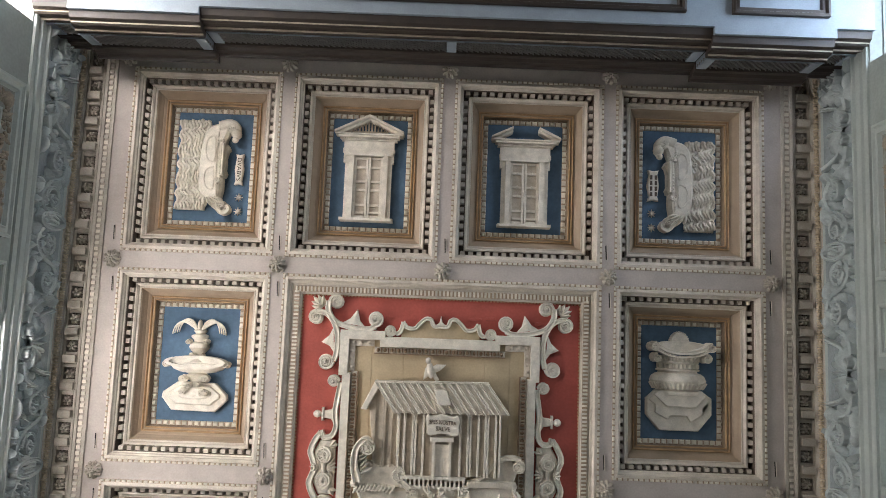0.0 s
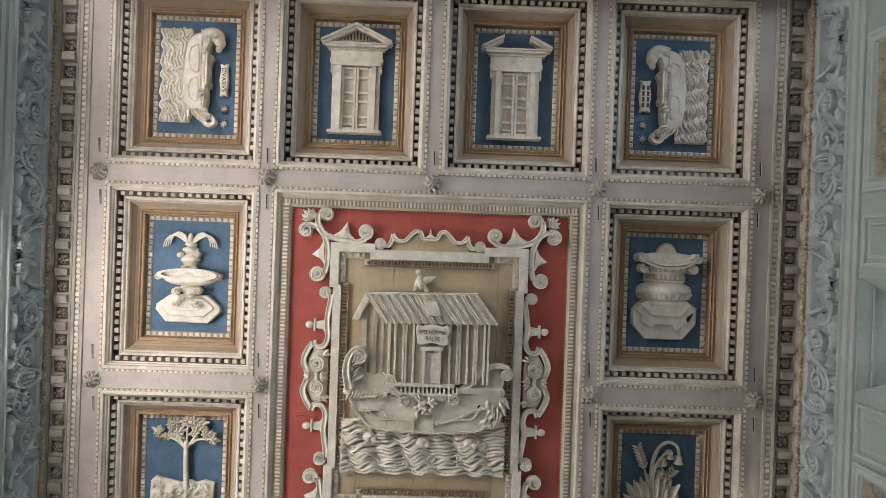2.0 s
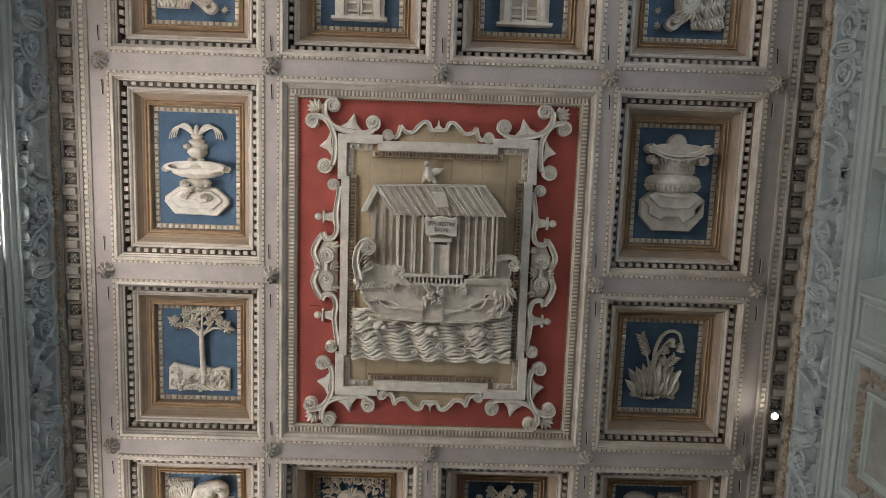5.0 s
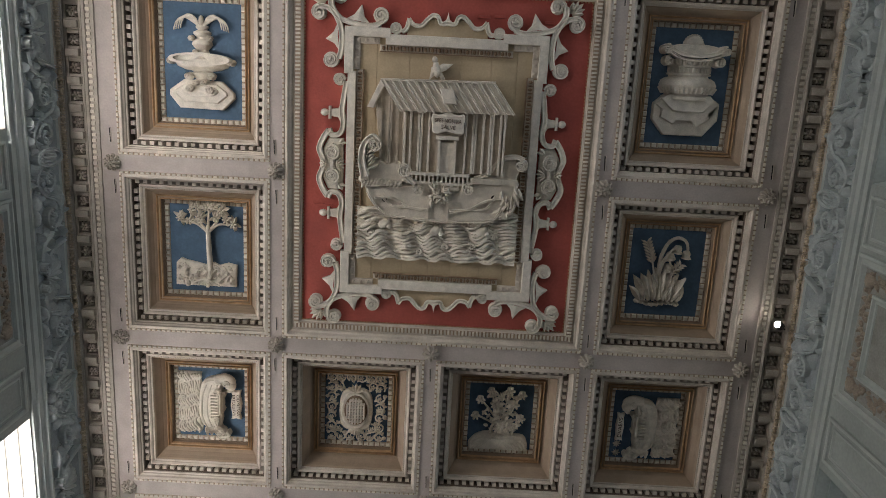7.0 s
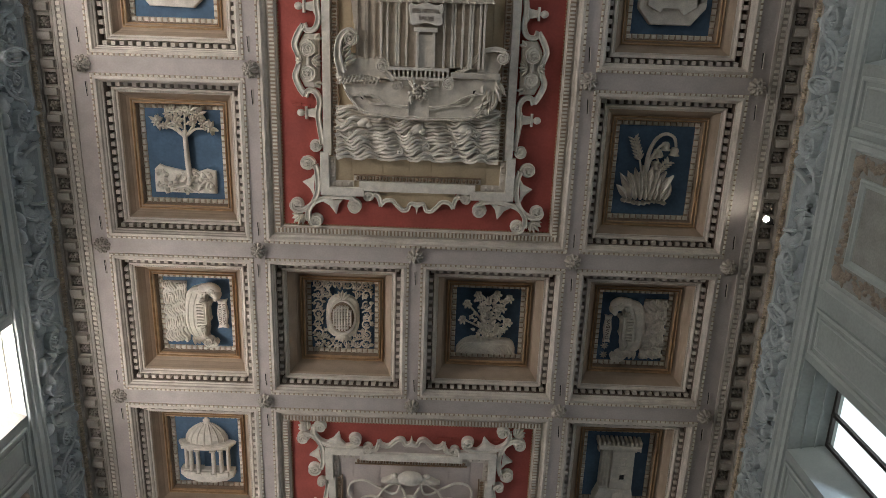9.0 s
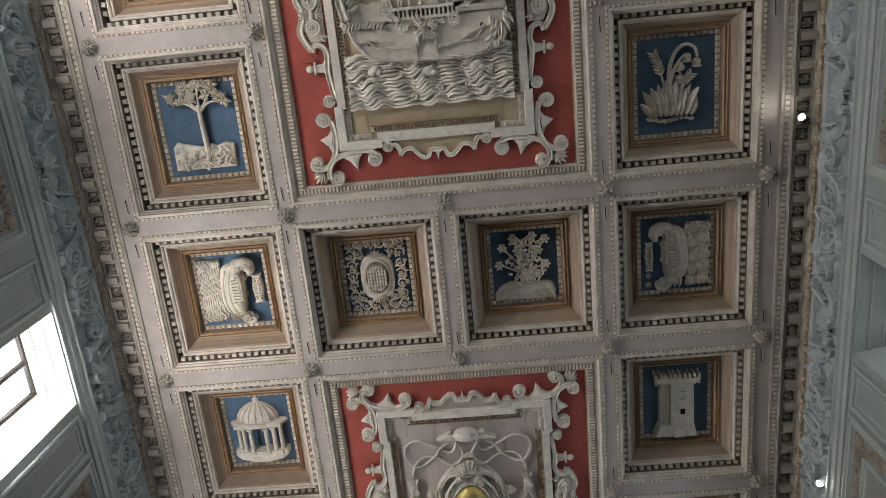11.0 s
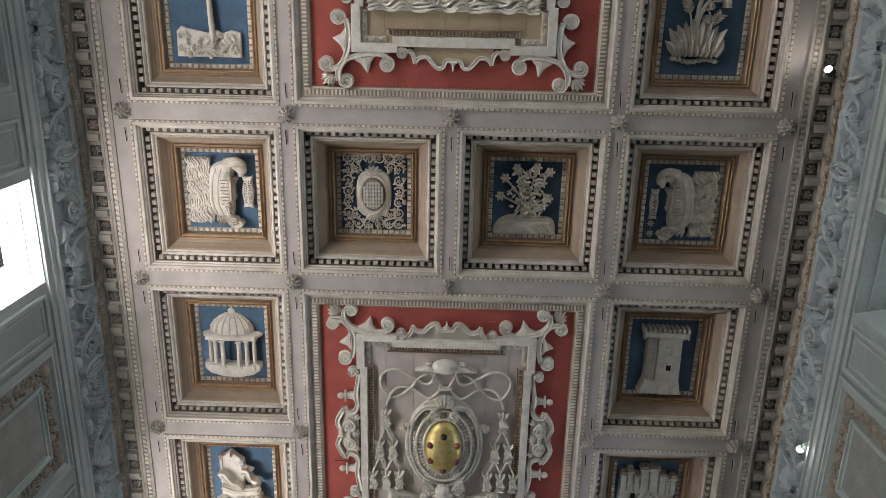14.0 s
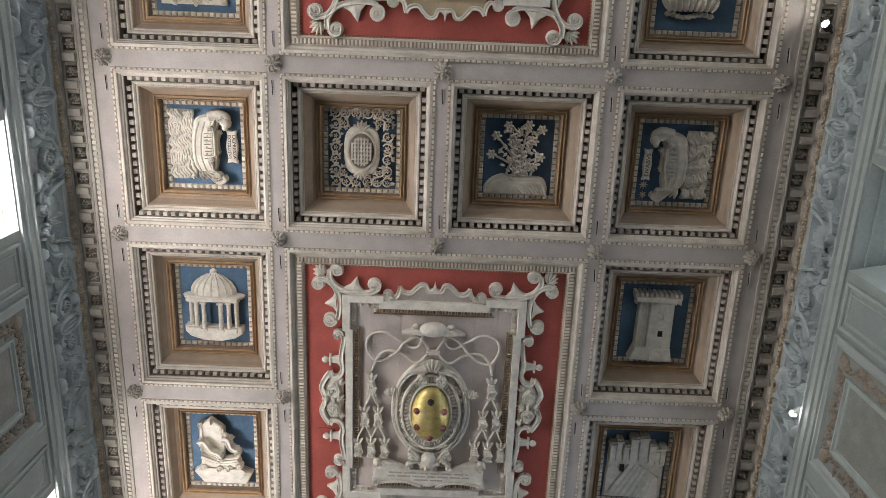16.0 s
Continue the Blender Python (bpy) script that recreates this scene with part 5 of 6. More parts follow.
    slab(bm, [(-0.45, 1.13), (-0.3, 1.2), (0.0, 1.22), (0.3, 1.2), (0.46, 1.12), (0.2, 1.11), (-0.2, 1.11)], 0.0, 0.1, 0.015)
    ball(bm, 0, 1.2, 0.07, 0.2, 0.11, 0.1, 0, 3)
    for s in (-1, 1):
        ball(bm, s * 0.25, 1.24, 0.06, 0.055, 0.038, 0.04, 0, 2)
    box(bm, -0.1, 0.1, 0.81, 0.86, 0.02, 0.1, 0.01)
    part("hat", bm, WHITE, g, "broad-brimmed stucco hat")
    for s in (-1, 1):
        bm = bmesh.new()
        for pts in ([(0.14, 1.14), (0.2, 0.93), (0.33, 0.88), (0.5, 1.0), (0.7, 1.12), (0.9, 1.05), (0.96, 0.88), (0.84, 0.68), (0.67, 0.68), (0.5, 0.83), (0.41, 0.97), (0.24, 1.05), (0.12, 0.96), (0.06, 0.86)],
                    [(0.06, 0.81), (0.24, 0.66), (0.47, 0.78), (0.7, 0.81), (0.82, 0.69), (0.88, 0.48)]):
            c = curve_pts([(s * x, y) for x, y in pts], 6)
            tube(bm, [(p[0], p[1], 0.03 + 0.02 * math.sin(i * 0.35)) for i, p in enumerate(c)], 0.018, 1.0)
        part("cord", bm, WHITE, g, "looped stucco cord", smooth=True)
        for j in range(3):
            y = 0.38 - j * 0.53
            for i in range(j + 1):
                bm = bmesh.new()
                x = s * 0.88 + (i - j / 2) * 0.2
                for d in (-1, 0, 1):
                    leaf(bm, x + d * 0.02, y - 0.04, 0.03, math.pi / 2 - d * 0.55, 0.11, 0.05, 0.035)
                ball(bm, x, y - 0.05, 0.035, 0.055, 0.03, 0.04)
                ball(bm, x, y - 0.15, 0.02, 0.062, 0.11, 0.05, 0, 2)
                for d in range(5):
                    f = -0.05 + d * 0.025
                    tube(bm, [(x + f * 0.6 - 0.02, y - 0.07, 0.055), (x + f + 0.025, y - 0.15, 0.075), (x + f - 0.012, y - 0.25, 0.045), (x + f + 0.02, y - 0.29, 0.03)], 0.013, sides=5)
                if j < 2:
                    for o in (-0.1, 0.1):
                        tube(bm, [(x, y - 0.24, 0.03), (x + o * 0.5, y - 0.36, 0.035), (x + o, y - 0.48, 0.03)], 0.014, sides=5)
                part("tassel", bm, WHITE, g)
    # tablet with a worn inscription
    bm = bmesh.new()
    slab(bm, curve_pts([(-0.78, -1.04), (-0.6, -1.0), (-0.4, -1.08), (0.0, -1.12), (0.4, -1.08), (0.62, -1.0), (0.8, -1.05), (0.84, -1.2), (0.8, -1.34), (0.5, -1.32), (0.2, -1.36), (0.0, -1.42), (-0.2, -1.36), (-0.5, -1.32), (-0.8, -1.34), (-0.84, -1.2)], 3), 0.0, 0.08, 0.02)
    for s in (-1, 1):
        volute(bm, s * 0.78, -1.04, 0.085, 0.02, 0.12, 0, 1.5 * s)
        volute(bm, s * 0.8, -1.34, 0.07, 0.02, 0.12, 0, -1.5 * s)
        strap(bm, curve_pts([(s * 0.7, -1.0), (s * 0.5, -1.02), (s * 0.36, -1.1), (s * 0.1, -1.13)], 5), 0.035, 0.06, 0.1)
        strap(bm, curve_pts([(s * 0.76, -1.36), (s * 0.5, -1.32), (s * 0.3, -1.33), (s * 0.12, -1.41)], 5), 0.035, 0.06, 0.1)
    tab = part("tablet", bm, WHITE, g, "scrolled tablet with a worn inscription")
    for j, (w, y) in enumerate(((0.6, -1.17), (0.62, -1.23), (0.22, -1.29))):
        bm = bmesh.new()
        x = -w
        rn = random.Random(j)
        while x < w:
            l = rn.uniform(0.1, 0.22)
            box(bm, x, min(w, x + l), y - 0.012, y + 0.012, 0.078, 0.0825)
            x += l + 0.03
        part("inscription", bm, STONE, tab)
    return g


arms()


# ---- small reliefs in the coffers ----
def at(col, row, dy=0.0, turn=0.0):
    return ceiling_pose(CENTRES[col], MIDS[row] + dy, Z + 0.452 + cove_of(col, row)[1], turn) @ DEEP


def revolve(bm, rows, depth=0.6, sides=12, x=0.0):
    """A half-round turned form in front of the field: rows are (y, radius)."""
    rows = [(rows[0][0], 0.002)] + list(rows) + [(rows[-1][0], 0.002)]
    rings = [[bm.verts.new((x + r * math.cos(k * math.pi / sides), y, depth * r * math.sin(k * math.pi / sides))) for k in range(sides + 1)] for y, r in rows]
    for a, b in zip(rings, rings[1:]):
        for k in range(sides):
            bm.faces.new((a[k], a[k + 1], b[k + 1], b[k]))


def window_relief(col, broken):
    g = thing("window_relief", at(col, 0, -0.03), "ivory stucco window with a broken pediment" if broken else "ivory stucco window with a triangular pediment", "relief", "window reliefs")
    for x0, x1 in ((-0.325, -0.20), (0.20, 0.325)):
        bm = bmesh.new()
        box(bm, x0, x1, -0.68, 0.26, 0, 0.06)
        box(bm, x0 + (0.05 if x0 < 0 else 0), x1 - (0 if x0 < 0 else 0.05), -0.68, 0.24, 0.06, 0.085, 0.004)
        part("jamb", bm, WHITE, g)
    bm = bmesh.new()
    box(bm, -0.36, 0.36, 0.24, 0.30, 0, 0.08)
    box(bm, -0.35, -0.326, 0.1, 0.26, 0, 0.07)
    box(bm, 0.326, 0.35, 0.1, 0.26, 0, 0.07)
    box(bm, -0.33, 0.33, 0.2, 0.245, 0, 0.1)
    part("architrave", bm, WHITE, g)
    bm = bmesh.new()
    box(bm, -0.35, 0.35, 0.3, 0.41, 0, 0.07)
    box(bm, -0.39, 0.39, 0.41, 0.425, 0, 0.1)
    for i in range(26):
        x = -0.375 + i * 0.03
        box(bm, x - 0.009, x + 0.009, 0.425, 0.447, 0, 0.115)
    box(bm, -0.42, 0.42, 0.447, 0.475, 0, 0.14)
    box(bm, -0.47, 0.47, 0.475, 0.5, 0, 0.16, 0.004)
    part("cornice", bm, WHITE, g)
    for s in (-1, 1):
        bm = bmesh.new()
        f = 0.62 if broken else 1.0
        a, b = (s * 0.48, 0.5), (s * 0.48 * (1 - f), 0.5 + 0.23 * f)
        slab(bm, [a, (a[0], 0.535), (b[0], b[1] + 0.035), b], 0, 0.165, 0.005)
        slab(bm, [(a[0] - s * 0.1, 0.5), (b[0], b[1] - 0.035), (b[0], b[1]), (a[0], 0.5)], 0, 0.12, 0.004)
        part("pediment", bm, WHITE, g)
    if not broken:
        bm = bmesh.new()
        box(bm, -0.25, 0.25, 0.5, 0.56, 0, 0.04)
        for i in range(12):
            x = -0.24 + i * 0.044
            box(bm, x - 0.01, x + 0.01, 0.54, 0.6 + 0.09 * (1 - abs(x) / 0.25), 0, 0.06)
        part("tympanum", bm, BOARD, g)
    # board toned darker than the shutter rails, for shade in the panels
    bm = bmesh.new()
    box(bm, -0.22, 0.22, -0.68, 0.22, 0, 0.02)
    part("shutter_board", bm, BOARD, g)
    for s in (-1, 1):
        bm = bmesh.new()
        x0, x1 = sorted((s * 0.002, s * 0.2))
        for xa, xb in ((x0, x0 + 0.034), (x1 - 0.034, x1)):
            box(bm, xa, xb, -0.67, 0.19, 0.018, 0.05, 0.003)
        for v in (0.172, 0.04, -0.16, -0.28, -0.49, -0.60, -0.655):
            box(bm, x0 + 0.034, x1 - 0.034, v - 0.018, v + 0.018, 0.018, 0.048, 0.003)
        leafp = part("shutter", bm, WHITE, g)
        if broken:
            bm = bmesh.new()
            for v in (-0.15, -0.28, 0.04):
                ball(bm, (x0 + x1) / 2, v, 0.05, 0.02, 0.02, 0.02)
            part("knob", bm, WHITE, leafp)
    bm = bmesh.new()
    box(bm, -0.37, 0.37, -0.73, -0.68, 0, 0.14, 0.006)
    part("sill", bm, WHITE, g)


window_relief(1, False)
window_relief(2, True)


def ring_band(bm, outer, inner, z0, z1):
    """A flat raised rim between two outlines of equal count, with a slope down to its inside."""
    rows = [[bm.verts.new((x, y, z)) for x, y in pts] for pts, z in ((outer, z0), (outer, z1), (inner, z1), (inner, z1 - 0.05))]
    n = len(outer)
    for a, b in zip(rows, rows[1:]):
        for i in range(n):
            bm.faces.new((a[i], a[(i + 1) % n], b[(i + 1) % n], b[i]))


def fountain_relief():
    g = thing("fountain_relief", at(0, 1), "ivory stucco two-tier fountain on an octagonal base", "relief")
    bm = bmesh.new()
    out = [(-0.44, -0.45), (-0.3, -0.62), (0.28, -0.63), (0.44, -0.47), (0.43, -0.4), (0.27, -0.25), (-0.24, -0.24), (-0.43, -0.38)]
    slab(bm, out, 0, 0.07, 0.012)
    slab(bm, [(x * 0.8, -0.41 + (y + 0.43) * 0.66) for x, y in out], 0.068, 0.1, 0.012)
    slab(bm, oval(0, -0.385, 0.24, 0.075), 0.098, 0.12, 0.01)
    part("base", bm, WHITE, g)
    bm = bmesh.new()
    revolve(bm, [(-0.45, 0.15), (-0.42, 0.17), (-0.38, 0.15), (-0.34, 0.09), (-0.26, 0.07), (-0.2, 0.12), (-0.15, 0.16), (-0.12, 0.1)], 0.75)
    for s in (-1, 1):
        volute(bm, s * 0.15, -0.19, 0.06, 0.06, 0.16, 0, 1.5 * s)
        volute(bm, s * 0.13, -0.36, 0.065, 0.06, 0.17, 0, -1.5 * s)
        volute(bm, s * 0.05, -0.27, 0.045, 0.1, 0.18, 0, 1.4 * s)
    part("pedestal", bm, WHITE, g)
    bm = bmesh.new()
    revolve(bm, [(-0.13, 0.1), (-0.11, 0.24), (-0.07, 0.34), (-0.01, 0.385), (0.01, 0.39)], 0.36, 20)
    ring_band(bm, oval(0, 0.03, 0.41, 0.085), oval(0, 0.035, 0.345, 0.05), 0.02, 0.15)
    slab(bm, oval(0, 0.035, 0.36, 0.06), 0.02, 0.09, 0.004)
    for s in (-1, 1):
        volute(bm, s * 0.4, 0.0, 0.055, 0.0, 0.13, 0, 1.4 * s)
    part("basin", bm, WHITE, g)
    bm = bmesh.new()
    revolve(bm, [(0.03, 0.13), (0.07, 0.1), (0.1, 0.06), (0.13, 0.055), (0.17, 0.1), (0.22, 0.14), (0.27, 0.125), (0.3, 0.075), (0.33, 0.09), (0.36, 0.12), (0.385, 0.115), (0.41, 0.06), (0.44, 0.09), (0.46, 0.085), (0.48, 0.04)], 0.9)
    for s in (-1, 1):
        volute(bm, s * 0.12, 0.3, 0.045, 0.04, 0.12, 0, 1.4 * s)
        volute(bm, s * 0.07, 0.12, 0.04, 0.04, 0.11, 0, -1.4 * s)
    part("urn", bm, WHITE, g)
    for s in (-1, 1):
        bm = bmesh.new()
        for o in (0.0, 0.03, 0.06, 0.09):
            tube(bm, [(p[0], p[1], 0.045) for p in curve_pts([(s * 0.03, 0.46), (s * (0.09 + o), 0.57 - o * 0.2), (s * (0.18 + o), 0.6 - o * 0.5), (s * (0.25 + o), 0.52 - o * 0.4), (s * (0.275 + o), 0.42 - o * 0.3)], 5)], 0.015, 1.0, 0.008)
        part("water_jet", bm, WHITE, g, smooth=True)
    bm = bmesh.new()
    ball(bm, 0, 0.52, 0.04, 0.035, 0.08, 0.04, 0, 2)
    part("finial", bm, WHITE, g)


fountain_relief()


def well_relief():
    g = thing("well_relief", at(3, 1), "ivory stucco urn-shaped well head on an octagonal base", "relief")
    X = -0.02
    bm = bmesh.new()
    slab(bm, [(X - 0.44, -0.22), (X - 0.44, -0.44), (X - 0.27, -0.64), (X + 0.26, -0.64), (X + 0.44, -0.42), (X + 0.44, -0.2), (X + 0.34, -0.13), (X - 0.34, -0.13)], 0, 0.08, 0.012)
    part("plinth", bm, WHITE, g)
    bm = bmesh.new()
    slab(bm, [(X - 0.42, -0.23), (X - 0.33, -0.3), (X - 0.34, -0.4), (X - 0.17, -0.49), (X - 0.13, -0.435), (X + 0.09, -0.44), (X + 0.14, -0.52), (X + 0.32, -0.4), (X + 0.3, -0.33), (X + 0.42, -0.22), (X + 0.33, -0.14), (X - 0.35, -0.14)], 0.078, 0.115, 0.008)
    part("lower_step", bm, WHITE, g)
    bm = bmesh.new()
    slab(bm, [(X - 0.37, -0.155), (X - 0.2, -0.31), (X + 0.2, -0.32), (X + 0.34, -0.16), (X + 0.28, -0.1), (X - 0.28, -0.1)], 0.112, 0.15, 0.008)
    part("upper_step", bm, WHITE, g)
    bm = bmesh.new()
    revolve(bm, [(-0.17, 0.28), (-0.16, 0.33), (-0.12, 0.34), (-0.1, 0.3), (-0.085, 0.3), (-0.07, 0.33), (-0.03, 0.37), (0.03, 0.385), (0.09, 0.36), (0.12, 0.31), (0.13, 0.27), (0.15, 0.265), (0.16, 0.3), (0.175, 0.3), (0.19, 0.27), (0.25, 0.27), (0.26, 0.29), (0.28, 0.29), (0.3, 0.28), (0.36, 0.31)], 0.6, 22, X)
    part("bowl", bm, WHITE, g, "urn body with swelling belly")
    for y0, y1, r0, r1, n in ((-0.08, 0.0, 0.335, 0.385, 19), (0.19, 0.25, 0.275, 0.275, 15), (0.29, 0.36, 0.285, 0.315, 15)):
        for i in range(n):
            a = (i + 0.5) * math.pi / n
            rib = bmesh.new()
            tube(rib, [(X + r0 * math.cos(a), y0, 0.6 * r0 * math.sin(a)), (X + r1 * math.cos(a), y1, 0.6 * r1 * math.sin(a))], 0.02, sides=5)
            part("rib", rib, WHITE, g)
    bm = bmesh.new()
    for o, w in ((0.0, 0.05), (0.055, 0.03)):
        strap(bm, curve_pts([(X - 0.36, 0.5 - o), (X - 0.2, 0.425 - o), (X, 0.4 - o), (X + 0.2, 0.425 - o), (X + 0.36, 0.5 - o)], 5), w, 0.1, 0.235)
    slab(bm, curve_pts([(X - 0.38, 0.5), (X - 0.2, 0.4), (X, 0.37), (X + 0.2, 0.4), (X + 0.38, 0.5), (X + 0.2, 0.55), (X, 0.56), (X - 0.2, 0.55)], 4), 0, 0.12, 0.01)
    for s in (-1, 1):
        volute(bm, X + s * 0.385, 0.475, 0.075, 0.05, 0.24, math.pi / 2, 1.5 * s)
        volute(bm, X + s * 0.335, 0.33, 0.075, 0.03, 0.2, math.pi / 2, -1.5 * s)
    part("rim", bm, WHITE, g, "curved rim with scrolled ends")
    bm = bmesh.new()
    disc(bm, X, 0.545, 0.125, 0, 0.09, 20)
    for i in range(15):
        a = (i - 0.5) * math.pi / 13
        ball(bm, X + 0.125 * math.cos(a), 0.55 + 0.125 * math.sin(a), 0.06, 0.018, 0.018, 0.03)
    part("mouth", bm, WHITE, g)


well_relief()


def tree_relief():
    g = thing("tree_relief", at(0, 2, -0.03), "ivory stucco tree with leafy crown on rocky ground", "relief")
    rn = random.Random(4)
    bm = bmesh.new()
    tube(bm, [(p[0], p[1], 0.06) for p in curve_pts([(0.0, -0.5), (0.06, -0.38), (0.05, -0.1), (0.04, 0.2), (0.04, 0.32)], 5)], 0.045, 1.0, 0.03, 9)
    for x, y in ((-0.28, 0.36), (-0.15, 0.48), (0.05, 0.52), (0.22, 0.48), (0.34, 0.34)):
        tube(bm, [(p[0], p[1], 0.06) for p in curve_pts([(0.04, 0.22), ((0.04 + x) / 2, 0.34), (x, y)], 5)], 0.022, 1.0, 0.012)
    part("trunk", bm, WHITE, g, smooth=True)
    bm = bmesh.new()
    for x, y in ((-0.34, 0.42), (-0.18, 0.54), (-0.06, 0.42), (0.04, 0.58), (0.16, 0.44), (0.24, 0.55), (0.4, 0.36), (0.3, 0.42), (-0.22, 0.38), (-0.1, 0.58), (0.13, 0.6)):
        flower(bm, x, y, 0.06, rn.uniform(0.055, 0.08), 6, 0.04)
        for k in range(6):
            leaf(bm, x, y, 0.05, rn.uniform(0, 6.28), rn.uniform(0.09, 0.13), 0.05, 0.03)
    part("crown", bm, WHITE, g)
    bm = bmesh.new()
    slab(bm, [(-0.44, -0.57), (0.42, -0.57), (0.43, -0.25), (0.3, -0.22), (0.18, -0.26), (0.1, -0.22), (-0.02, -0.26), (-0.15, -0.23), (-0.3, -0.2), (-0.36, -0.17), (-0.43, -0.24)], 0, 0.05, 0.01)
    for k in range(46):
        ball(bm, rn.uniform(-0.39, 0.38), rn.uniform(-0.54, -0.27), 0.045, rn.uniform(0.03, 0.08), rn.uniform(0.02, 0.045), rn.uniform(0.03, 0.07), rn.uniform(0, 3))
    for k in range(5):
        tube(bm, [(p[0], p[1], 0.09) for p in curve_pts([(0.02, -0.45), (0.1 - k * 0.06, -0.5), (0.2 - k * 0.1, -0.55)], 4)], 0.022, 1.0, 0.012)
    part("rocky_ground", bm, WHITE, g)


tree_relief()


def plant_relief():
    g = thing("plant_relief", at(3, 2, -0.06) @ pose(-0.09, 0, 0), "ivory stucco flowering plant rising from broad leaves", "relief")
    rn = random.Random(6)
    bm = bmesh.new()
    for k in range(15):
        x = -0.26 + 0.52 * k / 14
        leaf(bm, x * 0.75, -0.42, 0.03 + 0.02 * (k % 3), math.pi / 2 - x * 1.3, 0.46 - 0.35 * abs(x) - 0.07 * (k % 2), 0.12, 0.07, -x * 1.4)
    for k in range(9):
        x = -0.26 + 0.52 * k / 8
        leaf(bm, x, -0.45, 0.08, math.pi / 2 - x * 1.8, 0.26, 0.1, 0.06, 0.5 * (-1) ** k)
    part("leaf_tuft", bm, WHITE, g)
    bm = bmesh.new()
    for k in range(9):
        ball(bm, -0.28 + 0.07 * k, -0.5 + 0.02 * math.cos(k), 0.04, 0.05, 0.04, 0.05)
    part("ground", bm, WHITE, g)
    bm = bmesh.new()
    tube(bm, [(p[0], p[1], 0.05) for p in curve_pts([(0.0, -0.25), (-0.02, 0.0), (0.0, 0.22), (0.08, 0.4), (0.2, 0.47), (0.32, 0.42), (0.36, 0.3)], 6)], 0.032, 1.0, 0.02)
    for o, y in ((0.0, 0.1), (0.04, 0.2), (0.09, 0.28)):
        tube(bm, [(p[0], p[1], 0.06) for p in curve_pts([(-0.01, y - 0.2), (0.03 + o, y), (0.1 + o, y + 0.04), (0.15 + o, y - 0.04)], 5)], 0.02, 1.0, 0.012)
    tube(bm, [(p[0], p[1], 0.05) for p in curve_pts([(-0.05, -0.2), (-0.12, 0.1), (-0.22, 0.36)], 6)], 0.018, 1.0, 0.01)
    tube(bm, [(p[0], p[1], 0.05) for p in curve_pts([(0.05, -0.2), (0.16, -0.05), (0.28, 0.06)], 6)], 0.018, 1.0, 0.01)
    part("stem", bm, WHITE, g, smooth=True)
    bm = bmesh.new()
    for x, y in ((0.36, 0.2), (0.23, 0.27), (0.13, 0.17), (0.12, 0.0)):
        revolve(bm, [(y + 0.085, 0.015), (y + 0.075, 0.045), (y + 0.04, 0.06), (y, 0.055), (y - 0.02, 0.062), (y - 0.03, 0.075)], 1.2, 10, x)
    for f in range(7):
        for s in (-1, 1):
            leaf(bm, -0.12 - 0.1 * f / 6, 0.1 + 0.27 * f / 6, 0.045, 1.9 + s * 0.8, 0.1, 0.035, 0.03)
            leaf(bm, 0.1 + 0.18 * f / 6, -0.1 + 0.17 * f / 6, 0.045, 0.9 + s * 0.9, 0.09, 0.035, 0.03)
    part("blossom", bm, WHITE, g)


plant_relief()


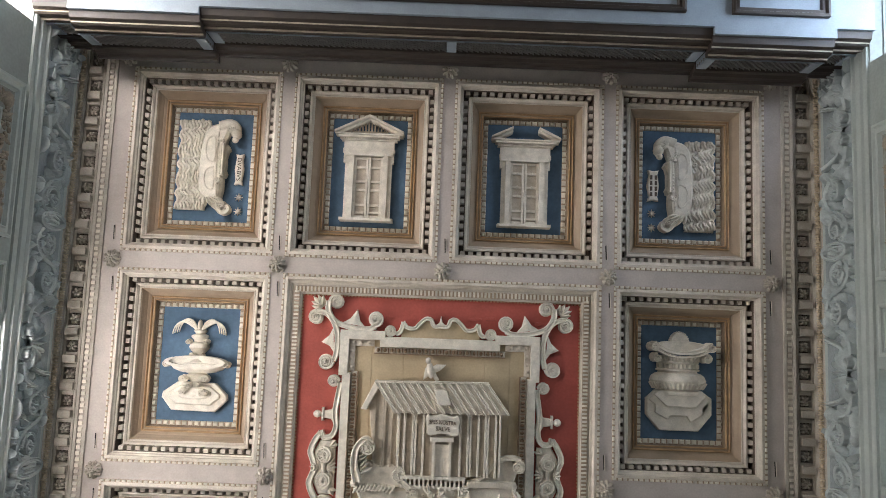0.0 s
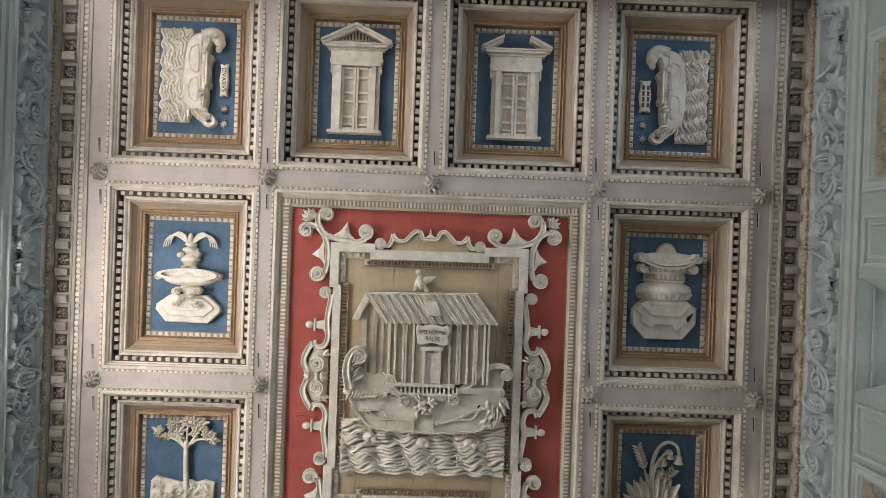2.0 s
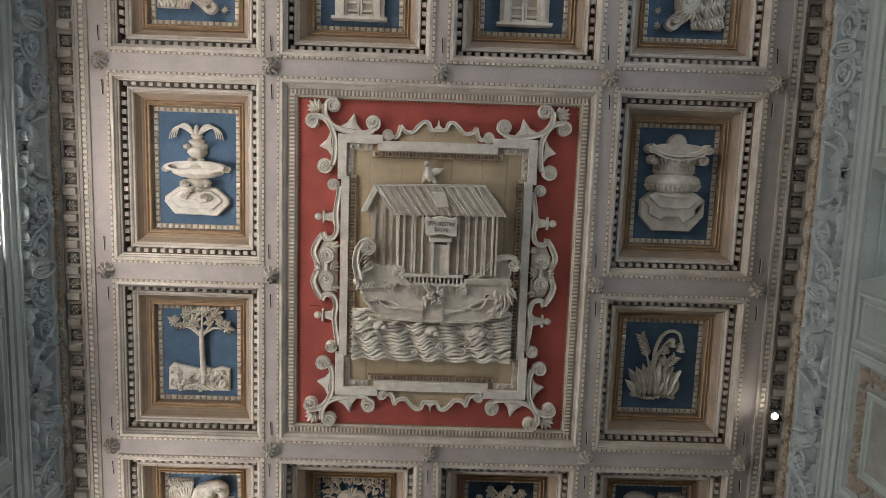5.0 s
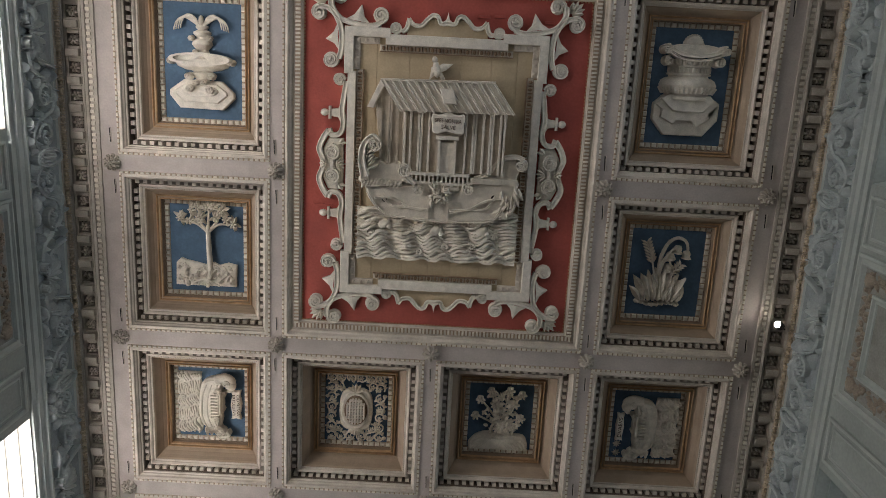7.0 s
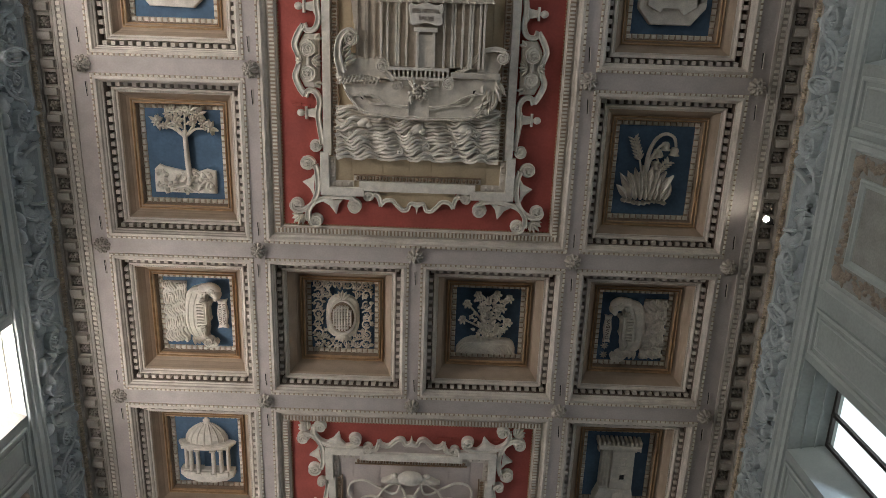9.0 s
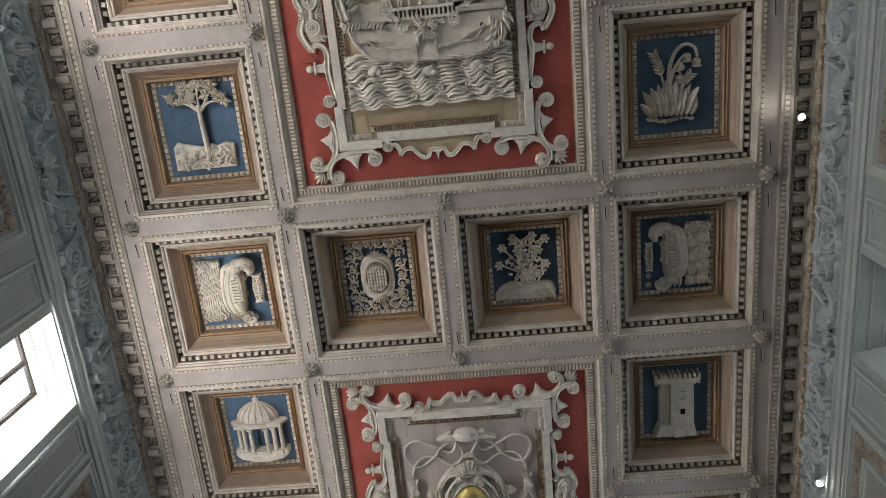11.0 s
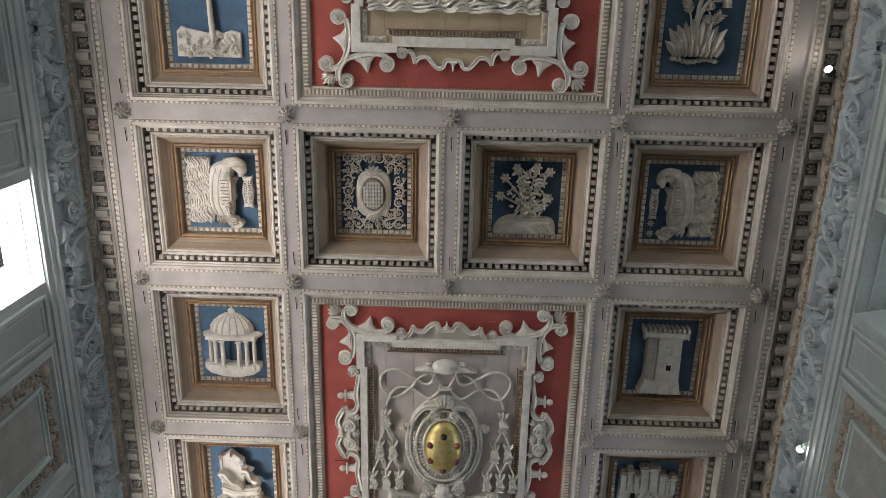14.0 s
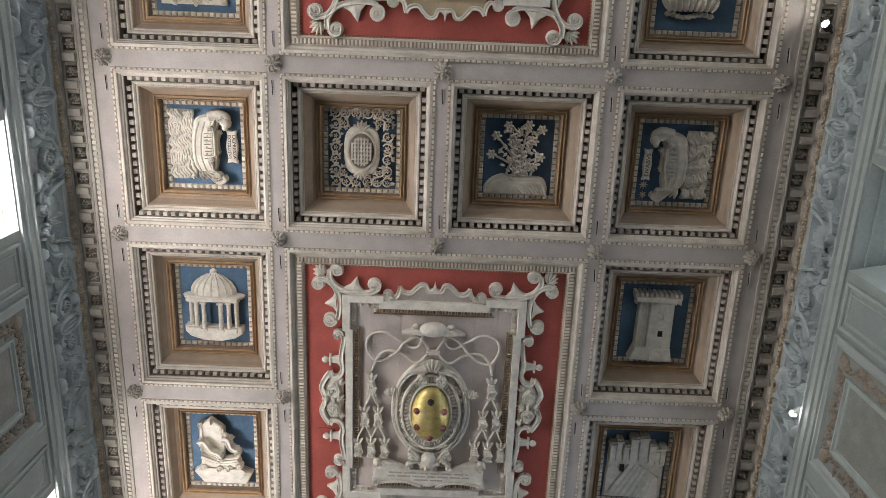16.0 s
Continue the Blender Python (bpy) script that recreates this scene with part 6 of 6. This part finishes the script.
def scroll_panel_relief():
    """A carved square of roses and scrolls round an oval shield."""
    g = thing("rose_panel_relief", at(1, 3, -0.03), "ivory stucco openwork of roses round an oval shield", "relief")
    rn = random.Random(9)
    spots = [(sx * x, y) for sx in (-1, 1) for x, y in ((0.36, 0.5), (0.22, 0.5), (0.08, 0.5), (0.36, 0.34), (0.36, 0.18), (0.36, 0.02), (0.36, -0.14), (0.36, -0.3), (0.36, -0.46), (0.22, -0.46), (0.08, -0.46), (0.25, 0.36), (0.25, -0.32))]
    for x, y in spots:
        bm = bmesh.new()
        flower(bm, x, y, 0.045, rn.uniform(0.032, 0.045), 5, 0.035)
        tube(bm, [(p[0], p[1], 0.045) for p in spiral(x, y, 0.074, 0.055, rn.choice((-0.85, 0.85)), rn.uniform(0, 6), 10)], 0.012, 1.4)
        for k in range(5):
            a = rn.uniform(0, 6.28)
            leaf(bm, x + 0.045 * math.cos(a), y + 0.045 * math.sin(a), 0.025, a + rn.uniform(-0.6, 0.6), 0.065, 0.035, 0.03)
        part("rose", bm, WHITE, g)
    for y, a in ((0.27, 1), (-0.3, -1)):
        bm = bmesh.new()
        for k in range(5):
            leaf(bm, 0, y, 0.06, a * math.pi / 2 + (k - 2) * 0.5, 0.14, 0.06, 0.04)
        part("leaf_crest", bm, WHITE, g)
    bm = bmesh.new()
    slab(bm, [(0.25 * math.copysign(abs(math.cos(t)) ** 0.6, math.cos(t)), -0.02 + 0.34 * math.copysign(abs(math.sin(t)) ** 0.7, math.sin(t))) for t in [i * math.tau / 28 + 0.02 for i in range(28)]], 0, 0.06, 0.015)
    tube(bm, [(0.2 * math.cos(i * math.tau / 30), -0.02 + 0.27 * math.sin(i * math.tau / 30), 0.06) for i in range(31)], 0.028)
    part("cartouche", bm, WHITE, g)
    bm = bmesh.new()
    disc(bm, 0, -0.02, 0.175, 0.055, 0.066, 24, 0.245)
    part("shield_ground", bm, BROWN, g, "brown ground of the shield")
    bm = bmesh.new()
    for i in range(-3, 4):
        h = 0.2 * math.sqrt(max(0.05, 1 - (i / 3.8) ** 2))
        box(bm, i * 0.042 - 0.013, i * 0.042 + 0.013, -0.02 - h, -0.02 + h, 0.06, 0.125, 0.004)
    for j in range(-3, 4):
        w = 0.14 * math.sqrt(max(0.05, 1 - (j / 3.8) ** 2))
        box(bm, -w, w, -0.02 + j * 0.055 - 0.012, -0.02 + j * 0.055 + 0.012, 0.06, 0.11, 0.004)
    part("lattice_shield", bm, WHITE, g)


scroll_panel_relief()


def rose_bush_relief():
    g = thing("rose_bush_relief", at(2, 3), "ivory stucco rose bush growing from a mound", "relief")
    rn = random.Random(12)
    bm = bmesh.new()
    slab(bm, curve_pts([(-0.46, -0.53), (-0.46, -0.42), (-0.36, -0.3), (-0.2, -0.24), (0.0, -0.27), (0.16, -0.26), (0.36, -0.28), (0.43, -0.4), (0.43, -0.53)], 4), 0, 0.06, 0.02)
    for k in range(8):
        tube(bm, [(p[0], p[1], 0.06) for p in curve_pts([(-0.44 + k * 0.04, -0.5), (-0.32 + k * 0.05, -0.36 - 0.01 * k), (-0.1 + k * 0.06, -0.36), (0.1 + k * 0.045, -0.5)], 5)], 0.022)
    part("mound", bm, WHITE, g)
    bm = bmesh.new()
    tips = ((-0.16, 0.44), (-0.32, 0.3), (-0.38, 0.04), (0.3, 0.4), (0.12, 0.46), (0.3, 0.02), (0.2, 0.24), (-0.1, 0.25), (0.18, -0.12))
    for x, y in tips:
        tube(bm, [(p[0], p[1], 0.05) for p in curve_pts([(x * 0.15, -0.25), (x * 0.25, 0.0 if y > 0.1 else -0.1), (x, y)], 5)], 0.022, 1.0, 0.014)
    part("branching_stem", bm, WHITE, g, smooth=True)
    for x, y in tips:
        bm = bmesh.new()
        flower(bm, x, y, 0.06, 0.075, 6, 0.045)
        disc(bm, x, y, 0.05, 0.03, 0.08)
        part("rose", bm, WHITE, g)
    bm = bmesh.new()
    for k in range(150):
        x, y = rn.gauss(0.02, 0.12), rn.uniform(-0.26, 0.4)
        leaf(bm, x, y, 0.05 + rn.uniform(0, 0.03), rn.uniform(0, 6.28), rn.uniform(0.06, 0.1), 0.04, 0.035)
    part("foliage", bm, WHITE, g, kind="stuff")


rose_bush_relief()


def ship_relief(col, row, turn, flip, seed, W, stars, lines, label):
    """A boat on waves, lying on its side in the coffer; flip puts its bow to the right."""
    g = thing("ship_relief", at(col, row, 0.0, turn), label, "relief", "ship reliefs")
    s = -1 if flip else 1
    k = W / 0.77
    q = lambda pts: [(s * x * k, y) for x, y in pts]
    waves(g, -0.66 * k, 0.62 * k, -0.475, -0.13 if row else -0.06, 0.0, 10, 0.03, 0.2, 0.022, seed)
    bm = bmesh.new()
    slab(bm, q(curve_pts([(-0.6, 0.2), (-0.58, 0.0), (-0.44, -0.12), (0.0, -0.16), (0.36, -0.13), (0.54, 0.0), (0.62, 0.12), (0.55, 0.18), (0.44, 0.16), (0.3, 0.18), (0.0, 0.17), (-0.3, 0.18), (-0.44, 0.22), (-0.52, 0.24)], 4)), 0, 0.12, 0.035)
    part("hull", bm, WHITE, g)
    bm = bmesh.new()
    if row:
        for y in (0.08, 0.0, -0.08):
            strap(bm, q(curve_pts([(-0.46, y + 0.05), (-0.2, y - 0.01), (0.2, y - 0.02), (0.46, y + 0.05)], 5)), 0.014, 0.11, 0.132)
        tube(bm, [(p[0], p[1], 0.115) for p in q(curve_pts([(-0.5, 0.18), (-0.2, 0.11), (0.2, 0.11), (0.5, 0.14)], 5))], 0.016)
    else:
        for x0, x1 in ((-0.42, -0.05), (0.02, 0.34)):
            strap(bm, q(curve_pts([(x0, 0.05), (x0 + 0.04, -0.04), ((x0 + x1) / 2, -0.07), (x1 - 0.04, -0.04), (x1, 0.05), ((x0 + x1) / 2, 0.06), (x0, 0.05)], 4)), 0.014, 0.112, 0.13)
        strap(bm, q(curve_pts([(-0.52, 0.1), (-0.3, 0.09), (0.2, 0.09), (0.46, 0.12)], 5)), 0.016, 0.1, 0.135)
    part("strake", bm, WHITE, g)
    if row:
        for i in range(8):
            bm = bmesh.new()
            x = s * k * (-0.24 + i * 0.066)
            box(bm, x - 0.011, x + 0.011, 0.03, 0.17, 0.1, 0.16, 0.004)
            part("oar", bm, WHITE, g)
    bm = bmesh.new()
    strap(bm, q([(-0.3, 0.17), (0.14, 0.17)]), 0.04, 0.08, 0.17)
    slab(bm, q([(-0.3, 0.16), (-0.3, 0.22), (-0.24, 0.25), (-0.2, 0.22), (-0.12, 0.2), (0.05, 0.2), (0.1, 0.22), (0.16, 0.2), (0.16, 0.16)]), 0.0, 0.09, 0.012)
    volute(bm, s * k * -0.34, 0.13, 0.06, 0.1, 0.18, 0, 1.5 * s)
    volute(bm, s * k * 0.22, 0.13, 0.055, 0.1, 0.18, 0, -1.5 * s)
    for i in range(5):
        ball(bm, s * k * (-0.12 + i * 0.05), 0.13, 0.12, 0.02, 0.02, 0.025)
    part("gunwale", bm, WHITE, g, "moulded gunwale with scrolled ends")
    bm = bmesh.new()
    tube(bm, [(p[0], p[1], 0.09) for p in q(curve_pts([(-0.56, 0.1), (-0.6, 0.24), (-0.54, 0.33), (-0.46, 0.33)], 5))], 0.075, 1.0, 0.055, 9)
    ball(bm, s * k * -0.46, 0.33, 0.1, 0.085, 0.075, 0.075, 0.4 * s, 2)
    ball(bm, s * k * -0.38, 0.32, 0.1, 0.06, 0.045, 0.05, -0.5 * s, 2)
    volute(bm, s * k * -0.52, 0.27, 0.07, 0.08, 0.17, 0, 1.5 * s)
    part("bow_figurehead", bm, WHITE, g, "curled figurehead at the bow", smooth=True)
    bm = bmesh.new()
    strap(bm, q(curve_pts([(0.45, 0.05), (0.58, 0.12), (0.66, 0.2), (0.62, 0.28), (0.55, 0.25)], 6)), 0.06, 0.02, 0.13)
    volute(bm, s * k * 0.55, 0.19, 0.075, 0.04, 0.15, 0, -1.5 * s)
    for d in range(5):
        leaf(bm, s * k * 0.45, -0.05 + d * 0.03, 0.11, (0.2 + d * 0.3) if s > 0 else math.pi - (0.2 + d * 0.3), 0.14, 0.055, 0.04)
    part("stern_scroll", bm, WHITE, g)
    c, w, h = s * k * (0.03 if stars else 0.0), 0.22 * (1.0 if stars else 1.05), 0.055 if len(lines) == 1 else 0.075
    bm = bmesh.new()
    slab(bm, [(c - w, 0.38 - h), (c - w * 0.7, 0.38 - h * 0.75), (c, 0.38 - h * 1.1), (c + w * 0.7, 0.38 - h * 0.75), (c + w, 0.38 - h), (c + w * 0.93, 0.38), (c + w, 0.38 + h), (c + w * 0.7, 0.38 + h * 0.75), (c, 0.38 + h * 1.1), (c - w * 0.7, 0.38 + h * 0.75), (c - w, 0.38 + h), (c - w * 0.93, 0.38)], 0, 0.06, 0.01)
    tab = part("tablet", bm, WHITE, g, "small scrolled tablet")
    for j, txt in enumerate(lines):
        y = 0.38 + (0.032 - j * 0.064 if len(lines) > 1 else 0)
        if txt:
            letters(txt, 0.078 if len(lines) == 1 else 0.06, tab, LETTER, c, y, 0.061, 0, w * 1.45)
        else:
            bm = bmesh.new()
            for i in range(4):
                box(bm, c - w * 0.7 + i * w * 0.36, c - w * 0.7 + i * w * 0.36 + w * 0.28, y - 0.016, y + 0.016, 0.058, 0.064)
            part("inscription", bm, LETTER, tab)
    if stars:
        for x in (0.42, 0.62):
            bm = bmesh.new()
            pts = []
            for i in range(16):
                r = 0.06 if i % 2 == 0 else 0.024
                pts.append((s * k * x + r * math.cos(i * math.tau / 16), 0.39 + r * math.sin(i * math.tau / 16)))
            slab(bm, pts, 0, 0.035, 0.008)
            part("star", bm, WHITE, g)


ship_relief(0, 0, -90, False, 21, 0.77, True, ["DVABVS"], "ivory stucco ship on waves with tablet and two stars")
ship_relief(3, 0, 90, True, 22, 0.77, True, ["", ""], "ivory stucco ship on waves with worn tablet and two stars")
ship_relief(0, 3, -90, False, 23, 0.575, False, ["DEPRESSA", "EXTOLLITVR"], "ivory stucco ship on waves with two-line tablet")
ship_relief(3, 3, 90, True, 24, 0.575, True, ["DVABVS"], "shaded stucco ship on waves with tablet and two stars")


def temple_relief():
    g = thing("temple_relief", at(0, 4), "ivory stucco round temple with domed roof and columns", "relief")
    bm = bmesh.new()
    slab(bm, [(-0.42, -0.38), (-0.34, -0.46), (-0.15, -0.52), (0.1, -0.53), (0.32, -0.48), (0.43, -0.4), (0.43, -0.3), (-0.42, -0.28)], 0, 0.12, 0.015)
    slab(bm, [(-0.36, -0.36), (-0.2, -0.44), (0.1, -0.46), (0.36, -0.38), (0.36, -0.3), (-0.36, -0.3)], 0.12, 0.15, 0.01)
    part("stepped_base", bm, WHITE, g)
    bm = bmesh.new()
    revolve(bm, [(0.12, 0.4), (0.13, 0.45), (0.17, 0.46), (0.19, 0.42), (0.2, 0.36)], 0.42, 24)
    slab(bm, [(-0.38, 0.1), (0.38, 0.1), (0.38, 0.16), (-0.38, 0.16)], 0, 0.14, 0.01)
    part("entablature", bm, WHITE, g)
    bm = bmesh.new()
    revolve(bm, [(0.19, 0.36), (0.2, 0.335), (0.28, 0.325), (0.37, 0.27), (0.44, 0.18), (0.49, 0.08), (0.51, 0.05), (0.54, 0.06), (0.56, 0.04), (0.58, 0.01)], 0.45, 24)
    for i in range(9):
        a = (i + 0.5) * math.pi / 9
        rib = bmesh.new()
        tube(rib, [(r * math.cos(a), y, 0.46 * r * math.sin(a)) for y, r in ((0.2, 0.335), (0.28, 0.325), (0.37, 0.27), (0.44, 0.18), (0.49, 0.08))], 0.014, sides=5)
        part("dome_rib", rib, WHITE, g)
    part("dome", bm, WHITE, g, "ribbed dome")
    for x, z in ((-0.33, 0.06), (-0.24, 0.1), (-0.12, 0.13), (0.13, 0.14), (0.24, 0.11), (0.34, 0.07)):
        bm = bmesh.new()
        tube(bm, [(x, -0.34, z), (x, -0.1, z), (x, 0.12, z)], 0.036, 1.0, 0.03, 10)
        box(bm, x - 0.045, x + 0.045, -0.35, -0.31, z - 0.04, z + 0.045)
        box(bm, x - 0.042, x + 0.042, 0.08, 0.11, z - 0.035, z + 0.04)
        part("column", bm, WHITE, g)
    bm = bmesh.new()
    slab(bm, [(-0.07, -0.32), (-0.07, 0.02), (-0.03, 0.08), (0.04, 0.08), (0.08, 0.02), (0.08, -0.32)], 0, 0.03, 0.01)
    part("doorway", bm, BLUE, g)


temple_relief()


def tower_relief():
    g = thing("tower_relief", at(3, 4), "stucco battlemented tower with sloped base", "relief")
    bm = bmesh.new()
    slab(bm, [(-0.27, -0.36), (0.25, -0.38), (0.24, 0.36), (-0.26, 0.38)], 0, 0.1, 0.01)
    slab(bm, [(-0.12, -0.36), (0.25, -0.38), (0.24, 0.36), (-0.11, 0.37)], 0.1, 0.14, 0.01)
    for x in (-0.2, -0.15):
        box(bm, x - 0.012, x + 0.012, -0.34, 0.36, 0.1, 0.118)
    part("shaft", bm, WHITE, g)
    bm = bmesh.new()
    slab(bm, [(-0.35, -0.55), (0.3, -0.57), (0.25, -0.36), (-0.27, -0.34)], 0, 0.15, 0.012)
    slab(bm, [(-0.06, -0.56), (0.1, -0.56), (0.1, -0.42), (0.02, -0.38), (-0.06, -0.42)], 0.15, 0.165, 0.006)
    part("base", bm, WHITE, g)
    bm = bmesh.new()
    slab(bm, [(-0.33, 0.38), (0.31, 0.36), (0.33, 0.44), (-0.35, 0.46)], 0, 0.17, 0.01)
    part("battlement", bm, WHITE, g)
    for i in range(10):
        bm = bmesh.new()
        x = -0.33 + i * 0.072
        box(bm, x - 0.022, x + 0.022, 0.44, 0.52 - i * 0.001, 0, 0.15, 0.005)
        box(bm, x - 0.014, x + 0.014, 0.34, 0.39, 0.08, 0.16, 0.004)
        part("merlon", bm, WHITE, g)
    for x, y, w, h in ((0.07, -0.12, 0.07, 0.09), (0.06, 0.15, 0.05, 0.08)):
        bm = bmesh.new()
        box(bm, x - w / 2, x + w / 2, y - h / 2, y + h / 2, 0.138, 0.146)
        # lower opening is a near-black plate in place of inner shade
        part("opening", bm, DARKIN if y < 0 else WHITE, g)
        bm = bmesh.new()
        rect_sweep(bm, w / 2 + 0.03, h / 2 + 0.03, [(0, 0.138), (0, 0.158), (0.025, 0.158), (0.025, 0.138)], x, y)
        part("surround", bm, WHITE, g)


tower_relief()


def throne_relief():
    g = thing("throne_relief", at(0, 5), "ivory stucco carved throne on a stepped base", "relief")
    bm = bmesh.new()
    slab(bm, [(-0.45, -0.36), (-0.3, -0.56), (0.38, -0.57), (0.48, -0.36), (0.34, -0.3), (-0.36, -0.29)], 0, 0.1, 0.015)
    slab(bm, [(-0.38, -0.34), (-0.24, -0.46), (0.3, -0.47), (0.4, -0.34), (0.3, -0.27), (-0.32, -0.27)], 0.1, 0.125, 0.008)
    part("base", bm, WHITE, g)
    bm = bmesh.new()
    slab(bm, [(-0.33, -0.28), (-0.34, 0.5), (-0.26, 0.52), (0.0, 0.44), (0.05, 0.42), (0.06, 0.2), (0.02, -0.2)], 0, 0.07, 0.012)
    strap(bm, [(-0.31, 0.02), (-0.31, 0.49), (-0.12, 0.49), (0.03, 0.41), (0.03, 0.15)], 0.05, 0.06, 0.1)
    part("backrest", bm, WHITE, g)
    bm = bmesh.new()
    slab(bm, curve_pts([(-0.35, 0.5), (-0.24, 0.53), (-0.14, 0.61), (-0.04, 0.54), (0.06, 0.46), (0.04, 0.4), (-0.12, 0.47), (-0.3, 0.47)], 4), 0.05, 0.12, 0.015)
    volute(bm, -0.3, 0.5, 0.05, 0.06, 0.13)
    volute(bm, 0.03, 0.43, 0.05, 0.06, 0.13)
    leaf(bm, -0.13, 0.5, 0.1, math.pi / 2, 0.12, 0.09, 0.04)
    part("cresting", bm, WHITE, g, "leafy carved top rail")
    bm = bmesh.new()
    slab(bm, [(-0.32, -0.24), (-0.3, -0.02), (-0.05, -0.1), (0.27, -0.06), (0.3, -0.16), (0.26, -0.24), (-0.02, -0.27)], 0.03, 0.13, 0.015)
    strap(bm, curve_pts([(-0.3, -0.05), (-0.04, -0.14), (0.27, -0.1)], 5), 0.05, 0.1, 0.16)
    part("seat", bm, WHITE, g)
    for pts, cx, cy in (([(-0.33, 0.18), (-0.26, 0.2), (-0.15, 0.05), (-0.04, 0.0), (0.0, -0.06)], 0.0, -0.06), ([(0.04, 0.28), (0.12, 0.26), (0.16, 0.14), (0.22, 0.09), (0.28, 0.08)], 0.28, 0.04)):
        bm = bmesh.new()
        strap(bm, curve_pts(pts, 6), 0.09, 0.06, 0.18, 0.06, 0.015)
        volute(bm, cx, cy, 0.065, 0.08, 0.2, math.pi / 2, -1.5)
        part("arm", bm, WHITE, g, "scrolled arm")
    for x, y in ((-0.27, -0.24), (-0.02, -0.26), (0.13, -0.25), (0.28, -0.22)):
        bm = bmesh.new()
        volute(bm, x, y, 0.065, 0.05, 0.17, 0, 1.5)
        part("foot", bm, WHITE, g)
    bm = bmesh.new()
    for x, y in ((0.05, 0.3), (0.14, 0.26), (0.1, 0.18)):
        ball(bm, x, y, 0.08, 0.06, 0.05, 0.05, 0.5, 2)
        leaf(bm, x, y, 0.1, 0.4, 0.1, 0.06, 0.04)
    part("far_arm_carving", bm, WHITE, g)


throne_relief()


def castle_relief():
    g = thing("castle_relief", at(3, 5, -0.02), "stucco walled hill town with towers above slopes", "relief")
    rn = random.Random(17)
    bm = bmesh.new()
    slab(bm, [(-0.46, -0.6), (0.46, -0.6), (0.45, 0.12), (0.2, 0.2), (-0.1, 0.22), (-0.44, 0.16)], 0, 0.05, 0.02)
    part("hill", bm, WHITE, g)
    for k in range(7):
        bm = bmesh.new()
        slab(bm, [(-0.44 + k * 0.1, -0.55), (-0.2 + k * 0.1, -0.58), (0.02 + k * 0.06, 0.05 - 0.04 * k), (-0.06 + k * 0.06, 0.1 - 0.04 * k)], 0.04, 0.07 + 0.006 * k, 0.012)
        part("slope", bm, WHITE, g)
    for x, y, w, h in ((-0.39, 0.1, 0.1, 0.34), (-0.29, 0.1, 0.1, 0.4), (-0.18, 0.08, 0.09, 0.33), (-0.06, 0.12, 0.13, 0.43), (0.09, 0.1, 0.15, 0.47), (0.23, 0.06, 0.11, 0.38), (0.32, 0.04, 0.08, 0.3), (0.4, 0.04, 0.09, 0.36)):
        bm = bmesh.new()
        box(bm, x - w / 2, x + w / 2, y, y + h - 0.06, 0, 0.1, 0.008)
        box(bm, x - w / 2 - 0.012, x + w / 2 + 0.012, y + h - 0.08, y + h - 0.04, 0, 0.12, 0.005)
        for i in range(4):
            xx = x - w / 2 + (i + 0.5) * w / 4
            box(bm, xx - 0.011, xx + 0.011, y + h - 0.04, y + h, 0, 0.11, 0.003)
        part("tower", bm, WHITE, g)
    bm = bmesh.new()
    box(bm, -0.44, 0.44, 0.02, 0.22, 0, 0.075, 0.006)
    for i in range(20):
        box(bm, -0.43 + i * 0.044, -0.41 + i * 0.044, 0.22, 0.255, 0, 0.07)
    part("wall", bm, WHITE, g)
    # gate is a near-black block in place of the shade within
    bm = bmesh.new()
    box(bm, -0.24, -0.18, -0.1, 0.02, 0.05, 0.085)
    part("gate", bm, DARKIN, g)


castle_relief()
